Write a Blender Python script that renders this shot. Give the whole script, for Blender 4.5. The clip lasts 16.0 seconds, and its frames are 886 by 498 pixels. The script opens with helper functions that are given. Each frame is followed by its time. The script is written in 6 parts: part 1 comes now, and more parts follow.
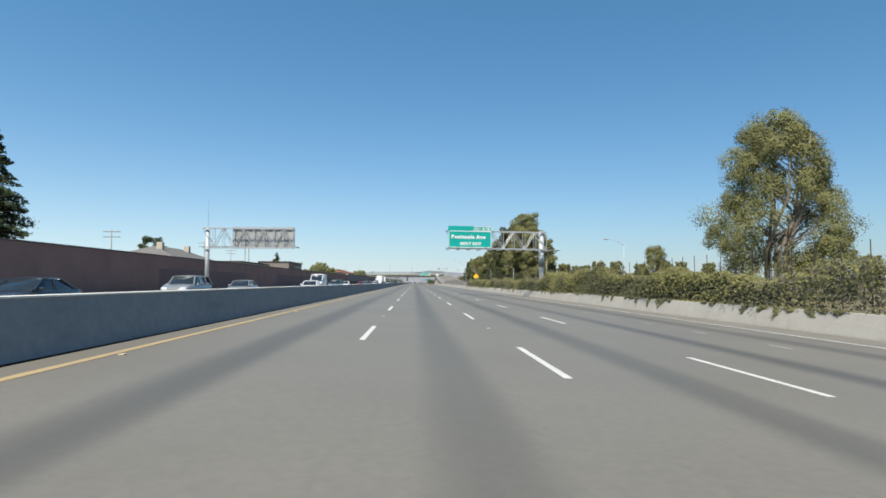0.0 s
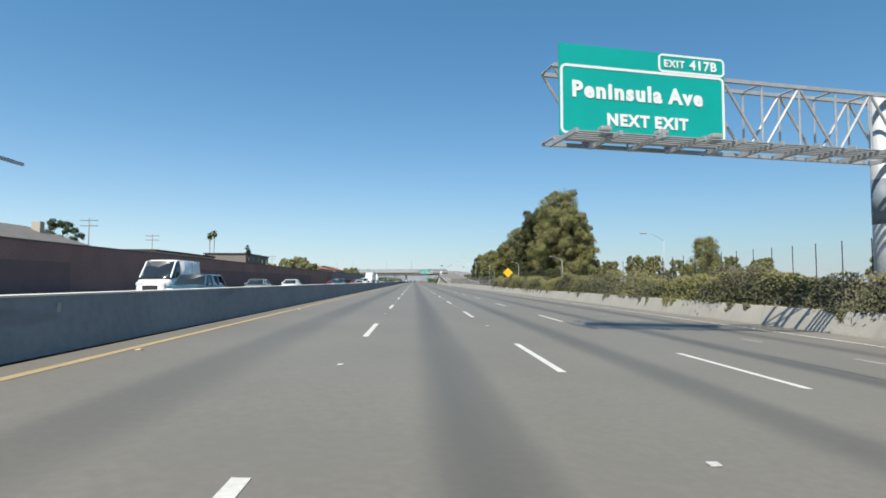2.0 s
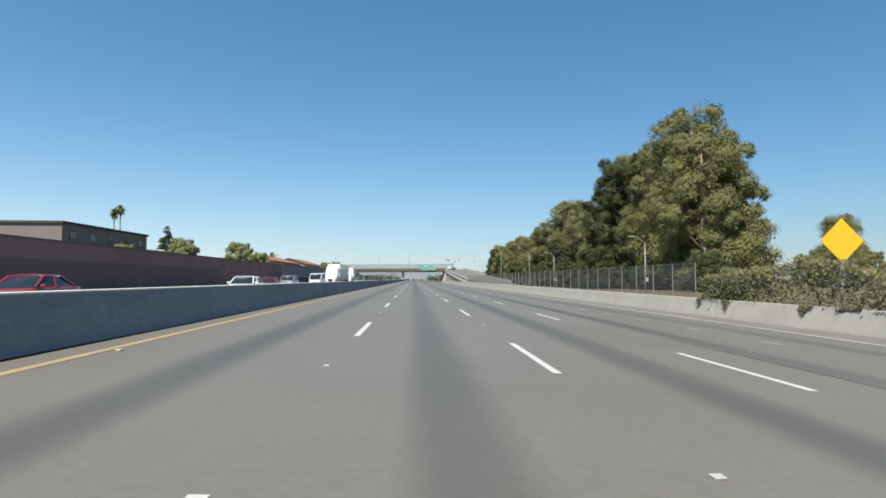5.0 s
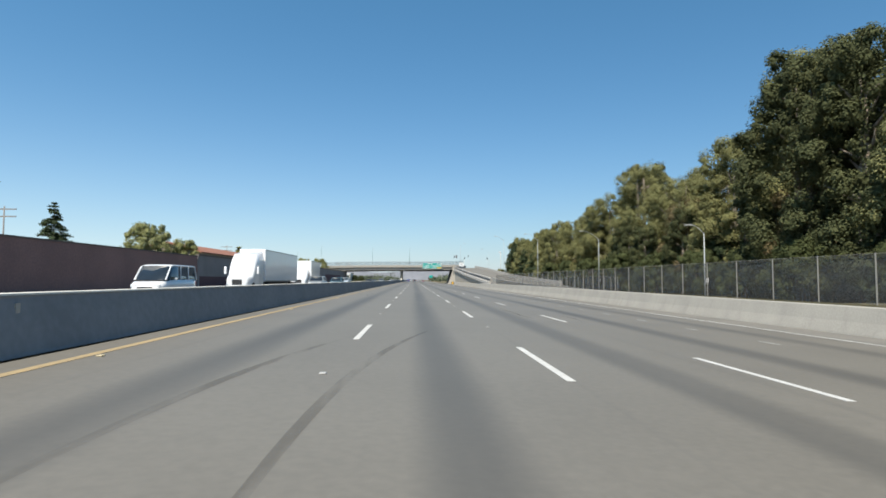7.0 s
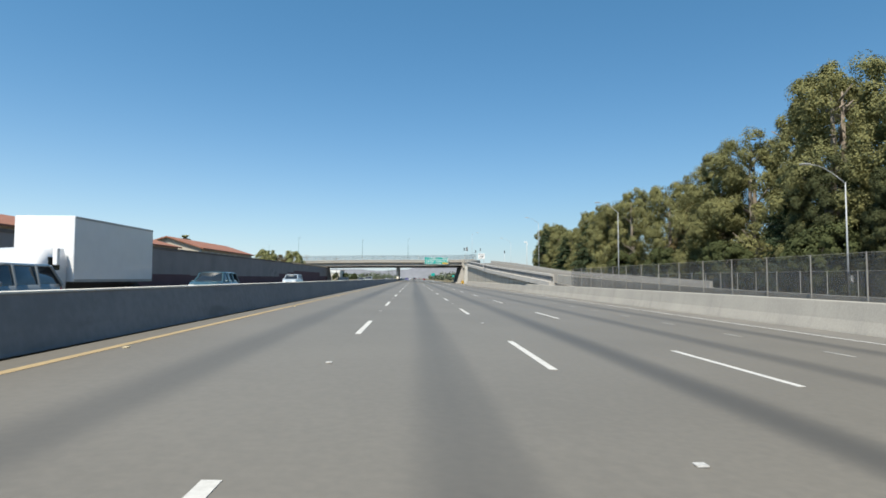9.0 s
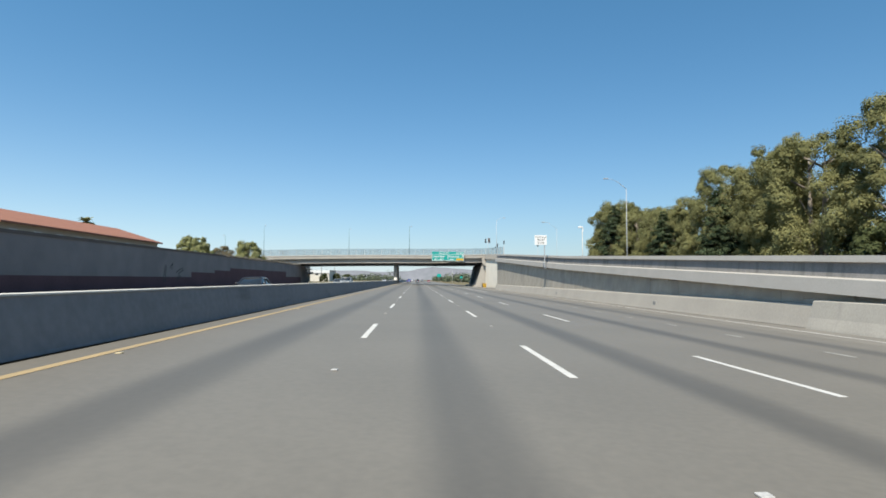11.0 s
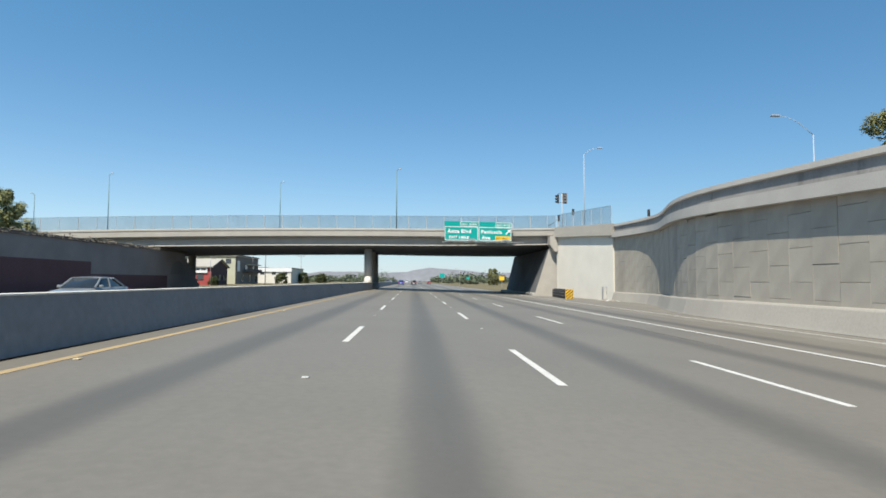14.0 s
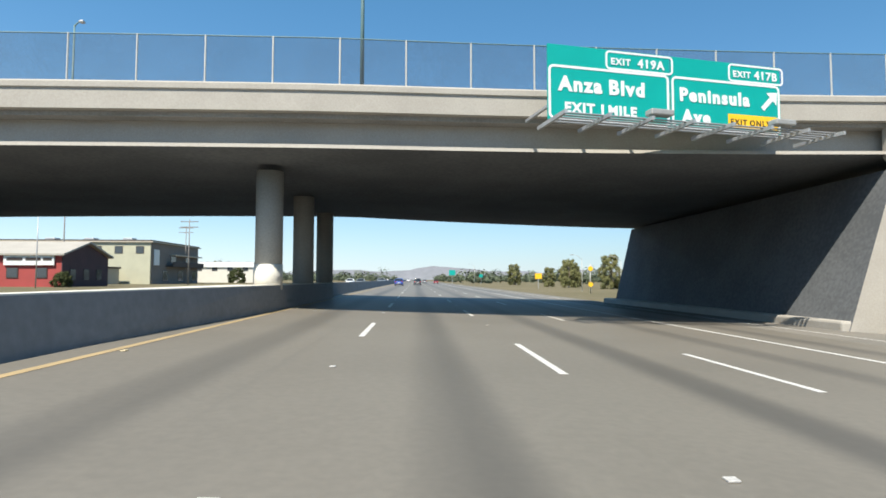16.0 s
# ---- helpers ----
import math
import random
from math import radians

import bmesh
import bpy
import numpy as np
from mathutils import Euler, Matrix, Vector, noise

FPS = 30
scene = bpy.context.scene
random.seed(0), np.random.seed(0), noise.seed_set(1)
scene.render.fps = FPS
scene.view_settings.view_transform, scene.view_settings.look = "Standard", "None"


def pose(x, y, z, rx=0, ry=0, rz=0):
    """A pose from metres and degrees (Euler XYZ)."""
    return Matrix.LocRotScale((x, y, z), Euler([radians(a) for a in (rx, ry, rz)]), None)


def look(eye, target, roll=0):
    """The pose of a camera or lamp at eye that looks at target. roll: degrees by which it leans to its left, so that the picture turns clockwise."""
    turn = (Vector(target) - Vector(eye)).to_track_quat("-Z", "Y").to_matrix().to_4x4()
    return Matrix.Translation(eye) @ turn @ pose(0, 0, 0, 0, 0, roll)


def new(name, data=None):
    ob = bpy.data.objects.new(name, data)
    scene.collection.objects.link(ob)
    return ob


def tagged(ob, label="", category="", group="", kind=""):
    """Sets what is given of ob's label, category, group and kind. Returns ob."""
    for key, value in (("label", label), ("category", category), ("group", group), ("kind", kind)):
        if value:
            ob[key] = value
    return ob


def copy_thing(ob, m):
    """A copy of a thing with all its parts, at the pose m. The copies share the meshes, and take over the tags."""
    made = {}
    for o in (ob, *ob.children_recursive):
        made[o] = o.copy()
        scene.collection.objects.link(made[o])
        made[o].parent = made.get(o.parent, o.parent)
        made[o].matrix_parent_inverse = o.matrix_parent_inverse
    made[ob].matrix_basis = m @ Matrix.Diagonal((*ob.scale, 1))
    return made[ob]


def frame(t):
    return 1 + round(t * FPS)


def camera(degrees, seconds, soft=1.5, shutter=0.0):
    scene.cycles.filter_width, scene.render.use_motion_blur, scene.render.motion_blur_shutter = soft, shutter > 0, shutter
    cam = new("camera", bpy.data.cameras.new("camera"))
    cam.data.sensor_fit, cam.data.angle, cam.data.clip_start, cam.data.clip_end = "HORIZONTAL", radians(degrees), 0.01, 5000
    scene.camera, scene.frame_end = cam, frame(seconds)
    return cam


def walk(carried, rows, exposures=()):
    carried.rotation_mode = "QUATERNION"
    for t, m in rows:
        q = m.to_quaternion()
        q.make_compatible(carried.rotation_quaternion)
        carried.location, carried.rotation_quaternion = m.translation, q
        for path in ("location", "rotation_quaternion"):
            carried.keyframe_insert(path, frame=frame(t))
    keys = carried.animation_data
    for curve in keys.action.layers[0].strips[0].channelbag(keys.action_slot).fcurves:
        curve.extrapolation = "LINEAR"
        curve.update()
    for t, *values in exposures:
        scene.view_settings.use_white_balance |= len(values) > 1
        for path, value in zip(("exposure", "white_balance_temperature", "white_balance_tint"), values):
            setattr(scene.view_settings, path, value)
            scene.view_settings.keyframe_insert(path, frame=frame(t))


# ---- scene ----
cam = camera(75.58, 16.0, soft=1.7)

# seconds, x, y, z, pitch, yaw
ROWS = [
    (0.0, -0.08, -0.10, 1.438, 3.33, -2.87),
    (0.5, -0.06, 14.44, 1.438, 2.96, -2.95),
    (1.0, -0.08, 29.01, 1.438, 2.99, -2.97),
    (1.5, -0.11, 43.53, 1.439, 3.04, -2.93),
    (2.0, -0.12, 57.89, 1.440, 3.21, -2.90),
    (2.5, -0.11, 72.35, 1.439, 3.08, -2.88),
    (3.0, -0.09, 86.94, 1.439, 2.90, -2.86),
    (3.5, -0.06, 101.56, 1.437, 3.01, -2.87),
    (5.8, 0.05, 169.82, 1.434, 3.02, -3.04),
    (6.0, 0.04, 175.74, 1.434, 2.99, -3.03),
    (6.5, 0.02, 190.53, 1.435, 3.04, -2.99),
    (7.0, 0.00, 205.23, 1.435, 3.08, -2.94),
    (7.5, 0.01, 219.73, 1.435, 3.00, -2.95),
    (8.0, 0.03, 234.10, 1.435, 2.96, -2.97),
    (8.5, 0.04, 248.45, 1.434, 2.86, -2.98),
    (9.0, 0.04, 262.83, 1.434, 2.92, -2.97),
    (9.2, 0.04, 268.60, 1.434, 2.92, -2.97),
    (11.3, -0.09, 330.90, 1.439, 3.08, -2.67),
    (11.5, -0.07, 336.85, 1.438, 3.06, -2.70),
    (12.0, -0.02, 351.71, 1.436, 3.27, -2.79),
    (12.5, 0.06, 366.48, 1.434, 3.03, -2.89),
    (13.0, 0.12, 381.17, 1.431, 3.15, -2.95),
    (13.5, 0.17, 395.78, 1.430, 3.25, -2.99),
    (14.0, 0.19, 410.32, 1.429, 3.20, -3.03),
    (14.5, 0.17, 424.78, 1.430, 3.15, -3.05),
    (15.0, 0.10, 439.16, 1.432, 2.98, -2.99),
    (15.5, 0.04, 453.53, 1.434, 3.09, -2.91),
    (16.0, -0.03, 467.94, 1.437, 3.05, -2.79),
]
walk(cam, [(t, pose(x, y, z, 90 + p, -0.11, w)) for t, x, y, z, p, w in ROWS],
     exposures=[(0.0, 0.47), (9.5, 0.47), (11.5, 0.51), (15.5, 0.57), (16.0, 0.74)])

# ---- world, sun ----
SUN = Vector((-0.29, -0.63, 1.0)).normalized()
world = bpy.data.worlds.new("sky")
scene.world = world
world.use_nodes = True
wn = world.node_tree.nodes
sky = wn.new("ShaderNodeTexSky")
sky.sky_type = 'NISHITA'
sky.sun_disc = False
sky.sun_elevation = math.asin(SUN.z)
sky.sun_rotation = math.atan2(SUN.x, SUN.y)
sky.air_density = 1.0
sky.dust_density = 0.5
sky.ozone_density = 3.0
# thin haze: a faint even blue-white over the whole dome
haze = wn.new("ShaderNodeMix")
haze.data_type, haze.blend_type = 'RGBA', 'ADD'
haze.inputs["Factor"].default_value = 1.0
tint = wn.new("ShaderNodeMix")
tint.data_type, tint.blend_type = 'RGBA', 'MULTIPLY'
tint.inputs["Factor"].default_value = 1.0
tint.inputs["B"].default_value = (0.575, 0.90, 1.08, 1)
world.node_tree.links.new(sky.outputs[0], tint.inputs["A"])
world.node_tree.links.new(tint.outputs["Result"], haze.inputs["A"])
haze.inputs["B"].default_value = (0.2, 0.85, 1.3, 1)
# paler air towards the horizon, all round
wco = wn.new("ShaderNodeTexCoord")
wsp = wn.new("ShaderNodeSeparateXYZ")
world.node_tree.links.new(wco.outputs["Generated"], wsp.inputs[0])
wup = wn.new("ShaderNodeMath")
wup.operation, wup.use_clamp = 'ABSOLUTE', False
world.node_tree.links.new(wsp.outputs[2], wup.inputs[0])
wsc = wn.new("ShaderNodeMath")
wsc.operation = 'MULTIPLY'
wsc.inputs[1].default_value = -10.0
world.node_tree.links.new(wup.outputs[0], wsc.inputs[0])
wex = wn.new("ShaderNodeMath")
wex.operation = 'EXPONENT'
world.node_tree.links.new(wsc.outputs[0], wex.inputs[0])
wfa = wn.new("ShaderNodeMath")
wfa.operation = 'MULTIPLY'
wfa.inputs[1].default_value = 0.84
world.node_tree.links.new(wex.outputs[0], wfa.inputs[0])
air = wn.new("ShaderNodeMix")
air.data_type = 'RGBA'
side = wn.new("ShaderNodeMapRange")
world.node_tree.links.new(wsp.outputs[0], side.inputs["Value"])
for k, v in zip(("From Min", "From Max", "To Min", "To Max"), (-1.0, 1.0, 1.42, 0.62)):
    side.inputs[k].default_value = v
glow = wn.new("ShaderNodeMix")
glow.data_type, glow.blend_type = 'RGBA', 'MULTIPLY'
glow.inputs["Factor"].default_value = 1.0
glow.inputs["A"].default_value = (7.7, 8.3, 8.5, 1)
world.node_tree.links.new(side.outputs[0], glow.inputs["B"])
world.node_tree.links.new(glow.outputs["Result"], air.inputs["B"])
# the whole dome, too, is a little brighter towards the sun
dome = wn.new("ShaderNodeMix")
dome.data_type, dome.blend_type = 'RGBA', 'MULTIPLY'
dome.inputs["Factor"].default_value = 0.28
world.node_tree.links.new(haze.outputs["Result"], dome.inputs["A"])
world.node_tree.links.new(side.outputs[0], dome.inputs["B"])
world.node_tree.links.new(wfa.outputs[0], air.inputs["Factor"])
world.node_tree.links.new(dome.outputs["Result"], air.inputs["A"])
world.node_tree.links.new(air.outputs["Result"], wn["Background"].inputs[0])
wn["Background"].inputs[1].default_value = 0.0715
sun_data = bpy.data.lights.new("sun", 'SUN')
sun_data.energy = 5.0
sun_data.angle = radians(0.53)
sun_data.color = (1.0, 0.93, 0.81)
sun = new("sun", sun_data)
sun.matrix_world = look((0, 0, 60), Vector((0, 0, 60)) - SUN)


# ---- materials ----
def mat(name, col, col2=None, rough=0.7, metal=0.0, scale=3.0, fine=40.0, bump=0.15, amount=0.5, spec=0.5, island=0.0, rnd=0.0):
    """A surface of two colours mixed by coarse and fine noise, with a fine relief."""
    m = bpy.data.materials.new(name)
    m.use_nodes = True
    nt = m.node_tree
    N, L = nt.nodes, nt.links
    b = N["Principled BSDF"]
    b.inputs["Roughness"].default_value = rough
    b.inputs["Metallic"].default_value = metal
    b.inputs["Specular IOR Level"].default_value = spec
    col2 = col2 or tuple(c * 0.75 for c in col)
    co = N.new("ShaderNodeTexCoord")
    n1 = N.new("ShaderNodeTexNoise")
    n1.inputs["Scale"].default_value = scale
    n1.inputs["Detail"].default_value = 5
    n2 = N.new("ShaderNodeTexNoise")
    n2.inputs["Scale"].default_value = fine
    n2.inputs["Detail"].default_value = 3
    L.new(co.outputs["Object"], n1.inputs["Vector"])
    L.new(co.outputs["Object"], n2.inputs["Vector"])
    ad = N.new("ShaderNodeMath")
    ad.operation = 'ADD'
    L.new(n1.outputs["Fac"], ad.inputs[0])
    L.new(n2.outputs["Fac"], ad.inputs[1])
    mr = N.new("ShaderNodeMapRange")
    mr.inputs["From Min"].default_value = 0.75
    mr.inputs["From Max"].default_value = 1.25
    mr.inputs["To Max"].default_value = amount * 2
    L.new(ad.outputs[0], mr.inputs["Value"])
    mx = N.new("ShaderNodeMix")
    mx.data_type = 'RGBA'
    mx.inputs["A"].default_value = (*col, 1)
    mx.inputs["B"].default_value = (*col2, 1)
    L.new(mr.outputs[0], mx.inputs["Factor"])
    out = mx.outputs["Result"]
    if island or rnd:
        hs = N.new("ShaderNodeHueSaturation")
        L.new(out, hs.inputs["Color"])
        src = N.new("ShaderNodeNewGeometry").outputs["Random Per Island"] if island else N.new("ShaderNodeObjectInfo").outputs["Random"]
        k = island or rnd
        m2 = N.new("ShaderNodeMapRange")
        m2.inputs["To Min"].default_value = 1 - k
        m2.inputs["To Max"].default_value = 1 + k
        L.new(src, m2.inputs["Value"])
        L.new(m2.outputs[0], hs.inputs["Value"])
        m3 = N.new("ShaderNodeMapRange")
        m3.inputs["To Min"].default_value = 0.5 + 0.035 * k
        m3.inputs["To Max"].default_value = 0.5 - 0.05 * k
        L.new(src, m3.inputs["Value"])
        L.new(m3.outputs[0], hs.inputs["Hue"])
        out = hs.outputs["Color"]
    L.new(out, b.inputs["Base Color"])
    if bump:
        bp = N.new("ShaderNodeBump")
        bp.inputs["Strength"].default_value = bump
        bp.inputs["Distance"].default_value = 0.02
        L.new(n2.outputs["Fac"], bp.inputs["Height"])
        L.new(bp.outputs[0], b.inputs["Normal"])
    return m


def math_node(nt, op, a, b=None, clamp=False):
    n = nt.nodes.new("ShaderNodeMath")
    n.operation = op
    n.use_clamp = clamp
    for i, v in enumerate((a, b)):
        if v is None:
            continue
        if isinstance(v, (int, float)):
            n.inputs[i].default_value = v
        else:
            nt.links.new(v, n.inputs[i])
    return n.outputs[0]


def mix_in(m, colour, factor):
    """Lay a colour over the base colour of m where factor (a socket of m) says."""
    nt = m.node_tree
    b = nt.nodes["Principled BSDF"]
    src = b.inputs["Base Color"].links[0].from_socket
    mx = nt.nodes.new("ShaderNodeMix")
    mx.data_type = 'RGBA'
    nt.links.new(factor, mx.inputs["Factor"])
    nt.links.new(src, mx.inputs["A"])
    mx.inputs["B"].default_value = (*colour, 1)
    nt.links.new(mx.outputs["Result"], b.inputs["Base Color"])


def stretched_noise(m, sx, sy, sz, scale=1.0, detail=4, world=False):
    nt = m.node_tree
    co = nt.nodes.new("ShaderNodeNewGeometry" if world else "ShaderNodeTexCoord")
    mp = nt.nodes.new("ShaderNodeMapping")
    mp.inputs["Scale"].default_value = (sx, sy, sz)
    n = nt.nodes.new("ShaderNodeTexNoise")
    n.inputs["Scale"].default_value = scale
    n.inputs["Detail"].default_value = detail
    nt.links.new(co.outputs["Position" if world else "Object"], mp.inputs["Vector"])
    nt.links.new(mp.outputs[0], n.inputs["Vector"])
    return n.outputs["Fac"]


def coord(m, axis):
    nt = m.node_tree
    co = nt.nodes.new("ShaderNodeTexCoord")
    sp = nt.nodes.new("ShaderNodeSeparateXYZ")
    nt.links.new(co.outputs["Object"], sp.inputs[0])
    return sp.outputs[axis]


def ramp_range(nt, v, a, b, lo=0.0, hi=1.0):
    n = nt.nodes.new("ShaderNodeMapRange")
    n.interpolation_type = 'SMOOTHSTEP'
    nt.links.new(v, n.inputs["Value"])
    for k, x in zip(("From Min", "From Max", "To Min", "To Max"), (a, b, lo, hi)):
        n.inputs[k].default_value = x
    return n.outputs[0]


def leafy(name, col, col2, **k):
    """Leaves let some light through."""
    m = mat(name, col, col2, **k)
    t = m.node_tree
    b = t.nodes["Principled BSDF"]
    tr = t.nodes.new("ShaderNodeBsdfTranslucent")
    t.links.new(b.inputs["Base Color"].links[0].from_socket, tr.inputs["Color"])
    mx = t.nodes.new("ShaderNodeMixShader")
    mx.inputs[0].default_value = 0.18
    t.links.new(b.outputs[0], mx.inputs[1])
    t.links.new(tr.outputs[0], mx.inputs[2])
    t.links.new(mx.outputs[0], t.nodes["Material Output"].inputs["Surface"])
    return m


M_ROAD = mat("pavement_concrete", (0.172, 0.157, 0.130), (0.141, 0.129, 0.107), rough=0.56, scale=0.25, fine=9.0, bump=0.012, amount=0.4, spec=0.40)
# oil and rubber drips down the middle of every lane, long smears along the way of travel
nt = M_ROAD.node_tree
lx = coord(M_ROAD, 0)
wob = stretched_noise(M_ROAD, 0.5, 0.02, 1, 1.0, 3)
lx2 = math_node(nt, 'ADD', lx, math_node(nt, 'MULTIPLY', math_node(nt, 'SUBTRACT', wob, 0.5), 0.5))
cyc = math_node(nt, 'COSINE', math_node(nt, 'MULTIPLY', math_node(nt, 'SUBTRACT', lx2, 0.5), 2 * math.pi / 3.68))
band = math_node(nt, 'MULTIPLY', ramp_range(nt, cyc, -0.3, 1.0), ramp_range(nt, cyc, 0.35, 1.15))
along = ramp_range(nt, stretched_noise(M_ROAD, 0.15, 0.03, 1, 1.0, 3), 0.35, 0.65, 0.7, 1.0)
streak = ramp_range(nt, stretched_noise(M_ROAD, 0.9, 0.012, 1, 1.0, 3), 0.3, 0.7, 0.65, 1.0)
mix_in(M_ROAD, (0.053, 0.051, 0.046), math_node(nt, 'MULTIPLY', math_node(nt, 'MULTIPLY', math_node(nt, 'MULTIPLY', band, along), streak), 0.78))
skid = ramp_range(nt, stretched_noise(M_ROAD, 3.0, 0.03, 1, 1.0, 2), 0.66, 0.78)
mix_in(M_ROAD, (0.085, 0.08, 0.075), math_node(nt, 'MULTIPLY', skid, 0.15))

M_SHOULDER = mat("shoulder_concrete", (0.197, 0.182, 0.156), (0.154, 0.145, 0.127), rough=0.9, scale=0.4, fine=8, amount=0.6, spec=0.3)
M_CONC = mat("weathered_concrete", (0.370, 0.348, 0.301), (0.300, 0.283, 0.248), rough=0.85, scale=0.5, fine=14, bump=0.08, amount=0.5, spec=0.3)
drip = ramp_range(M_CONC.node_tree, stretched_noise(M_CONC, 1.6, 1.6, 0.12, 1.0, 4), 0.52, 0.75)
mix_in(M_CONC, (0.15, 0.14, 0.13), math_node(M_CONC.node_tree, 'MULTIPLY', drip, 0.22))
M_BARRIER = mat("barrier_concrete", (0.250, 0.256, 0.264), (0.198, 0.204, 0.210), rough=0.85, scale=0.35, fine=5, bump=0.05, amount=0.45, spec=0.3)
scuff = ramp_range(M_BARRIER.node_tree, stretched_noise(M_BARRIER, 1, 0.25, 1.6, 1.0, 4), 0.6, 0.75)
mix_in(M_BARRIER, (0.13, 0.13, 0.13), math_node(M_BARRIER.node_tree, 'MULTIPLY', scuff, 0.5))
M_LIGHTCONC = mat("pale_concrete", (0.391, 0.368, 0.327), (0.330, 0.308, 0.271), rough=0.85, scale=0.6, fine=16, bump=0.15, amount=0.5, spec=0.3)
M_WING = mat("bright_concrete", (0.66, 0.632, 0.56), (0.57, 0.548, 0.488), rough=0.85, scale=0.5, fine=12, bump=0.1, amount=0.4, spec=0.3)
M_APRON = mat("smooth_barrier_concrete", (0.350, 0.328, 0.285), (0.298, 0.278, 0.243), rough=0.85, scale=0.4, fine=10, bump=0.08, amount=0.5, spec=0.3)
M_COVER = mat("grey_cover_paint", (0.19, 0.186, 0.19), (0.15, 0.148, 0.15), rough=0.9, scale=0.5, fine=8, bump=0.1)
# dark copy of the concrete; shade under the bridge put into its colour
M_SOFFIT = mat("shade_dark_concrete", (0.135, 0.142, 0.148), (0.095, 0.101, 0.106), rough=0.9, scale=0.3, fine=6, bump=0.15, amount=0.6, spec=0.2)
# red siding on the side away from the sun; shade put into the colour
M_GABLE = mat("red_siding_in_shade", (0.085, 0.048, 0.052), (0.06, 0.036, 0.04), rough=0.85, scale=0.6, fine=8)
M_GIRDER = mat("girder_concrete", (0.32, 0.308, 0.285), (0.24, 0.23, 0.212), rough=0.85, scale=0.7, fine=12, bump=0.2, spec=0.3)
M_PANEL = mat("wall_panel_concrete", (0.445, 0.408, 0.340), (0.352, 0.322, 0.270), rough=0.9, scale=0.8, fine=30, bump=0.3, amount=0.5, spec=0.2, rnd=0.045)
drip = ramp_range(M_PANEL.node_tree, stretched_noise(M_PANEL, 0.3, 0.45, 0.1, 1.0, 4, world=True), 0.45, 0.75)
mix_in(M_PANEL, (0.20, 0.185, 0.16), math_node(M_PANEL.node_tree, 'MULTIPLY', drip, 0.4))
M_PARAPET = mat("parapet_concrete", (0.42, 0.40, 0.365), (0.365, 0.347, 0.315), rough=0.85, scale=0.6, fine=16, bump=0.1, amount=0.5, spec=0.3)
# streaks over a base darkened to stand in for the cap's shade
M_BAND = mat("streaked_shade_concrete", (0.28, 0.268, 0.25), (0.21, 0.20, 0.187), rough=0.9, scale=0.6, fine=14, bump=0.12, amount=0.5, spec=0.25)
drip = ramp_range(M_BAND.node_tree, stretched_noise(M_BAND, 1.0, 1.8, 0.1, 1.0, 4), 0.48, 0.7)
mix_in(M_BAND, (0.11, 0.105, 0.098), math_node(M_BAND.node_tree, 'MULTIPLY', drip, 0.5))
M_SOUND = mat("block_wall", (0.27, 0.255, 0.25), (0.2, 0.19, 0.19), rough=0.9, scale=0.3, fine=12, bump=0.3, amount=0.5, spec=0.2)
M_BRICK = mat("red_brown_block_wall", (0.30, 0.185, 0.165), (0.23, 0.145, 0.132), rough=0.9, scale=0.25, fine=5, bump=0.3, amount=0.6, spec=0.2)
M_MAROON = mat("maroon_paint", (0.205, 0.140, 0.138), (0.165, 0.115, 0.114), rough=0.9, scale=0.4, fine=6, amount=0.5, spec=0.2)
M_MAROON_OLD = mat("old_maroon_paint", (0.135, 0.080, 0.088), (0.105, 0.064, 0.070), rough=0.9, scale=0.4, fine=6, amount=0.5, spec=0.2)
M_COPING = mat("dark_coping", (0.15, 0.125, 0.11), None, rough=0.9, scale=0.6)
M_WHITE = mat("white_road_paint", (0.568, 0.559, 0.525), (0.361, 0.353, 0.327), rough=0.7, scale=1.5, fine=14, amount=0.3, spec=0.3)
M_WORN = mat("worn_road_paint", (0.361, 0.353, 0.323), (0.232, 0.224, 0.202), rough=0.75, scale=1.5, fine=10, amount=0.5, spec=0.3)
M_MARKER = mat("white_marker_ceramic", (0.50, 0.49, 0.46), (0.36, 0.35, 0.33), rough=0.5, scale=8, bump=0)
M_YELLOWMARK = mat("yellow_marker_plastic", (0.62, 0.52, 0.32), None, rough=0.5, bump=0)
M_SKID = mat("tyre_skid_marks", (0.075, 0.072, 0.066), (0.10, 0.096, 0.088), rough=0.8, scale=0.8, fine=6, bump=0, spec=0.2)
M_CRACK = mat("crack_filler", (0.065, 0.061, 0.054), None, rough=0.9, scale=1.0, bump=0, spec=0.2)
nt = M_SKID.node_tree
nt.links.new(ramp_range(nt, stretched_noise(M_SKID, 3, 0.4, 1, 1.0, 3), 0.35, 0.65, 0.02, 0.27), nt.nodes["Principled BSDF"].inputs["Alpha"])
M_YELLOW = mat("yellow_road_paint", (0.40, 0.295, 0.155), (0.30, 0.235, 0.14), rough=0.7, scale=1.0, fine=12, amount=0.4, spec=0.3)
M_STEEL = mat("galvanised_steel", (0.5, 0.51, 0.51), (0.38, 0.39, 0.4), rough=0.5, metal=0.5, scale=2, fine=20, bump=0.05)
M_GALV = mat("galvanised_pole", (0.44, 0.46, 0.47), (0.38, 0.40, 0.41), rough=0.6, metal=0.2, scale=1.5, bump=0.03)
M_POLE = mat("grey_pole_paint", (0.52, 0.51, 0.47), (0.42, 0.41, 0.38), rough=0.55, metal=0.2, scale=1.5, bump=0.03)
M_GREENPOLE = mat("green_pole_paint", (0.13, 0.22, 0.22), None, rough=0.5, scale=1.5, bump=0.03)
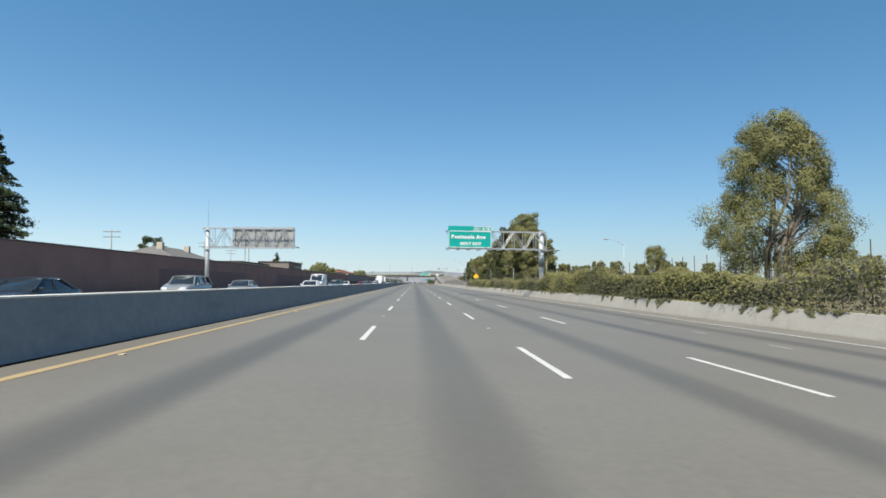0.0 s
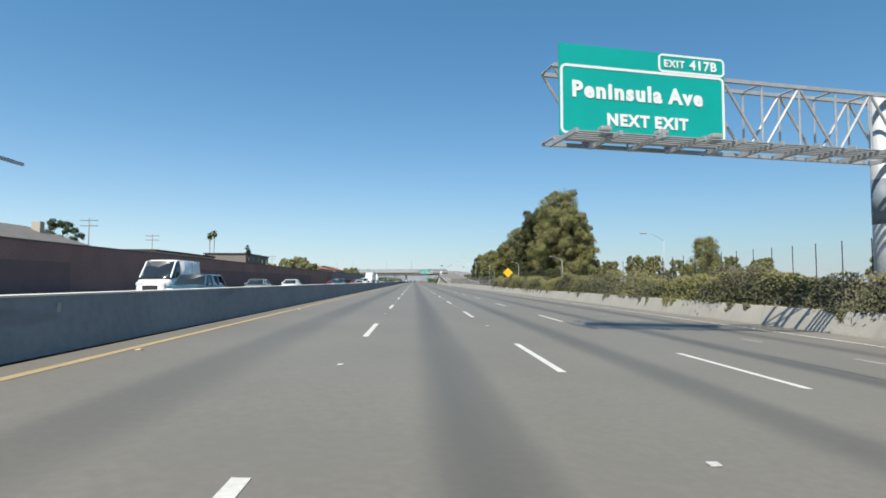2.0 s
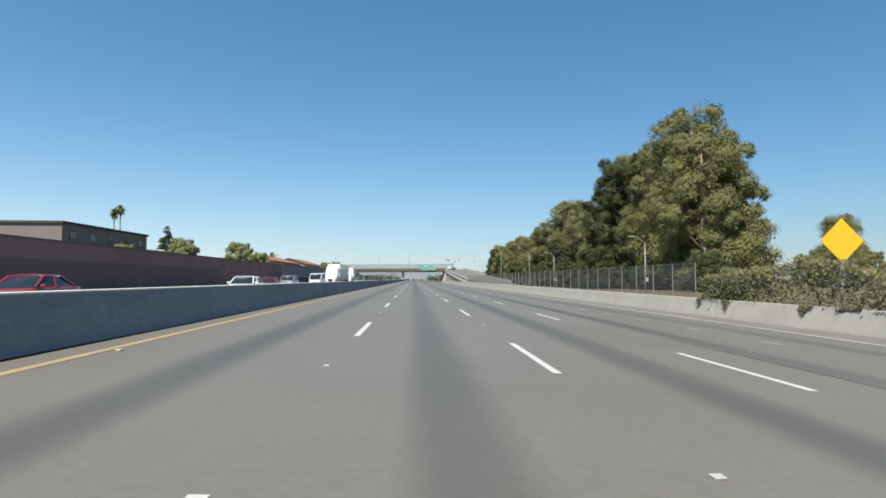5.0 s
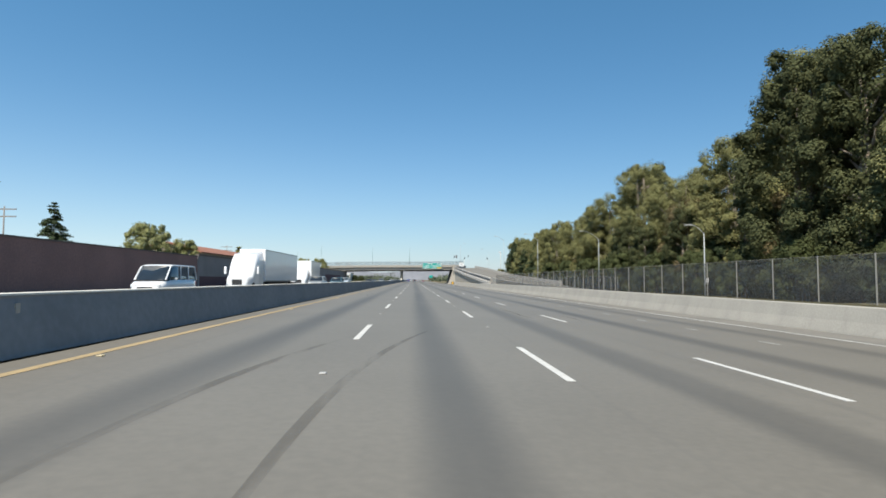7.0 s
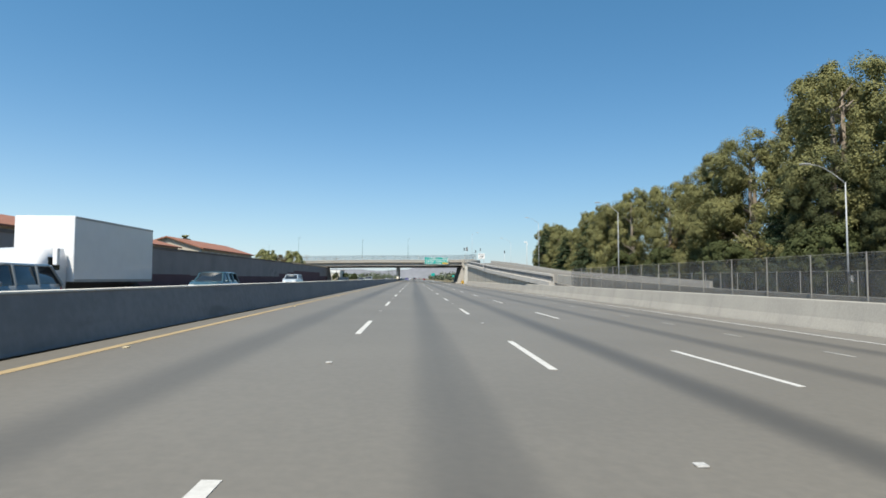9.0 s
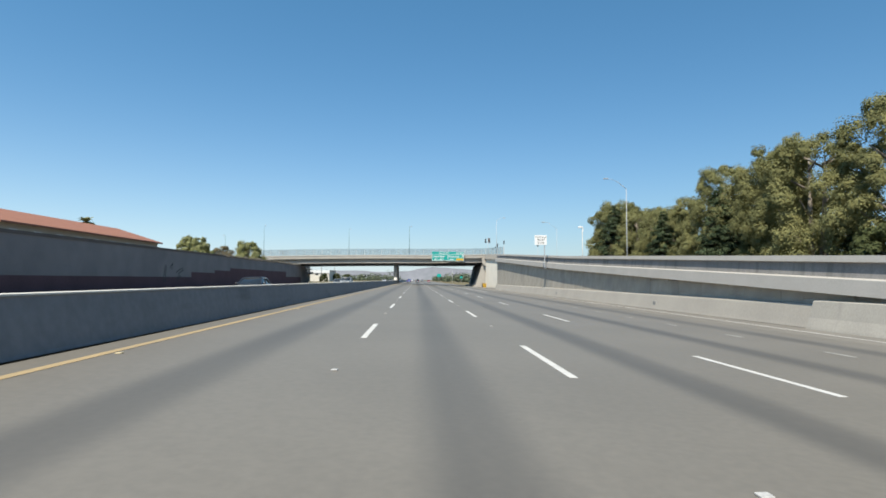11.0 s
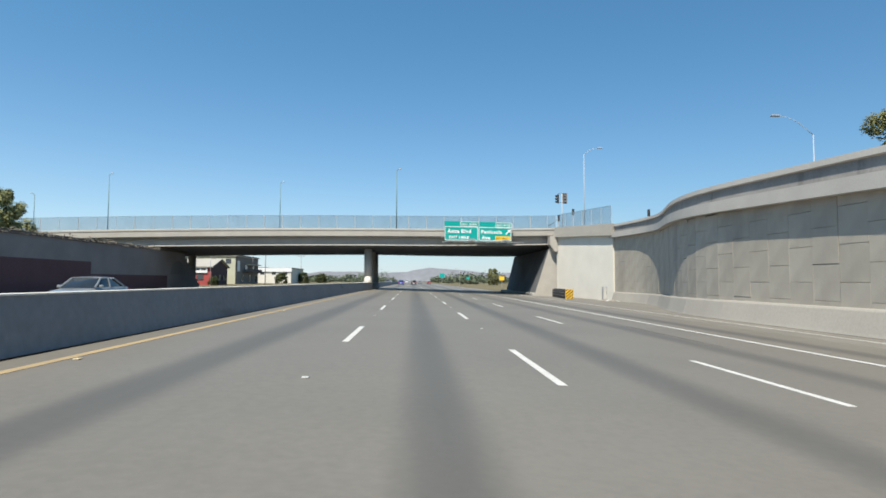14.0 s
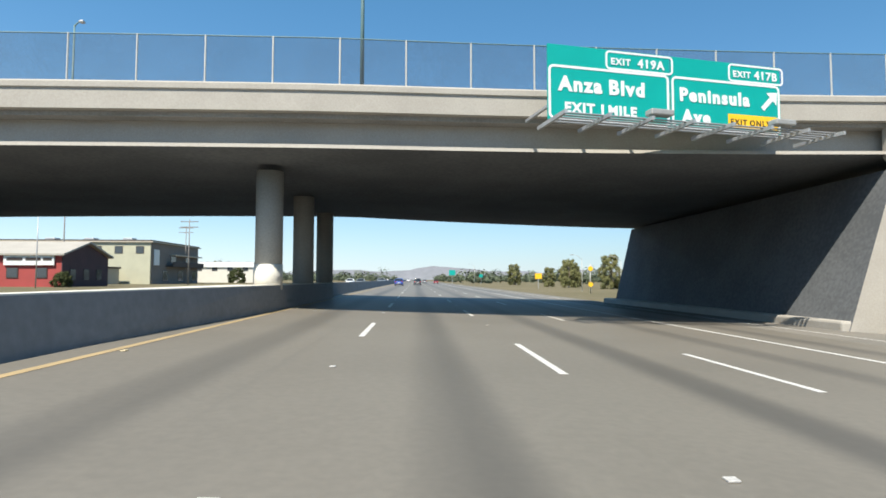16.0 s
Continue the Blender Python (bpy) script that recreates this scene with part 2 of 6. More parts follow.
M_SIGNGREEN = mat("sign_green", (0.0, 0.33, 0.285), (0.0, 0.29, 0.25), rough=0.4, scale=0.8, bump=0, amount=0.4)
M_SIGNWHITE = mat("sign_white", (0.731, 0.740, 0.731), (0.671, 0.679, 0.671), rough=0.45, bump=0)
M_SIGNYELLOW = mat("sign_yellow", (0.85, 0.50, 0.02), (0.8, 0.46, 0.02), rough=0.45, bump=0)
M_BLACK = mat("black_paint", (0.02, 0.02, 0.02), None, rough=0.6, bump=0)
M_ALU = mat("sign_back_aluminium", (0.42, 0.42, 0.40), (0.33, 0.33, 0.32), rough=0.55, metal=0.4, scale=1.2, bump=0.05)
M_EARTH = mat("dry_grass_ground", (0.176, 0.148, 0.093), (0.120, 0.107, 0.060), rough=0.95, scale=0.05, fine=1.5, bump=0.4, amount=0.6, spec=0.1)
M_LEAF = leafy("eucalyptus_leaves", (0.240, 0.232, 0.096), (0.155, 0.160, 0.070), rough=0.8, scale=0.12, fine=1.2, bump=0, amount=0.5, island=0.1, spec=0.12)
M_LEAF2 = leafy("bright_leaves", (0.290, 0.295, 0.135), (0.215, 0.225, 0.095), rough=0.8, scale=0.3, fine=4, bump=0, island=0.15, spec=0.12)
M_BUSH = leafy("shrub_leaves", (0.085, 0.100, 0.040), (0.055, 0.066, 0.028), rough=0.8, scale=0.3, fine=4, bump=0, island=0.15, spec=0.12)
M_SCRUB = leafy("scrub_leaves", (0.195, 0.185, 0.125), (0.135, 0.130, 0.090), rough=0.85, scale=0.4, fine=4, bump=0, island=0.2, spec=0.1)
M_LEAF3 = leafy("conifer_needles", (0.07, 0.10, 0.045), (0.05, 0.07, 0.035), rough=0.85, scale=0.4, fine=4, bump=0, island=0.35, spec=0.3)
M_LEAF4 = leafy("dark_eucalyptus_leaves", (0.092, 0.102, 0.046), (0.060, 0.068, 0.031), rough=0.8, scale=0.12, fine=1.2, bump=0, amount=0.5, island=0.15, spec=0.12)
M_AUTUMN = leafy("brownish_leaves", (0.181, 0.141, 0.060), (0.127, 0.107, 0.047), rough=0.6, scale=0.3, fine=4, bump=0, island=0.4, spec=0.3)
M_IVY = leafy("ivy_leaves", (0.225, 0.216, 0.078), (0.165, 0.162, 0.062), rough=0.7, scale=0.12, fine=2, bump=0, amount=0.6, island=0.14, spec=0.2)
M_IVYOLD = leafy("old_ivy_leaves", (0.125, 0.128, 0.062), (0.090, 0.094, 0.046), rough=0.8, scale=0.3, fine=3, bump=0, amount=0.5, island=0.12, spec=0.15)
M_IVYDRY = mat("dry_vines", (0.135, 0.122, 0.092), (0.090, 0.082, 0.062), rough=0.9, scale=0.6, fine=8, bump=0, island=0.3)
M_BARK = mat("pale_bark", (0.282, 0.242, 0.194), (0.175, 0.141, 0.107), rough=0.9, scale=0.8, fine=6, bump=0.4)
M_WOOD = mat("utility_pole_wood", (0.24, 0.22, 0.20), None, rough=0.9, scale=1.5)
M_TYRE = mat("tyre_rubber", (0.025, 0.025, 0.025), None, rough=0.85, bump=0)
M_RIM = mat("alloy_rim", (0.45, 0.45, 0.46), None, rough=0.35, metal=0.8, bump=0)
M_CARGLASS = mat("tinted_car_glass", (0.02, 0.025, 0.03), None, rough=0.06, bump=0, spec=0.8)
M_HEAD = mat("headlight_glass", (0.75, 0.78, 0.8), None, rough=0.1, bump=0, spec=0.8)
M_TAIL = mat("tail_light_red", (0.45, 0.02, 0.02), None, rough=0.2, bump=0)
M_TRIM = mat("black_plastic_trim", (0.03, 0.03, 0.032), None, rough=0.6, bump=0)
M_TILE = mat("terracotta_roof_tiles", (0.309, 0.134, 0.081), (0.242, 0.107, 0.067), rough=0.85, scale=0.8, fine=8, bump=0.5)
M_SHINGLE = mat("grey_shingles", (0.161, 0.151, 0.141), (0.120, 0.114, 0.107), rough=0.9, scale=0.8, fine=8, bump=0.4)
M_STUCCO = mat("beige_stucco", (0.47, 0.42, 0.34), (0.41, 0.365, 0.295), rough=0.9, scale=0.5, fine=10)
M_DARKSTUCCO = mat("grey_brown_stucco", (0.22, 0.19, 0.17), (0.18, 0.16, 0.14), rough=0.9, scale=0.5, fine=8)
M_OLIVE = mat("pale_olive_stucco", (0.46, 0.45, 0.33), (0.40, 0.39, 0.29), rough=0.9, scale=0.5, fine=10)
M_REDWALL = mat("red_painted_siding", (0.36, 0.06, 0.055), (0.28, 0.05, 0.045), rough=0.8, scale=0.6, fine=10)
M_DARKTRIM = mat("dark_trim", (0.06, 0.045, 0.04), None, rough=0.7)
M_PANE = mat("window_glass_dark", (0.05, 0.06, 0.07), None, rough=0.08, bump=0, spec=0.7)
M_PALEROOF = mat("pale_roof_felt", (0.37, 0.345, 0.305), (0.31, 0.29, 0.255), rough=0.9, scale=0.6, fine=6)
# distance haze is put into the grey-blue base colour
M_HILL = mat("hazy_hill", (0.20, 0.205, 0.225), (0.165, 0.175, 0.19), rough=1.0, scale=0.006, fine=0.04, bump=0, spec=0.0)
M_FAR = mat("far_trees", (0.10, 0.12, 0.07), (0.07, 0.09, 0.055), rough=0.9, scale=0.05, fine=0.6, bump=0, island=0.3)


def paint(name, col):
    m = mat(name, col, tuple(c * 0.93 for c in col), rough=0.3, scale=1.5, bump=0, spec=0.6)
    m.node_tree.nodes["Principled BSDF"].inputs["Coat Weight"].default_value = 0.6
    return m


def screen(name, col, cover, weave=60.0):
    """A see-through woven mesh: fine threads with gaps."""
    m = mat(name, col, None, rough=0.8, scale=0.4, bump=0, spec=0.2)
    t = m.node_tree
    b = t.nodes["Principled BSDF"]
    n = stretched_noise(m, 1, 1, 1, weave, 2)
    big = stretched_noise(m, 1, 0.4, 1, 0.6, 2)
    v = math_node(t, 'ADD', ramp_range(t, n, 0.4, 0.6, cover - 0.15, cover + 0.15), ramp_range(t, big, 0.35, 0.65, -0.025, 0.025), True)
    t.links.new(v, b.inputs["Alpha"])
    return m


M_MESH = screen("chain_link_mesh", (0.10, 0.10, 0.10), -0.15)
M_SCREEN = screen("dark_fence_screen", (0.15, 0.152, 0.15), 0.22)
M_FENCEPOST = mat("weathered_fence_steel", (0.26, 0.25, 0.225), (0.20, 0.192, 0.172), rough=0.7, scale=2, bump=0.03)
M_CLOTH = screen("dark_windscreen_cloth", (0.07, 0.072, 0.075), 0.3)
M_BRMESH = screen("bridge_fence_mesh", (0.07, 0.09, 0.12), 0.38)


# ---- mesh helpers ----
def link(name, bm, material, parent=None, label="", smooth=False):
    me = bpy.data.meshes.new(name)
    bm.to_mesh(me)
    bm.free()
    if smooth:
        for p in me.polygons:
            p.use_smooth = True
    me.materials.append(material)
    ob = new(name, me)
    if parent:
        ob.parent = parent
    if label:
        ob["label"] = label
    return ob


def part(name, bm, material, parent, label="", smooth=False):
    return link(name, bm, material, parent, label, smooth)


def thing(name, label, category, group="", kind="", at=(0, 0, 0), rz=0.0):
    e = new(name)
    e.empty_display_size = 0.3
    e.matrix_basis = pose(*at, 0, 0, rz)
    return tagged(e, label, category, group, kind)


def box(bm, x0, y0, z0, x1, y1, z1, bevel=0.0):
    vs = [bm.verts.new((x, y, z)) for z in (z0, z1) for y in (y0, y1) for x in (x0, x1)]
    fs = [bm.faces.new([vs[i] for i in q]) for q in ((0, 2, 3, 1), (4, 5, 7, 6), (0, 1, 5, 4), (2, 6, 7, 3), (0, 4, 6, 2), (1, 3, 7, 5))]
    if bevel:
        es = list({e for f in fs for e in f.edges})
        bmesh.ops.bevel(bm, geom=es, offset=bevel, segments=2, affect='EDGES', profile=0.5)
    return bm


def boxes(*items, bevel=0.0):
    bm = bmesh.new()
    for it in items:
        box(bm, *it, bevel=bevel)
    return bm


def tube(bm, a, b, r0, r1=None, n=10, cap=True):
    a, b = Vector(a), Vector(b)
    r1 = r0 if r1 is None else r1
    q = (b - a).to_track_quat('Z', 'Y').to_matrix()
    rings = []
    for c, r in ((a, r0), (b, r1)):
        rings.append([bm.verts.new(c + q @ Vector((r * math.cos(2 * math.pi * i / n), r * math.sin(2 * math.pi * i / n), 0))) for i in range(n)])
    for i in range(n):
        f = bm.faces.new((rings[0][i], rings[0][(i + 1) % n], rings[1][(i + 1) % n], rings[1][i]))
        f.smooth = n > 6
    if cap:
        bm.faces.new(rings[0][::-1])
        bm.faces.new(rings[1])
    return bm


def pipe(bm, pts, radii, n=8):
    """A tube through several points."""
    pts = [Vector(p) for p in pts]
    rings = []
    for i, p in enumerate(pts):
        d = (pts[min(i + 1, len(pts) - 1)] - pts[max(i - 1, 0)]).normalized()
        q = d.to_track_quat('Z', 'Y').to_matrix()
        rings.append([bm.verts.new(p + q @ Vector((radii[i] * math.cos(2 * math.pi * k / n), radii[i] * math.sin(2 * math.pi * k / n), 0))) for k in range(n)])
    for a, b in zip(rings, rings[1:]):
        for k in range(n):
            f = bm.faces.new((a[k], a[(k + 1) % n], b[(k + 1) % n], b[k]))
            f.smooth = True
    bm.faces.new(rings[0][::-1])
    bm.faces.new(rings[-1])
    return bm


def extrude_y(bm, prof, ys, shift=None, close=True):
    """A profile of (x, z) drawn along y; shift(y) gives an offset in x and z."""
    rings = []
    for y in ys:
        dx, dz = shift(y) if shift else (0, 0)
        rings.append([bm.verts.new((x + dx, y, z + dz)) for x, z in prof])
    n = len(prof)
    for a, b in zip(rings, rings[1:]):
        for k in range(n if close else n - 1):
            bm.faces.new((a[k], b[k], b[(k + 1) % n], a[(k + 1) % n]))
    if close:
        bm.faces.new(rings[0])
        bm.faces.new(rings[-1][::-1])
    return bm


def tidy(bm):
    bmesh.ops.recalc_face_normals(bm, faces=bm.faces)
    return bm


def lettering(text, size, material, parent, m, name="lettering", bold=0.0):
    """Raised letters, one mesh a word."""
    at = 0.0
    for word in text.split(" "):
        cu = bpy.data.curves.new("text", 'FONT')
        cu.body = word
        cu.size = size
        cu.offset = bold
        cu.space_character = 1.2
        cu.extrude = 0.008
        cu.resolution_u = 3
        tmp = bpy.data.objects.new("text", cu)
        me = bpy.data.meshes.new_from_object(tmp)
        bpy.data.objects.remove(tmp)
        me.materials.clear()
        me.materials.append(material)
        ob = new(name, me)
        ob.parent = parent
        ob.matrix_basis = m @ Matrix.Translation((at, 0, 0))
        at += max(v.co.x for v in me.vertices) + size * 0.36


# ---- setting: ground, roads, markings ----
CROSS = -0.0348           # fall of the carriageway to the right


def rz(x):
    return CROSS * x


bm = bmesh.new()
prof = [(-4000, 0.4), (-60, 0.4), (-34.6, 0.3), (-33.6, -0.25), (-6.4, -0.1), (16.76, -0.85), (17.0, -0.85), (21, -0.85), (29.6, -0.95), (36, -0.95), (120, -1.0), (4000, -1.0)]
# a grassy bank behind the barrier, between the hedge and the ramp
BANK = {17.0: 1.38, 21: 1.15, 29.6: .72, 36: .7}
rings = []
for y in [-400, -100, 0, 100, 150, 190, 204, 216, 235, 246, 258, 275, 300, 450, 600, 1000, 2000, 4500]:
    f = float(np.interp(y, (204, 216, 246, 258), (0, 1, 1, 0)))
    rings.append([bm.verts.new((x, y, z + f * BANK.get(x, 0))) for x, z in prof])
for a, b in zip(rings, rings[1:]):
    for k in range(len(prof) - 1):
        bm.faces.new((a[k], b[k], b[k + 1], a[k + 1]))
tagged(link("ground", tidy(bm), M_EARTH), "dry grass and earth beside the freeway", "ground", kind="structure")

bm = bmesh.new()
extrude_y(bm, [(-5.98, rz(-5.98)), (13.6, rz(13.6)), (13.6, rz(13.6) - .3), (-5.98, rz(-5.98) - .3)], [-150, 0, 200, 400, 600, 1000, 2500])
tagged(link("road", tidy(bm), M_ROAD), "grey concrete freeway lanes with dark oil streaks", "road", kind="structure")


def edge_x(y):
    """The right edge line, which drifts out before the bridge."""
    return 13.7 + 1.4 * min(1.0, max(0.0, (y - 285) / 85))


def wall_x(y):
    """Face of the ramp's retaining wall in plan: straight, then a quick bend outwards to the bridge."""
    f = min(1.0, max(0.0, (y - 438.0) / 33.5))
    return 17.0 + 6.9 * f * f * f * (10 - 15 * f + 6 * f * f)


bm = bmesh.new()
ys = [-150, 0, 200, 300] + list(range(310, 600, 10)) + [1000, 2500]
rings = []
for y in ys:
    w = 17.2 if y < 345 else 16.8 if y < 425 else (wall_x(y) + 0.4 if y < 480 else 17.4 if y > 489 else 25)
    rings.append([bm.verts.new((x, y, rz(x) + 0.0)) for x in (13.6, w)])
for a, b in zip(rings, rings[1:]):
    bm.faces.new((a[0], a[1], b[1], b[0]))
tagged(link("shoulder", tidy(bm), M_SHOULDER), "pale concrete shoulder beside the lanes", "shoulder", kind="structure")

bm = bmesh.new()
extrude_y(bm, [(-33.4, 0.05), (-6.75, 0.17), (-6.75, -.2), (-33.4, -.3)], [-150, 0, 200, 400, 600, 1000, 2500])
tagged(link("road_2", tidy(bm), M_ROAD), "grey concrete lanes of the oncoming carriageway", "road", kind="structure")

PERIOD, DASH = 14.63, 4.31


def dashes(x, phase, length, period, y0, y1, width, name, label, paint_m=None):
    top = tagged(new(name), label, "road marking", kind="structure")
    bm = bmesh.new()
    h = 0.006
    box(bm, -width / 2, 0, 0, width / 2, length, h)
    me = bpy.data.meshes.new("dash")
    bm.to_mesh(me)
    bm.free()
    me.materials.append(paint_m or M_WHITE)
    k = math.ceil((y0 - phase) / period)
    while phase + k * period < y1:
        ob = new("dash", me)
        ob.parent = top
        ob.matrix_basis = pose(x, phase + k * period, rz(x) + 0.001, 0, math.degrees(math.atan(-CROSS)), 0)
        k += 1


dashes(-1.33, 13.87, DASH, PERIOD, -30, 1000, 0.14, "lane_line", "row of white painted lane dashes")
dashes(2.37, 8.95, DASH, PERIOD, -30, 1000, 0.14, "lane_line", "row of white painted lane dashes")
dashes(5.95, 7.98, DASH, PERIOD, -30, 1000, 0.14, "lane_line", "row of thin worn white lane dashes")
dashes(10.15, 60.75, 0.95, 4.57, 0, 405, 0.13, "exit_lane_line", "row of short worn white exit lane dashes", M_WORN)


def stripe(name, xs, y0, y1, width, material, label, step=20):
    bm = bmesh.new()
    ys = [y0 + (y1 - y0) * i / max(1, int((y1 - y0) / step)) for i in range(int((y1 - y0) / step) + 1)]
    rings = []
    for y in ys:
        x = xs(y)
        rings.append([bm.verts.new((x + s * width / 2, y, rz(x + s * width / 2) + 0.006)) for s in (-1, 1)])
    for a, b in zip(rings, rings[1:]):
        bm.faces.new((a[0], a[1], b[1], b[0]))
    tagged(link(name, tidy(bm), material), label, "road marking", kind="structure")


stripe("yellow_line", lambda y: -5.32, -100, 1500, 0.17, M_YELLOW, "yellow painted edge line beside the median")
stripe("edge_line", edge_x, -100, 470, 0.15, M_WHITE, "white painted edge line along the shoulder")
stripe("exit_line", lambda y: 10.15, 405, 700, 0.2, M_WHITE, "solid white line of the exit lane")
stripe("edge_line", lambda y: 15.0, 470, 700, 0.15, M_WHITE, "white painted edge line along the shoulder")

# two curved skid marks across the lanes
skid_things = tagged(new("skid_marks"), "pair of faint curved black tyre marks", "skid mark", kind="structure")
for xa, ya, kk, yend in ((-2.75, 209.0, .012, 220.0), (-1.1, 209.5, .0105, 221.5)):
    bm = bmesh.new()
    rings = []
    for i in range(21):
        y = 207 + (yend - 207) * i / 20
        x = xa + kk * max(0.0, y - ya) ** 2
        w = .06 * math.sin(math.pi * (.06 + .9 * i / 20)) + .02
        rings.append([bm.verts.new((x + s * w, y, rz(x + s * w) + .004)) for s in (-1, 1)])
    for a, b in zip(rings, rings[1:]):
        bm.faces.new((a[0], a[1], b[1], b[0]))
    part("skid_mark", tidy(bm), M_SKID, skid_things)

# long cracks and a patched joint in the slabs
cracks = tagged(new("pavement_cracks"), "thin dark lengthwise cracks in the concrete lanes", "crack", kind="structure")
crng = random.Random(4)
for x0, y0, y1 in ((4.95, 228.5, 238), (6.9, 228, 232), (8.1, 60, 71), (7.4, 150, 162), (-3.9, 252, 262), (6.3, 300, 311), (3.9, 350, 356), (7.9, 395, 409), (8.3, 425, 434), (-4.1, 128, 139)):
    bm = bmesh.new()
    rings = []
    x, n = x0, int((y1 - y0) / .5)
    for i in range(n + 1):
        y = y0 + (y1 - y0) * i / n
        x += crng.uniform(-.035, .035)
        w = .011 * math.sin(math.pi * (.05 + .9 * i / n)) + .004
        rings.append([bm.verts.new((x + q * w, y, rz(x) + .004)) for q in (-1, 1)])
    for a, b in zip(rings, rings[1:]):
        bm.faces.new((a[0], a[1], b[1], b[0]))
    part("crack", tidy(bm), M_CRACK, cracks)

# raised reflective markers between the dashes
bm = bmesh.new()
box(bm, -0.05, -0.05, 0, 0.05, 0.05, 0.02, bevel=0.008)
me_dot = bpy.data.meshes.new("road_marker")
bm.to_mesh(me_dot)
bm.free()
me_dot.materials.append(M_MARKER)
for x, ph in ((-1.33, 13.87), (2.37, 8.95)):
    for k in range(0, 36):
        ob = new("road_marker", me_dot)
        ob.matrix_basis = pose(x, ph + (k + 0.667) * PERIOD, rz(x) + 0.001)
        tagged(ob, "small white raised reflective road marker", "road marker", "markers between lanes")

# yellow markers beside the edge line
bm = bmesh.new()
box(bm, -0.05, -0.06, 0, 0.05, 0.06, 0.02, bevel=0.008)
me_dot2 = bpy.data.meshes.new("road_marker")
bm.to_mesh(me_dot2)
bm.free()
me_dot2.materials.append(M_YELLOWMARK)
for k in range(36):
    ob = new("road_marker", me_dot2)
    ob.matrix_basis = pose(-5.1, 10.1 + k * PERIOD, rz(-5.1) + 0.001)
    tagged(ob, "small pale yellow raised reflective road marker", "road marker", "markers beside the yellow line")

# ---- median barrier ----
bm = bmesh.new()
zb = rz(-6.0)
prof = [(-5.94, zb), (-5.96, zb + .06), (-6.14, zb + .93), (-6.13, zb + .965), (-6.6, zb + .965), (-6.58, zb + .9), (-6.7, zb + .08), (-6.74, zb)]
extrude_y(bm, prof, list(range(-150, 461, 10)) + [463])
extrude_y(bm, prof, [511] + list(range(520, 1400, 40)))
median = tagged(link("median_barrier", tidy(bm), M_BARRIER), "long grey concrete median barrier with scuffs", "barrier", kind="structure")
# paler cap, sunlight put into its colour, and small reflector plates on the face
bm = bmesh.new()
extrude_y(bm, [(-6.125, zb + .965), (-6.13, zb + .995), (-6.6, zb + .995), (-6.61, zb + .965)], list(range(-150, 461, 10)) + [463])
part("cap", tidy(bm), M_WING, median, "pale concrete cap with sunlight put into its colour")
for y in (68.2, 214.7, 390.8):
    part("reflector_plate", boxes((-6.14, y - .05, zb + .68, -6.085, y + .05, zb + .84)), M_LIGHTCONC, median, "small pale reflector plate")
median.location.x = -.2
# widening round the bridge columns
bm = bmesh.new()
rings = []
for y, w in ((463.02, 0), (478, .04), (489, .58), (507, .58), (510.5, .05), (511, 0)):
    rings.append([bm.verts.new((x, y, z)) for x, z in ((-5.94 + w, zb - .05), (-6.12 + w * 1.22, zb + .965), (-6.6 - w, zb + .965), (-6.72 - w, zb - .05))])
for a, b in zip(rings, rings[1:]):
    for k in range(3):
        bm.faces.new((a[k], b[k], b[k + 1], a[k + 1]))
bm.faces.new(rings[0])
bm.faces.new(rings[-1])
median_2 = tagged(link("median_barrier_2", tidy(bm), M_BARRIER), "concrete median barrier widened round bridge columns", "barrier", kind="structure")
median_2.location.x = -.2
# pale cap over the widened stretch, again with sunlight put into its colour
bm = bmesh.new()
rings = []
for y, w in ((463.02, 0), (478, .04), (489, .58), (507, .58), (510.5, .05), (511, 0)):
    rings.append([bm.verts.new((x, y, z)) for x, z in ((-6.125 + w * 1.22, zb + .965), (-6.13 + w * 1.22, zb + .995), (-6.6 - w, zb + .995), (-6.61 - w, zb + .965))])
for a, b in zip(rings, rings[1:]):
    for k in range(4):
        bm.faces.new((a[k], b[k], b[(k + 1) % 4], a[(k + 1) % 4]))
part("cap", tidy(bm), M_WING, median_2, "pale concrete cap with sunlight put into its colour")
# a stencilled number on the face
lettering("14", .3, M_BLACK, median, pose(-6.05, 462.85, zb + .55, 90, 0, 90), "stencilled_number")

# ---- right barrier ----
zb = rz(16.0)
bm = bmesh.new()
rings = []
for y in list(range(-150, 346, 5)):
    zt = float(np.interp(y, (150, 215, 290), (.31, .45, .6)))
    rings.append([bm.verts.new((x, y, z)) for x, z in ((16.0, zb - .02), (16.03, zb + .07), (16.2, zb + .46), (16.38, zt - .03), (16.42, zt), (16.72, zt), (16.8, zb - .1))])
for a, b in zip(rings, rings[1:]):
    for k in range(7):
        bm.faces.new((a[k], b[k], b[(k + 1) % 7], a[(k + 1) % 7]))
bm.faces.new(rings[0]), bm.faces.new(rings[-1])
tagged(link("side_barrier", tidy(bm), M_CONC), "pale stained concrete barrier along the shoulder", "barrier", kind="structure")
bm = bmesh.new()
rings = []
for y in range(250, 333, 3):
    zt = float(np.interp(y, (250, 255, 286, 294, 311, 323, 333), (.2, .45, .75, .85, 1.25, 1.6, 1.95)))
    rings.append([bm.verts.new((x, y, z)) for x, z in ((17.3, -.8), (17.42, zt), (17.8, zt), (17.9, -.8))])
for a, b in zip(rings, rings[1:]):
    for k in range(4):
        bm.faces.new((a[k], b[k], b[(k + 1) % 4], a[(k + 1) % 4]))
bm.faces.new(rings[0]), bm.faces.new(rings[-1])
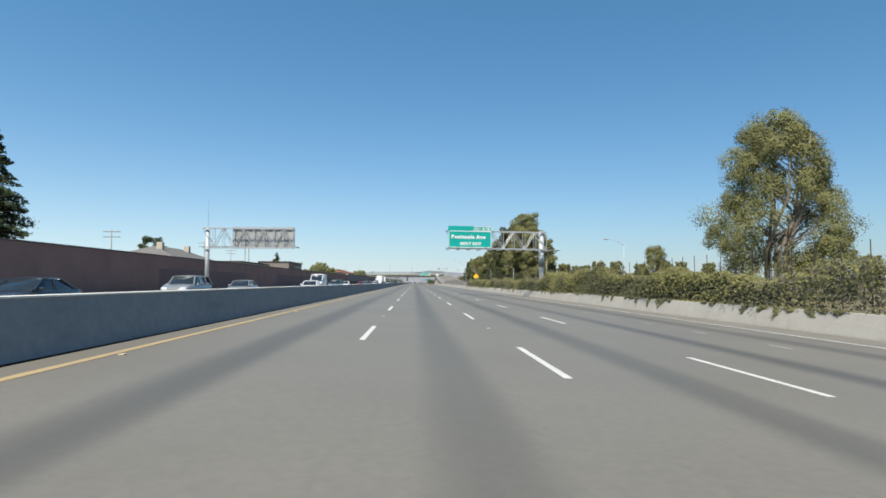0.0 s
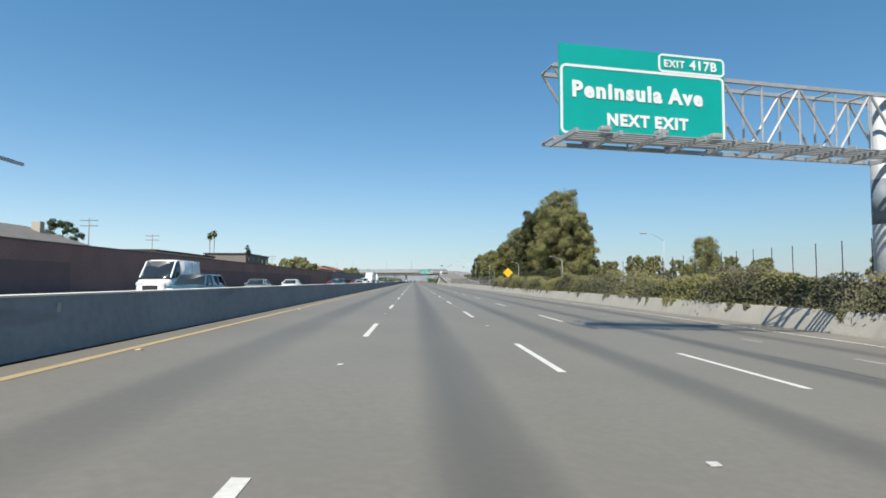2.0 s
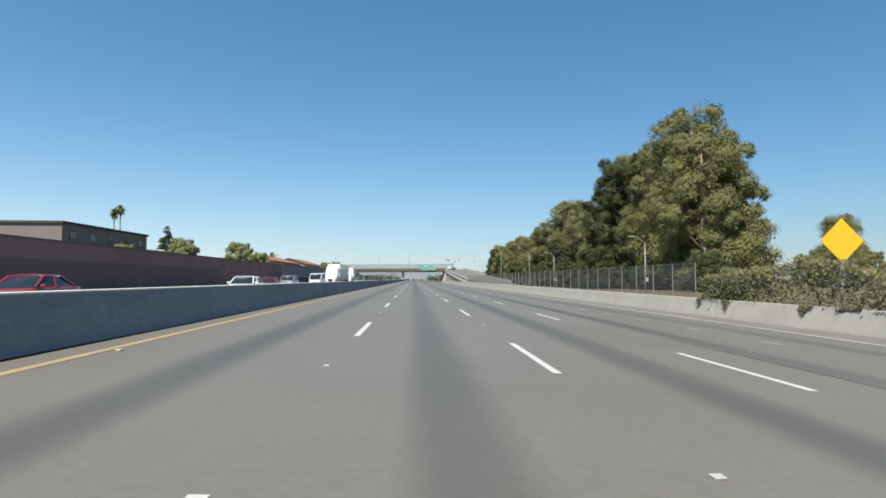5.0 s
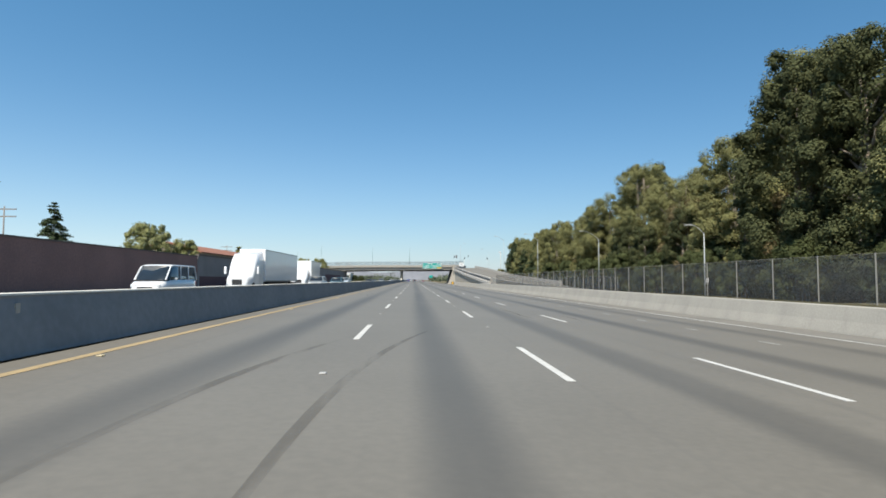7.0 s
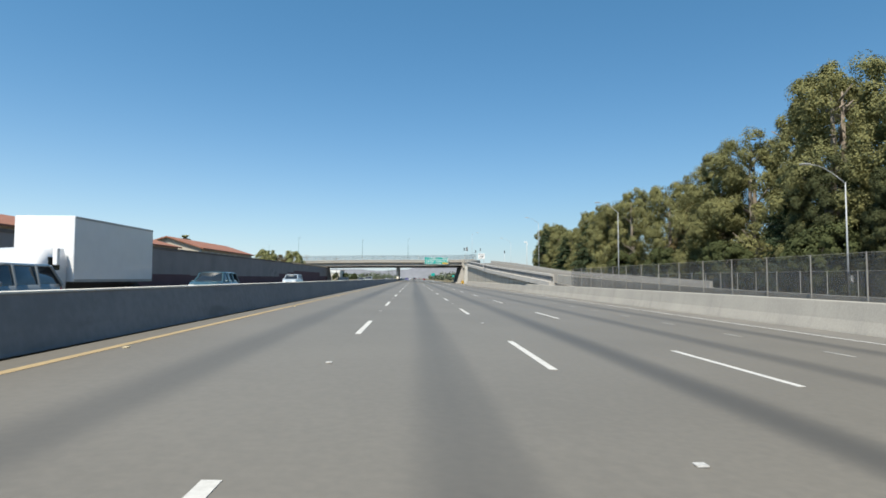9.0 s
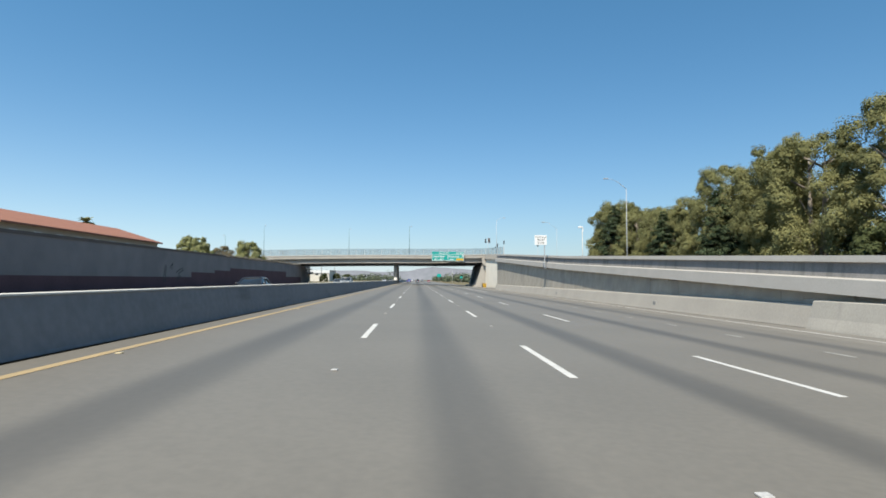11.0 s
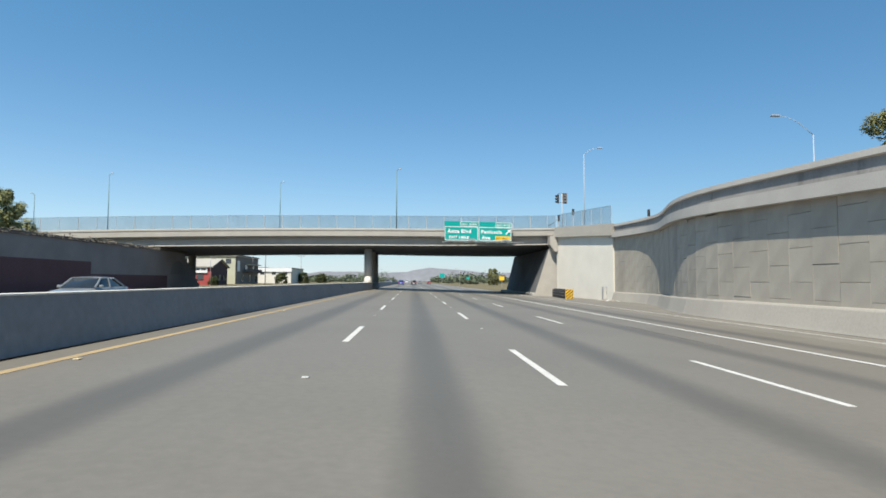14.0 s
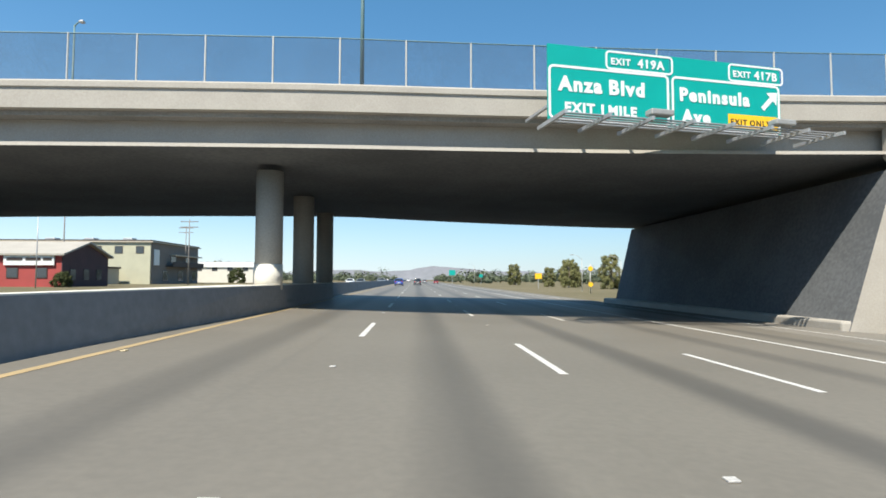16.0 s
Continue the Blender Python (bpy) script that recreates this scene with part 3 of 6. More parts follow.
tagged(link("ramp_parapet", tidy(bm), M_CONC), "plain pale concrete parapet where the ramp begins to rise", "barrier", kind="structure")
bm = bmesh.new()
prof = [(.95, 0), (1.0, .12), (1.26, .9), (1.32, .98), (1.55, 1.0), (1.55, -.1)]
extrude_y(bm, prof, list(range(340, 476, 5)) + [476], shift=lambda y: (wall_x(y) - 1.55, rz(wall_x(y) - 1.0)))
low_bar = tagged(link("side_barrier_2", tidy(bm), M_APRON), "smooth beige concrete barrier below the ramp wall", "barrier", kind="structure")
for y in range(361, 432, 28):
    part("drain_slot", boxes((wall_x(y) - .5, y, rz(16.4) + .3, wall_x(y) - .4, y + .45, rz(16.4) + .55)), M_GIRDER, low_bar, "small dark drain opening")

# ---- sound wall on the far side of the oncoming lanes ----
def sound_wall(name, y0, y1, z0, z1, x, label, material, hc=.16):
    top = thing(name, label, "wall", kind="structure")
    bm = bmesh.new()
    rings = []
    n = max(1, int((y1 - y0) / 10))
    for i in range(n + 1):
        y = y0 + (y1 - y0) * i / n
        z = z0 + (z1 - z0) * i / n
        rings.append([bm.verts.new(v) for v in ((x, y, -.3), (x, y, z), (x - .3, y, z), (x - .3, y, -.3))])
    for a, b in zip(rings, rings[1:]):
        for k in range(4):
            bm.faces.new((a[k], b[k], b[(k + 1) % 4], a[(k + 1) % 4]))
    bm.faces.new(rings[0]), bm.faces.new(rings[-1])
    part("wall_face", tidy(bm), material, top)
    bm = bmesh.new()
    rings = []
    for i in range(n + 1):
        y = y0 + (y1 - y0) * i / n
        z = z0 + (z1 - z0) * i / n
        rings.append([bm.verts.new(v) for v in ((x + .08, y, z), (x + .08, y, z + hc), (x - .38, y, z + hc), (x - .38, y, z))])
    for a, b in zip(rings, rings[1:]):
        for k in range(4):
            bm.faces.new((a[k], b[k], b[(k + 1) % 4], a[(k + 1) % 4]))
    bm.faces.new(rings[0]), bm.faces.new(rings[-1])
    part("coping", tidy(bm), M_COPING, top, "dark coping course")
    return top


wall_a = sound_wall("sound_wall", -120, 297, 4.75, 5.0, -34.0, "long dark red-brown block sound wall in shade", M_BRICK)
wall_b = sound_wall("sound_wall_2", 297.3, 497.3, 5.15, 5.5, -34.0, "long grey block sound wall with maroon paint patches", M_SOUND, .3)
rng = random.Random(5)
# painted-over patches in maroon, laid on the wall face
y = -110.0
while y < 296:
    ln = rng.uniform(12, 45)
    h = rng.choice((3.2, 3.9, 4.72))
    if rng.random() < .5:
        y += ln
        continue
    bm = boxes((-34.0, y, -.2, -33.992, min(y + ln, 296.5), h))
    part("paint_patch", bm, M_MAROON, wall_a)
    y += ln
for y, y1, h in ((298, 352, 1.9), (352, 410, 1.75), (410, 420, 2.5), (420, 428, 2.95), (428, 451, 3.45), (451, 473, 3.4), (473, 492, 2.1)):
    part("paint_patch", boxes((-34.0, y, -.2, -33.992, y1, h)), M_MAROON_OLD, wall_b)
# strokes of black spray paint, and a grey painted-over arch
for y0, z0, y1, z1, w in ((400.4, 1.0, 400.9, 3.4, .22), (401.0, 1.0, 401.2, 3.3, .2), (402.4, 2.9, 403.4, 3.8, .14), (403.0, 2.8, 403.3, 3.7, .14), (404.4, 2.4, 406.8, 3.1, .16), (405.2, 2.2, 407.0, 2.8, .16), (404.3, 1.3, 405.9, 2.1, .14), (404.8, 1.2, 406.1, 1.9, .14)):
    bm = bmesh.new()
    d = Vector((0, y1 - y0, z1 - z0)).normalized()
    s = Vector((0, -d.z, d.y)) * w / 2
    a, b = Vector((-33.985, y0, z0)), Vector((-33.985, y1, z1))
    q = [a - s, a + s * .6, a.lerp(b, .5) + s * 1.2, b + s * .4, b - s, a.lerp(b, .45) - s * .7]
    bm.faces.new([bm.verts.new(v) for v in q])
    part("paint_stroke", bm, M_BLACK, wall_b, "black unreadable spray stroke")
bm = bmesh.new()
bm.faces.new([bm.verts.new((-33.985, 495.6 - 2.6 * math.cos(t), 2.3 + 2.0 * math.sin(t))) for t in (0, .4, .8, 1.2, 1.57, 1.94, 2.34, 2.74, 3.14)])
part("paint_patch", bm, M_COVER, wall_b, "dark grey rounded patch of paint")
# stepped end of the wall
bm = bmesh.new()
for i in range(8):
    box(bm, -34.3, 497.3 + i * .85, -.3, -34.0, 498.15 + i * .85, 5.4 - i * 0.62)
part("stepped_end", bm, M_SOUND, wall_b)


# ---- the ramp on the right, rising to the bridge ----
def top_z(y):
    """Top of the ramp parapet on the freeway side."""
    if y < 331:
        return 0.55
    return float(np.interp(y, (331, 386, 430, 440, 450, 458, 466, 478), (1.91, 4.15, 6.3, 6.72, 7.1, 7.5, 7.85, 8.15)))


wall_r = thing("ramp_wall", "concrete panel retaining wall with overhanging parapet carrying the ramp", "retaining wall", kind="structure")
ys = list(range(332, 425, 6)) + list(range(425, 479, 2))
bm = bmesh.new()
rings = []
for y in ys:
    x, z = wall_x(y), top_z(y)
    rings.append([bm.verts.new(v) for v in ((x + .06, y, -.9), (x + .06, y, z - 1.6), (x + .5, y, z - 1.6), (x + .5, y, -.9))])
for a, b in zip(rings, rings[1:]):
    for k in range(4):
        bm.faces.new((a[k], b[k], b[(k + 1) % 4], a[(k + 1) % 4]))
bm.faces.new(rings[0]), bm.faces.new(rings[-1])
part("backing_wall", tidy(bm), M_PANEL, wall_r)
bm = bmesh.new()
rings = []
for y in ys:
    x, z = wall_x(y), top_z(y)
    rings.append([bm.verts.new(v) for v in ((x - .46, y, z - 1.55), (x - .40, y, z - .94), (x - .05, y, z - .88), (x + .02, y, z - .3), (x - .18, y, z - .26), (x - .14, y, z), (x + .2, y, z), (x + .3, y, z - 1.55))])
for a, b in zip(rings, rings[1:]):
    for k in range(8):
        bm.faces.new((a[k], b[k], b[(k + 1) % 8], a[(k + 1) % 8]))
bm.faces.new(rings[0]), bm.faces.new(rings[-1])
part("parapet", tidy(bm), M_PARAPET, wall_r, "smooth pale parapet with overhang")
# recess below the cap, its shade put into the band's colour
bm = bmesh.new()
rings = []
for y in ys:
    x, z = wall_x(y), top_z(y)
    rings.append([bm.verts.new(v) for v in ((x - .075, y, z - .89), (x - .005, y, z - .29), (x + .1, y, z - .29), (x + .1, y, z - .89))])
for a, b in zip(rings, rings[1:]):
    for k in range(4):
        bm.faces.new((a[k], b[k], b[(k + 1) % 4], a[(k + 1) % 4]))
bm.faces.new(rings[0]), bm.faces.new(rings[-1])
part("recessed_band", tidy(bm), M_BAND, wall_r, "streaked recessed concrete band, cap shade put into its grey")
# facing panels, staggered, each with its own bevelled edge
bm = bmesh.new()
box(bm, 0, -.747, -.741, .1, .747, .741, bevel=.006)
me_panel = bpy.data.meshes.new("panel")
bm.to_mesh(me_panel)
bm.free()
me_panel.materials.append(M_PANEL)
bm = bmesh.new()
for j in range(12):
    box(bm, 0, -.73 + j * .123, -.74, .1 - .05 * (j % 2), -.73 + (j + 1) * .123, .74)
me_rib = bpy.data.meshes.new("ribbed_panel")
bm.to_mesh(me_rib)
bm.free()
me_rib.materials.append(M_PANEL)
prng = random.Random(2)
y, col = 333.0, 0
while y < 476.5:
    yc = y + .75
    slope = (wall_x(yc + .5) - wall_x(yc - .5))
    z = -1.6 + (0 if col % 2 else -.75)
    while z + 1.5 < top_z(yc) - .3:
        if z + 1.5 > .25:
            ob = new("panel", me_rib if (yc < 433 and col % 7 in (0, 3) and prng.random() < .8) else me_panel)
            ob.parent = wall_r
            ob.matrix_basis = pose(wall_x(yc) + prng.uniform(-.009, .006), yc, z + .75, 0, 0, -math.degrees(math.atan(slope)))
        z += 1.5
    y += 1.5 * math.cos(math.atan(slope))
    col += 1

# ramp deck and its far barrier
bm = bmesh.new()
rings = []
ys2 = list(range(278, 331, 10)) + ys
for y in ys2:
    zd = max(-0.7, -0.75 + 0.0415 * max(0, y - 290)) if y < 332 else top_z(y) - 1.05
    x0 = 16.7 if y < 332 else wall_x(y) + .3
    rings.append([bm.verts.new(v) for v in ((x0, y, zd), (29.5, y, zd), (29.5, y, -1.2), (x0, y, -1.2))])
for a, b in zip(rings, rings[1:]):
    for k in range(4):
        bm.faces.new((a[k], b[k], b[(k + 1) % 4], a[(k + 1) % 4]))
bm.faces.new(rings[0]), bm.faces.new(rings[-1])
tagged(link("ramp_road", tidy(bm), M_SHOULDER), "concrete ramp roadway rising to the overpass", "road", kind="structure")
bm = bmesh.new()
rings = []
for y in range(318, 479, 8):
    zt = float(np.interp(y, (318, 372, 430, 478), (1.2, 2.9, 6.0, 8.1)))
    rings.append([bm.verts.new(v) for v in ((29.2, y, zt - 1.1), (29.35, y, zt), (29.6, y, zt), (29.75, y, -1.2))])
for a, b in zip(rings, rings[1:]):
    for k in range(4):
        bm.faces.new((a[k], b[k], b[(k + 1) % 4], a[(k + 1) % 4]))
bm.faces.new(rings[0]), bm.faces.new(rings[-1])
tagged(link("ramp_barrier", tidy(bm), M_LIGHTCONC), "pale concrete barrier on the outer side of the ramp", "barrier", kind="structure")

# ---- overpass ----
BX0, BX1 = -70.0, 20.3


def deck_z(x):
    """Crest of the bridge: top of the parapet."""
    return 8.6 - 0.0003 * (x + 3) ** 2 if x < -3 else 8.6 + 0.0006 * (x + 3) ** 2


def by0(x):
    """The near face of the bridge, a little askew to the road."""
    return 488.7 + 0.05 * max(0.0, x + 3)


def by1(x):
    """The far face, which splays out over the exit lane."""
    return 509.0 + 0.45 * max(0.0, x + 5)


bridge = thing("overpass_bridge", "pale concrete overpass with box girder, round columns and mesh fence", "bridge", kind="structure")
xs = [BX0 + (BX1 + 4 - BX0) * i / 40 for i in range(41)]


def bridge_part(name, prof, material, label="", x_to=BX1 + 4.0):
    """prof: (y, z below the parapet's top) drawn along the bridge."""
    bm = bmesh.new()
    rings = []
    for x in [BX0 + (x_to - BX0) * i / 40 for i in range(41)]:
        d = deck_z(x)
        rings.append([bm.verts.new((x, (by0(x) if s == 0 else by1(x)) + y, d + z)) for s, y, z in prof])
    n = len(prof)
    for a, b in zip(rings, rings[1:]):
        for k in range(n):
            bm.faces.new((a[k], b[k], b[(k + 1) % n], a[(k + 1) % n]))
    bm.faces.new(rings[0]), bm.faces.new(rings[-1])
    return part(name, tidy(bm), material, bridge, label)


bridge_part("parapet", [(0, 0, 0), (0, -.05, -.06), (0, -.05, -.26), (0, .02, -.3), (0, .02, -1.02), (0, .35, -1.02), (0, .35, 0)], M_LIGHTCONC, "pale concrete parapet")
bridge_part("parapet", [(1, 0, 0), (1, 0, -1.3), (1, -.35, -1.3), (1, -.35, 0)], M_LIGHTCONC, "pale concrete parapet")
bridge_part("deck", [(0, .35, -.8), (1, -.35, -.8), (1, -.35, -1.2), (0, .35, -1.2)], M_GIRDER)
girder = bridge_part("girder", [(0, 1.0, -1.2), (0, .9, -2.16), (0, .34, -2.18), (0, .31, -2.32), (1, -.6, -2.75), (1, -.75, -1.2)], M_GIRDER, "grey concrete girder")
# underside gets the shade-dark colour, faces towards the sun the pale one
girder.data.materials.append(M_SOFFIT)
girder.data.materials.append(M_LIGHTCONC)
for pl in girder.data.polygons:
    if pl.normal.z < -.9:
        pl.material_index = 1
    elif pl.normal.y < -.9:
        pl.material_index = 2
for i, y in enumerate((492.2, 499.6, 507.0)):
    bm = bmesh.new()
    tube(bm, (-6.16, y, 0), (-6.16, y, 5.95), 0.56, n=24)
    part("column", bm, M_CONC, bridge)
    if i == 0:
        bm = bmesh.new()
        tube(bm, (-6.16, y, 1.0), (-6.16, y, 2.05), .575, n=24)
        part("column_foot", bm, M_WING, bridge, "pale foot of the column")
    if i == 1:
        bm = bmesh.new()
        tube(bm, (-36.3, 507, 0), (-36.3, 507, 5.9), 0.6, n=24)
        part("column", bm, M_CONC, bridge)
# abutment under the right end, and its splayed wing wall
bm = bmesh.new()
vs = [(17.1, by0(18) + .2, -1), (17.9, by1(18) - .5, -1), (19.6, by1(18) - .5, 6.0), (19.4, by0(18) + .2, 6.0)]
a = [bm.verts.new(v) for v in vs]
b = [bm.verts.new((23, v[1], v[2])) for v in vs]
bm.faces.new(a), bm.faces.new(b)
for k in range(4):
    bm.faces.new((a[k], a[(k + 1) % 4], b[(k + 1) % 4], b[k]))
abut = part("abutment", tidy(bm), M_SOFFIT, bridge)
# shade put into the dark abutment colour, sunlight into the paler front
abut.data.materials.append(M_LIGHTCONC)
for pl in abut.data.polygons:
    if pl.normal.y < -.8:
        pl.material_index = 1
bm = bmesh.new()
box(bm, 16.95, by0(17) + .3, -.8, 17.9, by1(17), -.2, bevel=.1)
part("abutment_kerb", bm, M_LIGHTCONC, bridge)
# corbelled end block between girder and wing wall
bm = bmesh.new()
for prof_x in (((19.9, 5.55), (20.35, 5.55), (20.35, 7.75), (19.25, 7.75), (19.25, 6.5)),):
    a = [bm.verts.new((px, 488.75, pz)) for px, pz in prof_x]
    b = [bm.verts.new((px, 490.4, pz)) for px, pz in prof_x]
    bm.faces.new(a), bm.faces.new(b)
    for k in range(5):
        bm.faces.new((a[k], a[(k + 1) % 5], b[(k + 1) % 5], b[k]))
part("end_block", tidy(bm), M_LIGHTCONC, bridge)
bm = bmesh.new()
n = Vector((-(476.3 - 489.2), 23.7 - 20.3, 0)).normalized() * 0.5
q = [(20.3, 489.2), (23.7, 476.3), (23.7 + n.x, 476.3 + n.y), (20.3 + n.x, 489.2 + n.y)]
lo = [bm.verts.new((x, y, -1.0)) for x, y in q]
hi = [bm.verts.new((x, y, 7.7 if y > 480 else 6.95)) for x, y in q]
bm.faces.new(lo), bm.faces.new(hi)
for k in range(4):
    bm.faces.new((lo[k], lo[(k + 1) % 4], hi[(k + 1) % 4], hi[k]))
part("wing_wall", tidy(bm), M_WING, bridge, "smooth pale wing wall")
bm = bmesh.new()
q2 = [(20.0, 489.1), (23.45, 475.9), (24.0 + n.x, 476.3 + n.y), (20.6 + n.x, 489.6 + n.y)]
lo = [bm.verts.new((x, y, 7.6 if y > 480 else 6.85)) for x, y in q2]
hi = [bm.verts.new((x, y, 8.95 if y > 480 else 8.2)) for x, y in q2]
bm.faces.new(lo), bm.faces.new(hi)
for k in range(4):
    bm.faces.new((lo[k], lo[(k + 1) % 4], hi[(k + 1) % 4], hi[k]))
part("parapet", tidy(bm), M_LIGHTCONC, bridge, "pale concrete parapet")
# mesh fence on the parapet
x = BX0 + 1
fence_xs = []
while x < 20.6:
    fence_xs.append(x)
    x += 2.45
fence_xs.append(20.4)
for x in fence_xs:
    bm = bmesh.new()
    tube(bm, (x, by0(x) + .18, deck_z(x) - .05), (x, by0(x) + .18, deck_z(x) + 1.8), .035, n=6)
    part("fence_post", bm, M_POLE, bridge)
bm = bmesh.new()
vs = [(bm.verts.new((x, by0(x) + .18, deck_z(x))), bm.verts.new((x, by0(x) + .18, deck_z(x) + 1.76))) for x in fence_xs]
for a, b in zip(vs, vs[1:]):
    bm.faces.new((a[0], b[0], b[1], a[1]))
part("fence_mesh", bm, M_BRMESH, bridge, "see-through wire mesh")
bm = bmesh.new()
for a, b in zip(fence_xs, fence_xs[1:]):
    tube(bm, (a, by0(a) + .18, deck_z(a) + 1.78), (b, by0(b) + .18, deck_z(b) + 1.78), .022, n=6)
part("fence_rail", bm, M_GREENPOLE, bridge, "dark top rail")
# lower ledge of the wing parapet
bm = bmesh.new()
q3 = [(19.85, 489.0), (23.3, 475.85), (24.0 + n.x, 476.3 + n.y), (20.6 + n.x, 489.6 + n.y)]
lo = [bm.verts.new((x, y, 7.56 if y > 480 else 6.8)) for x, y in q3]
hi = [bm.verts.new((x, y, 8.0 if y > 480 else 7.26)) for x, y in q3]
bm.faces.new(lo), bm.faces.new(hi)
for k in range(4):
    bm.faces.new((lo[k], lo[(k + 1) % 4], hi[(k + 1) % 4], hi[k]))
part("parapet_ledge", tidy(bm), M_LIGHTCONC, bridge)
# fence over the wing wall
wing = [(20.45 + 3.25 * i / 6, 489.2 - 12.6 * i / 6, 8.93 - .75 * i / 6) for i in range(7)]
for i, (px, py, pz) in enumerate(wing):
    bm = bmesh.new()
    tube(bm, (px, py, pz - .1), (px, py, pz + 1.8 + .075 * i), .035, n=6)
    part("fence_post", bm, M_POLE, bridge)
bm = bmesh.new()
a, b = wing[0], wing[-1]
bm.faces.new([bm.verts.new(v) for v in (a, b, (b[0], b[1], b[2] + 2.2), (a[0], a[1], a[2] + 1.75))])
part("fence_mesh", bm, M_BRMESH, bridge, "see-through wire mesh")
bm = bmesh.new()
tube(bm, (a[0], a[1], a[2] + 1.77), (b[0], b[1], b[2] + 2.22), .025, n=6)
part("fence_rail", bm, M_GREENPOLE, bridge, "dark top rail")


# ---- overhead signs ----
def rounded_ring(x0, z0, x1, z1, y, r, t):
    """A flat border of width t with rounded corners, facing -y."""
    bm = bmesh.new()
    loops = []
    for g in (0, t):
        loop = []
        for cx, cz, a0 in ((x1 - r, z1 - r, 0), (x0 + r, z1 - r, 90), (x0 + r, z0 + r, 180), (x1 - r, z0 + r, 270)):
            for k in range(6):
                a = radians(a0 + 18 * k)
                loop.append((cx + (r - g) * math.cos(a), cz + (r - g) * math.sin(a)))
        loops.append([bm.verts.new((px, y, pz)) for px, pz in loop])
    n = len(loops[0])
    faces = [bm.faces.new((loops[0][k], loops[0][(k + 1) % n], loops[1][(k + 1) % n], loops[1][k])) for k in range(n)]
    ex = bmesh.ops.extrude_face_region(bm, geom=faces)
    bmesh.ops.translate(bm, verts=[v for v in ex["geom"] if isinstance(v, bmesh.types.BMVert)], vec=(0, .011, 0))
    return tidy(bm)


def sign_board(parent, w, h, x, y, z, lines, tab=None, arrow=False, yellow=None):
    """A green board facing the traffic (towards -y), lower left corner at x, z."""
    bd = part("sign_panel", boxes((x, y, z, x + w, y + .05, z + h)), M_SIGNGREEN, parent, "green reflective panel")
    part("sign_border", rounded_ring(x + .03, z + .03, x + w - .03, z + h - .03, y - .012, .2, .085), M_SIGNWHITE, bd)
    for text, size, tx, tz in lines:
        lettering(text, size, M_SIGNWHITE, bd, pose(x + tx, y - .012, z + tz, 90, 0, 0), bold=0.045 * size)
    if tab:
        text, tw, th, tx, full = tab
        pb = part("exit_tab", boxes((x + (0 if full else tx), y, z + h, x + w, y + .05, z + h + th)), M_SIGNGREEN, parent, "green exit number tab")
        tx0 = x + tx
        part("tab_border", rounded_ring(tx0, z + h - .02, tx0 + tw, z + h + th - .02, y - .012, .16, .07), M_SIGNWHITE, pb)
        lettering(text[0], .33, M_SIGNWHITE, pb, pose(tx0 + .2, y - .012, z + h + .17, 90, 0, 0), bold=0.01)
        lettering(text[1], .43, M_SIGNWHITE, pb, pose(tx0 + tw * .47, y - .012, z + h + .15, 90, 0, 0), bold=0.014)
    return bd


def catwalk(parent, x0, x1, y, z, depth=1.1):
    """Grated walkway with cross arms under the boards."""
    bm = bmesh.new()
    for k in range(5):
        yy = y - depth + k * depth / 5
        box(bm, x0, yy, z - .03, x1, yy + .12, z)
    part("walkway", bm, M_STEEL, parent)
    n = int((x1 - x0) / 1.35)
    for k in range(n + 1):
        xx = x0 + (x1 - x0) * k / n
        bm = bmesh.new()
        box(bm, xx - .05, y - depth - .35, z - .16, xx + .05, y + .5, z - .03)
        part("cross_arm", bm, M_STEEL, parent)


def truss(parent, x0, x1, y, z0, z1, depth=.9, bays=5):
    r = .065
    for yy in (y, y + depth):
        for z in (z0, z1):
            bm = bmesh.new()
            box(bm, x0, yy - r, z - r, x1, yy + r, z + r)
            part("chord", bm, M_STEEL, parent)
        for k in range(bays):
            a, b = x0 + (x1 - x0) * k / bays, x0 + (x1 - x0) * (k + 1) / bays
            bm = bmesh.new()
            tube(bm, (a, yy, z0 if k % 2 else z1), (b, yy, z1 if k % 2 else z0), .05, n=6)
            part("diagonal", bm, M_STEEL, parent)
            bm = bmesh.new()
            tube(bm, (b, yy, z0), (b, yy, z1), .04, n=6)
            part("vertical", bm, M_STEEL, parent)
    for k in range(bays + 1):
        a = x0 + (x1 - x0) * k / bays
        for z in (z0, z1):
            bm = bmesh.new()
            tube(bm, (a, y, z), (a, y + depth, z), .04, n=6)
            part("cross_tie", bm, M_STEEL, parent)


g1 = thing("sign_gantry", "galvanised cantilever gantry with green exit sign over the lanes", "road sign", at=(4.3, 75.5, -.3), rz=10.0)
GY = 0.0
sign_board(g1, 6.0, 2.3, .05, GY - .25, 6.32, [("Peninsula Ave", .70, .42, 1.25), ("NEXT EXIT", .52, 1.62, .4)], tab=(("EXIT", "417B"), 2.5, .62, 3.5, True))
truss(g1, 0, 14.1, GY + .1, 6.3, 8.65, bays=9)
catwalk(g1, -.1, 15.3, GY - .3, 6.16)
bm = bmesh.new()
tube(bm, (13.55, GY + .6, -.95), (13.55, GY + .6, 8.8), .36, n=20)
part("column", bm, M_GALV, g1)
bm = bmesh.new()
tube(bm, (13.55, GY + .6, 3.9), (13.55, GY + .6, 5.6), .365, n=20)
part("shield_band", bm, mat("blue_grey_band", (0.16, 0.20, 0.24), None, rough=.6), g1, "dark blue-grey protective band")
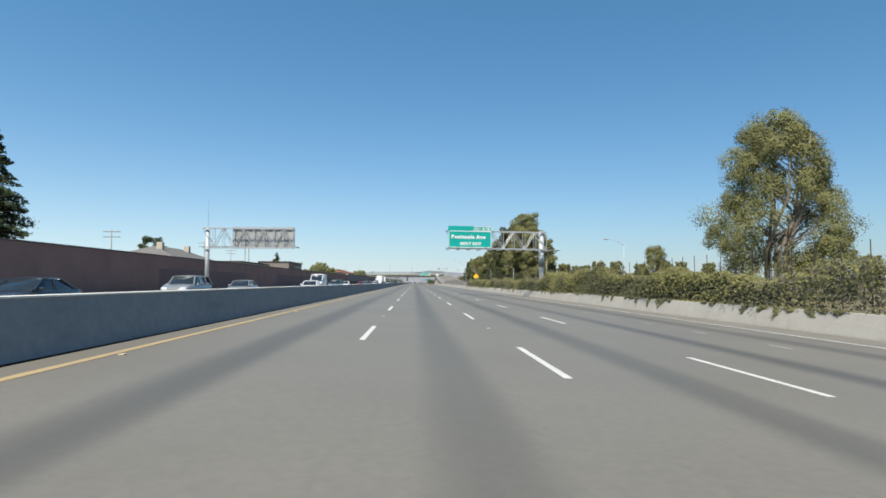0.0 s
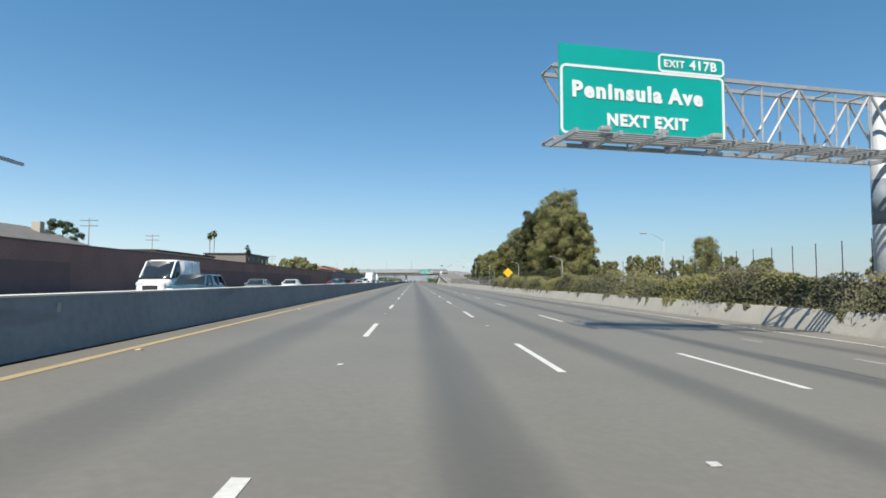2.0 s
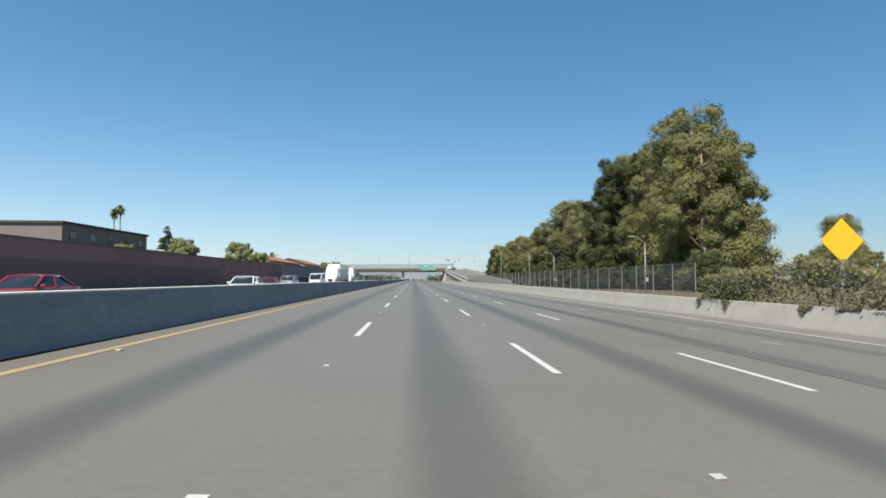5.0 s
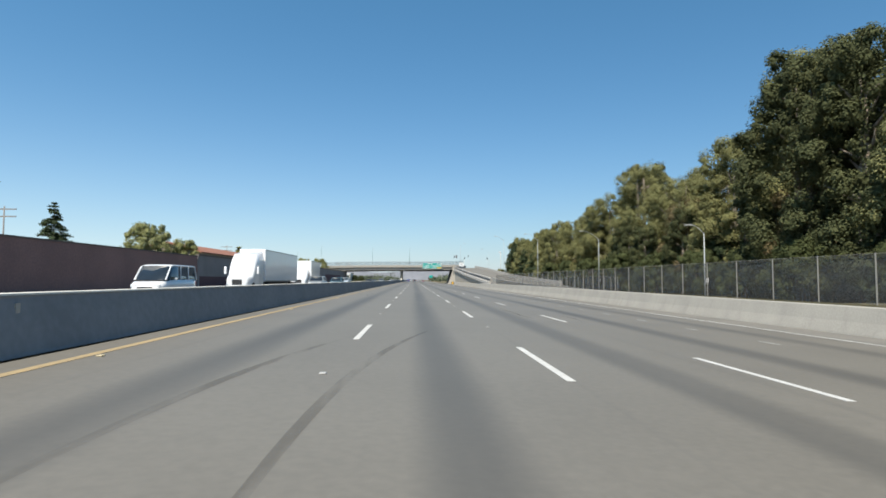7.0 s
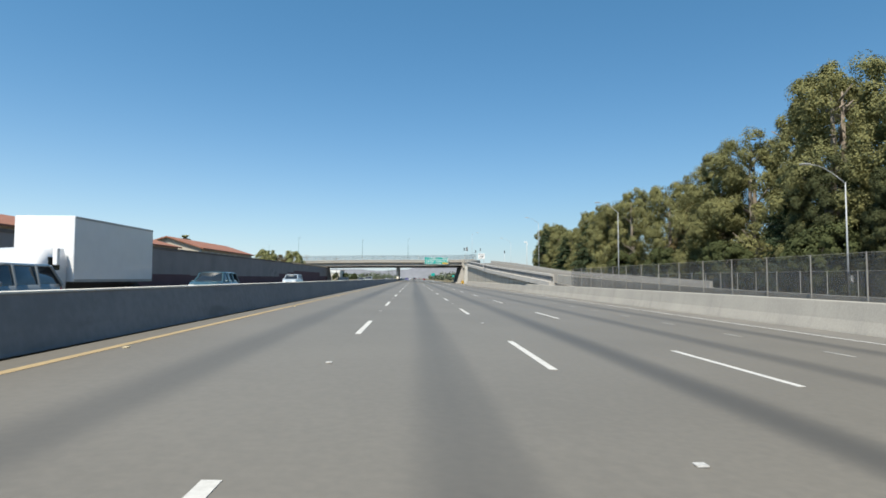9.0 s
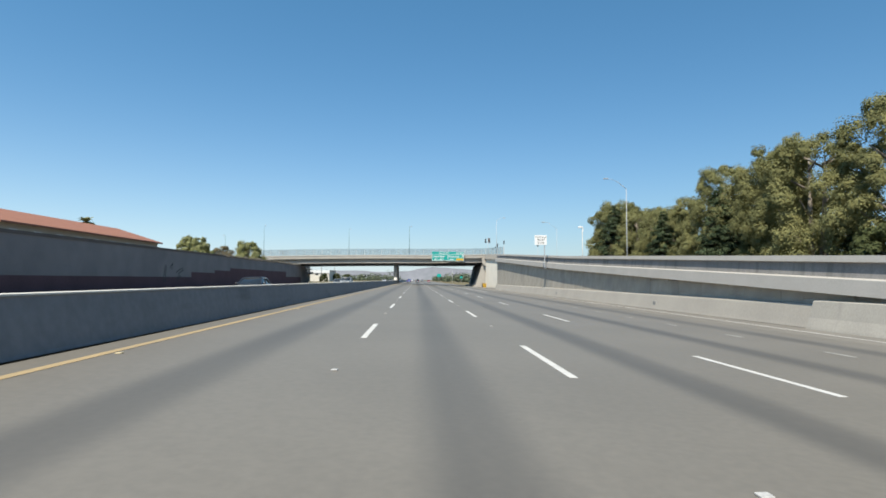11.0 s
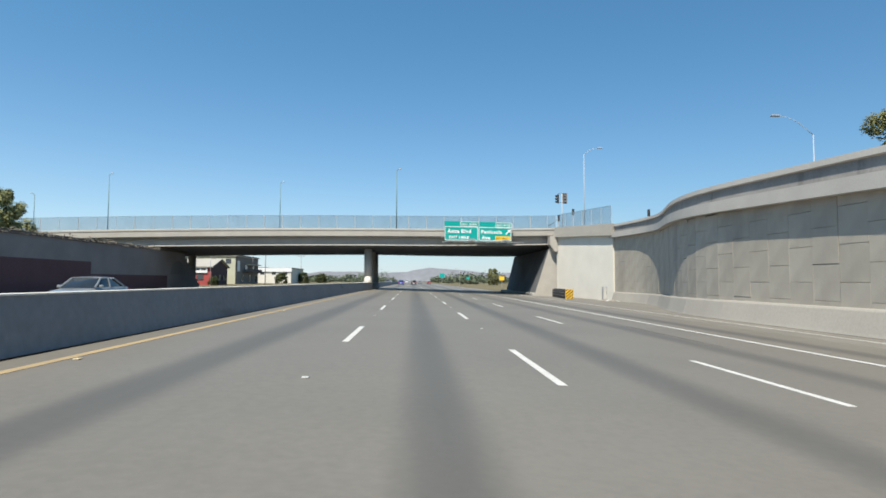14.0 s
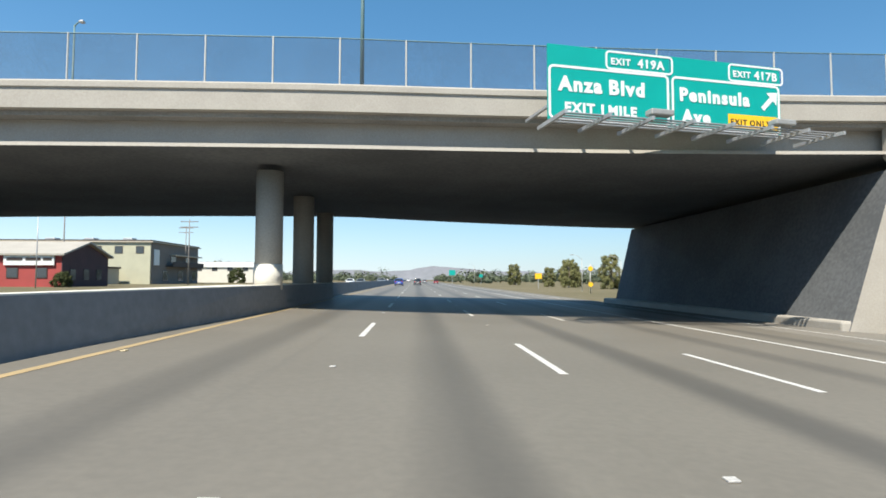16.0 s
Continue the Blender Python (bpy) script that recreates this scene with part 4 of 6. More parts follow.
for k in range(3):
    bm = boxes((.9 + k * 1.9, GY - 1.35, 6.22, 1.25 + k * 1.9, GY - 1.05, 6.36), bevel=.03)
    part("sign_light", bm, M_ALU, g1)

g2 = thing("sign_gantry", "galvanised cantilever gantry seen from behind, with blank panel backs", "road sign")
GY2 = 80.9
truss(g2, -29.2, -16.95, GY2 - 1.0, 6.15, 8.85, bays=9)
part("sign_back", boxes((-25.5, GY2 + .05, 6.1, -16.9, GY2 + .1, 9.1)), M_ALU, g2, "bare aluminium back of a sign")
for k in range(10):
    xx = -25.2 + k * .9
    part("stiffener", boxes((xx, GY2 - .05, 6.1, xx + .07, GY2 + .05, 9.1)), M_STEEL, g2)
bm = bmesh.new()
tube(bm, (-28.7, GY2 - .5, 8.95), (-28.7, GY2 - .5, 13.2), .04, .02, n=6)
part("antenna_mast", bm, M_STEEL, g2)
catwalk(g2, -29.4, -16.6, GY2 + 1.2, 6.4)
bm = bmesh.new()
tube(bm, (-28.7, GY2 - .5, -.4), (-28.7, GY2 - .5, 8.95), .28, n=20)
part("column", bm, M_GALV, g2, "dull grey round column")

g3 = thing("bridge_sign", "pair of green exit signs hung on the overpass parapet", "road sign", at=(4.45, 486.9, .14), rz=11.0)
SY = 0.0
sign_board(g3, 4.75, 1.95, 0, SY, 6.75, [("Anza Blvd", .70, .42, 1.05), ("EXIT 1 MILE", .48, .62, .3)], tab=(("EXIT", "419A"), 2.7, .68, 2.2, True))
b = sign_board(g3, 4.75, 1.95, 4.8, SY, 6.75, [("Peninsula", .66, .35, 1.05), ("Ave", .66, .45, .25)], tab=(("EXIT", "417B"), 2.45, .68, 2.45, True))
yb = part("exit_only_plate", boxes((7.2, SY - .02, 6.9, 9.4, SY - .004, 7.45)), M_SIGNYELLOW, b, "yellow plate with black letters")
lettering("EXIT ONLY", .31, M_BLACK, yb, pose(7.28, SY - .022, 7.05, 90, 0, 0), bold=.006)
bm = bmesh.new()
box(bm, -.09, -.01, -.45, .09, 0, .2)
vs = [bm.verts.new(v) for v in ((-.32, -.01, .12), (.32, -.01, .12), (0, -.01, .5))]
bm.faces.new(vs)
ar = part("arrow", bm, M_SIGNWHITE, b)
ar.matrix_basis = pose(9.05, SY - .006, 8.05, 0, 45, 0)
catwalk(g3, -.15, 10.6, SY - .05, 6.62, depth=1.3)
for k in range(6):
    xx = .1 + k * 1.9
    part("bracket", boxes((xx, SY + .06, 7.25, xx + .1, SY + 1.9 - .19 * xx + .4, 7.35)), M_STEEL, g3)
for k in range(2):
    part("sign_light", boxes((3.0 + k * 4.9, SY - 1.5, 6.72, 3.85 + k * 4.9, SY - 1.1, 6.92), bevel=.04), M_ALU, g3)

# ---- small signs ----
ds = thing("warning_sign", "yellow diamond warning sign on a grey post", "road sign", at=(18.3, 169.5, 0))
part("post", boxes((-.05, -.05, -.9, .05, .05, 2.4)), M_STEEL, ds)
bm = boxes((-.68, -.03, -.68, .68, 0, .68))
d = part("sign_plate", bm, M_SIGNYELLOW, ds, "yellow diamond plate")
d.matrix_basis = pose(0, -.06, 3.1, 0, 45, 0)

rs = thing("exit_sign", "white regulatory sign with black letters on the ramp wall", "road sign", at=(15.72, 393.9, -.30))
part("post", boxes((.45, -.05, 3.2, .55, .05, 7.2)), M_STEEL, rs)
part("bracket", boxes((.45, -.05, 3.3, 1.2, .05, 3.36)), M_STEEL, rs)
p = part("sign_plate", boxes((-.78, -.1, 6.17, .78, -.06, 7.42), bevel=.015), M_SIGNWHITE, rs, "white rectangular plate")
for text, size, tx, tz in (("RIGHT LANE", .215, -.66, 7.1), ("MUST", .34, -.42, 6.72), ("EXIT", .34, -.36, 6.31)):
    lettering(text, size, M_BLACK, p, pose(tx, -.104, tz, 90, 0, 0), bold=.004)

# ---- street lamps ----
def street_lamp(x, y, z0, h, arm, material, label, group, hl=.75, rise=.9, slim=1.0):
    e = thing("street_lamp", label, "street lamp", group, at=(x, y, z0))
    bm = bmesh.new()
    pipe(bm, [(0, 0, 0), (0, 0, h * .5), (0, 0, h)], [.09 * slim, .07 * slim, .05 * slim], n=10)
    part("pole", bm, material, e)
    bm = bmesh.new()
    pts = [(arm * f, 0, h - .1 + rise * math.sin(f * math.pi / 2)) for f in (0, .2, .4, .6, .8, 1.0)]
    pipe(bm, pts, [q * slim for q in (.05, .045, .04, .035, .032, .03)], n=8)
    part("arm", bm, material, e)
    bm = bmesh.new()
    box(bm, arm - (hl if arm < 0 else 0), -.16, h + rise - .16, arm + (0 if arm < 0 else hl), .16, h + rise - .02, bevel=.05)
    part("lamp_head", bm, M_ALU, e, "flat aluminium lamp head")
    bm = boxes((-.14, -.16, -.05, .14, .16, .1))
    part("base", bm, M_STEEL, e)
    return e


for x, y, zt, arm in ((28.3, 76.0, 7.0, -2.0), (28.3, 121.5, 6.6, -2.0), (30.3, 174, 6.2, -2.0), (29.0, 216, 6.5, -1.4), (28.3, 259.5, 6.5, -1.2), (32.4, 303.8, 9.7, -2.7)):
    rise = 1.4 if arm < -2.5 else .85
    e = street_lamp(x, y, -.9, zt + 1.3 - rise, arm, M_GALV, "pale grey freeway lamp on a single curved arm", "lamps along the fence", rise=rise, slim=.65 if y < 150 else .85)
    part("number_tag", boxes((.08, -.12, 2.1, .3, -.09, 2.55)), M_SIGNWHITE, e, "small white number tag")
for x, y, z0, slim in ((31.5, 349, 3.3, 1), (32.2, 408, 7.2, .9), (33.0, 455, 5.2, .6)):
    street_lamp(x, y, -.9, z0 + 9.25, -2.8, M_GALV, "pale grey ramp lamp on a tall pole", "lamps along the ramp", rise=1.55, slim=slim)
for x, y, h, arm in ((-2.1, 489.6, 9.2, .3), (-21.4, 504.0, 9.8, .3), (-47.5, 502, 11.0, .3), (-60, 504.0, 8.4, -.3)):
    z0 = deck_z(x) - 1.0
    street_lamp(x, y, z0, h, arm, M_GREENPOLE, "slim dark green lamp post on the overpass", "lamps on the overpass", hl=.3, rise=.3)
street_lamp(22.9, 484.6, 7.0, 11.4, 1.8, M_GALV, "tall pale lamp at the bridge corner", "lamps along the ramp", slim=.7)

# floodlight on a bracket above the ramp
e = thing("floodlight", "white box floodlight on a bent bracket and slim post", "floodlight", at=(37.2, 448.4, -.95))
bm = bmesh.new()
tube(bm, (0, 0, 0), (0, 0, 14.2), .08, n=8)
part("post", bm, M_POLE, e)
part("lamp_box", boxes((-.95, -.2, 14.05, .1, .2, 14.42), bevel=.06), M_SIGNWHITE, e, "white lamp housing")
part("bracket", boxes((-.02, -.1, 13.2, .22, .1, 14.0)), M_SIGNWHITE, e)

# traffic signals at the bridge end
def signal_post(x, y, zf, h, label):
    e = thing("traffic_signal", label, "traffic light", "signals on the overpass", at=(x, y, zf))
    bm = bmesh.new()
    tube(bm, (0, 0, 0), (0, 0, h), .055, n=10)
    part("post", bm, M_GALV, e)
    return e


h = 6.0
e = signal_post(20.8, 488.0, 6.8, h + .75, "pale signal post with two dark three-lamp heads")
for z in (h - .52, h + .72):
    part("bracket", boxes((-.6, -.03, z, .3, .03, z + .04)), M_TRIM, e)
# one head turned to the ramp, seen from its side with its hoods
hd = part("signal_head", boxes((-.66, -.2, h - .6, -.46, .2, h + .62), bevel=.03), M_TRIM, e, "dark green signal head")
for k in range(3):
    bm = bmesh.new()
    tube(bm, (-.66, 0, h - .39 + k * .4), (-.92, 0, h - .43 + k * .4), .15, n=12)
    part("hood", bm, M_TRIM, hd)
# the other facing the bridge traffic, with a wide backing plate
hd = part("signal_head", boxes((.2, -.12, h - .55, .56, .14, h + .73), bevel=.03), M_TRIM, e, "dark green signal head")
bm = boxes((.04, -.02, h - .64, .72, .02, h + .82), bevel=.01)
part("backing_plate", bm, M_COVER, hd, "dull grey backing plate")
for k in range(3):
    bm = bmesh.new()
    tube(bm, (.38, -.13, h - .32 + k * .41), (.38, -.17, h - .32 + k * .41), .14, n=14)
    part("lens", bm, M_COVER, hd, "unlit grey lens")
# single heads farther off
for x, y, h, arm in ((38.1, 500, 13.0, 0), (29.4, 512.8, 14.6, 0), (27.8, 517, 13.9, 2.1)):
    e = signal_post(x, y, -1.0, h, "slim signal post with a single dark head")
    part("signal_head", boxes((-.18, -.2, h - .1, .18, .15, h + 1.0), bevel=.04), M_TRIM, e)
    if arm:
        bm = bmesh.new()
        tube(bm, (0, 0, h + .3), (-arm, 0, h - 1.1), .05, n=8)
        part("mast_arm", bm, M_TRIM, e)

# ---- crash cushion and roadside cabinet ----
cc = thing("crash_cushion", "black ribbed crash cushion with yellow striped nose", "crash cushion")
for k in range(9):
    y0 = 476.5 + k * 1.08
    x0 = 18.45 + k * .1
    bm = bmesh.new()
    box(bm, x0 - .38, y0 + .08, -.66, x0 + .38, y0 + 1.0, .36, bevel=.06)
    box(bm, x0 - .46, y0, -.7, x0 + .46, y0 + .09, .46, bevel=.02)
    for s in (-1, 1):
        box(bm, x0 + s * .42 - .05, y0 + .4, -.6, x0 + s * .42 + .05, y0 + .62, .3, bevel=.02)
    part("cushion_bay", bm, M_TRIM, cc)
for z in (-.28, .06):
    for s in (-1, 1):
        bm = bmesh.new()
        tube(bm, (18.45 + s * .49, 476.6, z), (19.4 + s * .49, 486.2, z), .035, n=6)
        part("side_rail", bm, M_COVER, cc, "thin grey steel cable rail")
nose = part("nose_panel", boxes((18.0, 476.3, -.66, 18.92, 476.4, .48), bevel=.02), M_SIGNYELLOW, cc, "yellow nose plate with black slanted stripes")


def clip_low(poly, z0, z1):
    """Cut a polygon of (x, z) to a band of heights."""
    for lim, sign in ((z0, 1), (z1, -1)):
        out = []
        for (ax, az), (bx, bz) in zip(poly, poly[1:] + poly[:1]):
            ina, inb = (az - lim) * sign >= 0, (bz - lim) * sign >= 0
            if ina:
                out.append((ax, az))
            if ina != inb:
                f = (lim - az) / (bz - az)
                out.append((ax + (bx - ax) * f, lim))
        poly = out
    return poly


bm = bmesh.new()
for k in range(5):
    z = -1.25 + k * .36
    poly = clip_low([(18.02, z), (18.9, z + .72), (18.9, z + .9), (18.02, z + .18)], -.64, .46)
    if len(poly) > 2:
        bm.faces.new([bm.verts.new((px, 476.294, pz)) for px, pz in poly])
part("chevron_stripes", bm, M_BLACK, nose)
cab = thing("signal_cabinet", "narrow grey steel roadside cabinet on a concrete pad", "cabinet", at=(22.3, 475.3, -.78))
part("body", boxes((-.25, -.25, .06, .25, .25, 1.6), bevel=.04), M_STEEL, cab)
part("door", boxes((-.2, -.27, .15, .2, -.25, 1.45)), M_POLE, cab)
part("door_handle", boxes((.1, -.3, .75, .14, -.27, .95)), M_TRIM, cab)
part("pad", boxes((-.9, -.9, -.05, .9, .6, .06), bevel=.02), M_LIGHTCONC, cab)
# scraps of litter on the shoulder below the wing wall
lrng = random.Random(12)
for k in range(16):
    bm = bmesh.new()
    w = lrng.uniform(.06, .2)
    pv = [bm.verts.new((w * math.cos(a) * lrng.uniform(.5, 1), w * math.sin(a) * lrng.uniform(.5, 1), lrng.uniform(.0, .07))) for a in (0, 1.1, 2.3, 3.4, 4.6, 5.5)]
    f = bm.faces.new(pv)
    ex = bmesh.ops.extrude_face_region(bm, geom=[f])
    bmesh.ops.translate(bm, verts=[v for v in ex["geom"] if isinstance(v, bmesh.types.BMVert)], vec=(0, 0, .03))
    ob = link("litter", tidy(bm), lrng.choice((M_SIGNWHITE, M_LIGHTCONC, M_STUCCO)))
    lx = lrng.uniform(20.8, 23.0)
    ob.matrix_basis = pose(lx, 470.5 + lrng.uniform(0, 4.6), rz(lx) + .005, 0, 0, lrng.uniform(0, 360))
    tagged(ob, "small pale scrap of litter on the shoulder", "litter", "litter below the wing wall")

# ---- fences ----
def fence(name, x, y0, y1, step, z0, height, mesh_mat, label, mesh_label, post_mat=None, rail=True):
    top = thing(name, label, "fence", kind="structure")
    bm = bmesh.new()
    tube(bm, (0, 0, 0), (0, 0, height), .028 if rail else .022, n=6)
    me = bpy.data.meshes.new("fence_post")
    bm.to_mesh(me)
    bm.free()
    me.materials.append(post_mat or M_POLE)
    y = y0
    while y <= y1 + .01:
        ob = new("fence_post", me)
        ob.parent = top
        ob.matrix_basis = pose(x, y, z0, 0, 0, 0)
        y += step
    part("mesh_screen", boxes((x + .05, y0, z0 + .05, x + .055, y1, z0 + height - .06)), mesh_mat, top, mesh_label)
    if not rail:
        return
    bm = bmesh.new()
    tube(bm, (x, y0, z0 + height - .03), (x, y1, z0 + height - .03), .008, n=5)
    part("top_rail", bm, post_mat or M_POLE, top)


fence("chain_link_fence", 17.1, 179.8, 324, 3.05, .2, 2.27, M_SCREEN, "chain-link fence on steel posts behind the barrier", "grey wire mesh", M_FENCEPOST)
fence("screened_fence", 31.8, 293, 440, 3.05, -.95, 3.0, M_CLOTH, "wire mesh fence below the trees beyond the ramp", "dark see-through wire mesh")


# ---- leaves ----
def leaf_mesh(name, centres, normals, sizes, rng, material, spread=1.0, loose=.24):
    """Many small leaf cards; centres and normals: (n, 3), sizes: (n,)."""
    n = len(centres)
    nn = normals + rng.normal(0, loose, (n, 3))
    nn /= np.linalg.norm(nn, axis=1)[:, None] + 1e-9
    d = np.cross(nn, rng.normal(0, 1, (n, 3)))
    d /= np.linalg.norm(d, axis=1)[:, None] + 1e-9
    side = np.cross(nn, d)
    s = sizes[:, None]
    v = np.empty((n, 4, 3))
    v[:, 0] = centres - d * s * .5
    v[:, 1] = centres + side * s * .33 * spread
    v[:, 2] = centres + d * s * .55
    v[:, 3] = centres - side * s * .33 * spread
    me = bpy.data.meshes.new(name)
    me.from_pydata(v.reshape(-1, 3).tolist(), [], np.arange(n * 4).reshape(n, 4).tolist())
    me.materials.append(material)
    return me


def crown_points(rng, height, radius, base, lobes, per, lean, topw):
    """Leaves on small clumps that sit on the outside of larger lobes; with the way out of each clump."""
    cs, ns = [], []
    up = np.array([0, 0, 1.0])
    for k in range(lobes):
        f = ((k + rng.uniform(0, 1)) / lobes) ** .9
        z = base + (height - base) * f * .94
        w = radius * (math.sin(math.pi * (0.18 + 0.72 * f)) ** .6) * (1 - topw * f)
        a = k * 2.4 + rng.uniform(-.6, .6)
        r = w * math.sqrt(rng.uniform(.15, .8))
        c = np.array([r * math.cos(a) + lean * f, r * math.sin(a), z])
        rl = radius * rng.uniform(.17, .3) * (1 - .2 * f)
        out = np.array([math.cos(a), math.sin(a), .9]) * .5
        n = 18
        d = rng.normal(0, 1, (n, 3)) + out
        d /= np.linalg.norm(d, axis=1)[:, None]
        for j in range(n):
            sc = c + d[j] * rl * rng.uniform(.55, .9) * np.array([1, 1, .85])
            sr = rl * rng.uniform(.26, .55)
            p = rng.normal(0, 1, (per, 3)) + d[j] * .4
            p /= np.linalg.norm(p, axis=1)[:, None]
            q = p * rng.uniform(.5, 1.12, (per, 1)) * sr
            q[:, 2] -= np.abs(rng.normal(0, .22, per)) * sr
            cs.append(sc + q)
            ns.append(p * .6 + d[j] * .5 + up * .3)
    return np.concatenate(cs), np.concatenate(ns)


def make_tree(name, label, seed, height, radius, base=.15, clumps=170, per=120, leaf=.42, material=None, category="tree", topw=.25, trunks=1, droop=.5):
    rng = np.random.default_rng(seed)
    e = thing(name, label, category)
    bm = bmesh.new()
    for k in range(trunks):
        ox, oy = (rng.uniform(-.2, .2, 2) * radius) if trunks > 1 else (0, 0)
        sp = .15 if trunks < 4 else .4
        hx, hy = ox + rng.uniform(-sp, sp) * radius, oy + rng.uniform(-sp, sp) * radius
        pts = [(ox, oy, -.6), (ox * 1.1 + .1, oy * 1.1, height * .25), (hx, hy, height * .55), (hx * 1.1, hy, height * .85)]
        r = (height * .016 + .05) * (1 if trunks < 4 else .55)
        pipe(bm, pts, [r * 1.3, r, r * .7, r * .2], n=8)
        for j in range(9):
            f = rng.uniform(.25, .8)
            a = rng.uniform(0, 6.28)
            s = Vector((hx * f + ox * (1 - f), hy * f + oy * (1 - f), height * f))
            ln = radius * rng.uniform(.3, .55) * (1 - .4 * f)
            m = s + Vector((math.cos(a) * ln * .5, math.sin(a) * ln * .5, ln * .35))
            t = s + Vector((math.cos(a) * ln, math.sin(a) * ln, ln * .7))
            pipe(bm, [s, m, t], [r * .45, r * .3, r * .1], n=6)
    part("trunk", bm, M_BARK, e)
    pts, nrm = crown_points(rng, height, radius, height * base, clumps, per, rng.uniform(-.1, .1) * radius, topw)
    sz = rng.uniform(.6, 1.25, len(pts)) * leaf
    ob = new("crown", leaf_mesh("crown", pts, nrm, sz, rng, material or M_LEAF))
    ob.parent = e
    return e


def make_conifer(name, label, seed, height, radius, material):
    """Tiers of drooping branches, each a spray of needles."""
    rng = np.random.default_rng(seed)
    e = thing(name, label, "conifer")
    bm = bmesh.new()
    pipe(bm, [(0, 0, -.5), (.1, 0, height * .5), (0, .1, height * .97)], [height * .018, height * .012, .03], n=8)
    pts, nrm = [], []
    tiers = int(height * 1.7)
    for k in range(tiers):
        f = k / (tiers - 1)
        z = height * (.08 + .9 * f)
        for j in range(8 if f < .8 else 5):
            a = rng.uniform(0, 6.28)
            ln = radius * (1 - f) ** .75 * rng.uniform(.55, 1.1) + .35
            d = np.array([math.cos(a), math.sin(a), 0])
            tip = rng.uniform(-.28, .12) * ln
            if f < .9:
                q = (d[0] * ln * .8, d[1] * ln * .8, z + tip * .7)
                pipe(bm, [(0, 0, z), q], [.05, .015], n=4)
            n = int(26 + 46 * ln)
            u = rng.uniform(.12, 1, n) ** .8
            w = (.16 + .2 * (1 - u)) * (.4 + .25 * ln)
            p = d * (u * ln)[:, None] + rng.normal(0, 1, (n, 3)) * w[:, None] * np.array([1, 1, .55])
            p[:, 2] += z + tip * u ** 1.5 + .1 * ln * np.sin(u * 3.1)
            pts.append(p)
            nrm.append(np.tile(d * .4 + np.array([0, 0, .9]), (n, 1)))
    part("trunk", bm, M_BARK, e)
    pts, nrm = np.concatenate(pts), np.concatenate(nrm)
    ob = new("crown", leaf_mesh("crown", pts, nrm, rng.uniform(.18, .4, len(pts)), rng, material, .8, .5))
    ob.parent = e
    return e


def place(e, x, y, z, s=1.0, rz_=0.0, sz=None):
    e.matrix_basis = Matrix.LocRotScale((x, y, z), Euler((0, 0, radians(rz_))), (s, s, sz or s))
    return e


def put_copy(e, x, y, z, s, rz_, sz=None):
    c = copy_thing(e, Matrix())
    c.matrix_basis = Matrix.LocRotScale((x, y, z), Euler((0, 0, radians(rz_))), (s, s, sz or s))
    return c


EU = "tall olive-green eucalyptus with pale trunk behind the fence"
euc = [make_tree("eucalyptus_tree", EU, 11 + i, h, r, b, cl, 72, .27, M_LEAF, topw=tw, trunks=tr, category="tree")
       for i, (h, r, b, tw, tr, cl) in enumerate(((28, 12.3, .08, .5, 7, 84), (30, 9, .08, .2, 2, 66), (24, 9, .05, .1, 2, 64), (26, 8, .08, .25, 2, 62)))]
low = make_tree("eucalyptus_tree", "distant olive-green eucalyptus tree in a row", 19, 24, 9, .02, 60, 24, .6, M_LEAF, topw=.1, trunks=2)
place(low, 57, 256, -1, .95, 300)
brn = make_tree("mixed_tree", "broad tree with brownish olive foliage behind the fence", 31, 20, 8, .05, 46, 50, .32, M_AUTUMN, topw=.15, trunks=2)
dark = make_conifer("dark_conifer", "dense dark green conifer behind the fence", 33, 16, 5.2, M_LEAF3)
grn = make_tree("green_tree", "bright green leafy tree behind the wall", 35, 8, 3.6, .1, 50, 36, .2, M_LEAF2, topw=.2)
bush = make_tree("bush", "round green shrub below the trees", 37, 5, 3.4, .02, 46, 40, .2, M_BUSH, topw=.1)
place(euc[0], 52.4, 80, -1, .94, 0, .97)
place(euc[1], 48, 241, -1, 1.1, 40)
place(euc[2], 51, 316, -1, .95, 0)
place(euc[3], 54, 334, -1, 1.12, 80)
place(brn, 50, 244, -1, .9, 0)
place(dark, 46, 258, -1, 1.1, 0)
place(grn, -44, 258, .4, 1.1, 0)
place(bush, 40.5, 240, -.4, 1.2, 0)
ROW = [(3, 50.5, 272, 1.22, 200), (2, 46.5, 233, 1.1, 60), (1, 47, 250, .98, 150), (3, 49, 237, .95, 20), (3, 50, 290, .97, 200), (0, 52, 303, .8, 250), (2, 46, 346, .83, 70), (2, 44, 358, .8, 10),
       (3, 43, 370, .76, 160), (2, 43, 383, .79, 310)]
# a closed belt beyond the ramp: kind, place, height of the top
BELT = [(1, 44, 389, 18.5, 220), (2, 46, 396, 17.5, 10), (1, 45, 404, 19.0, 90), (3, 44, 412, 15.2, 20), (2, 45, 419, 14.2, 140), (0, 46, 427, 15.2, 200), (2, 45, 435, 15.6, 60),
        (3, 45, 443, 18.5, 300), (2, 49, 459, 20.3, 190), (2, 47, 453, 19.5, 250), (2, 51, 445, 17.5, 130), (3, 50, 459, 16.5, 10), (1, 50, 326, 27.5, 40), (2, 48, 342, 22, 230), (2, 50, 430, 15, 170), (3, 50, 412, 15.5, 70)]
TALL = (28, 30, 24, 26)
for k, x, y, h, a in BELT:
    put_copy(euc[k], x, y, -1, (h + 1) / TALL[k], a)
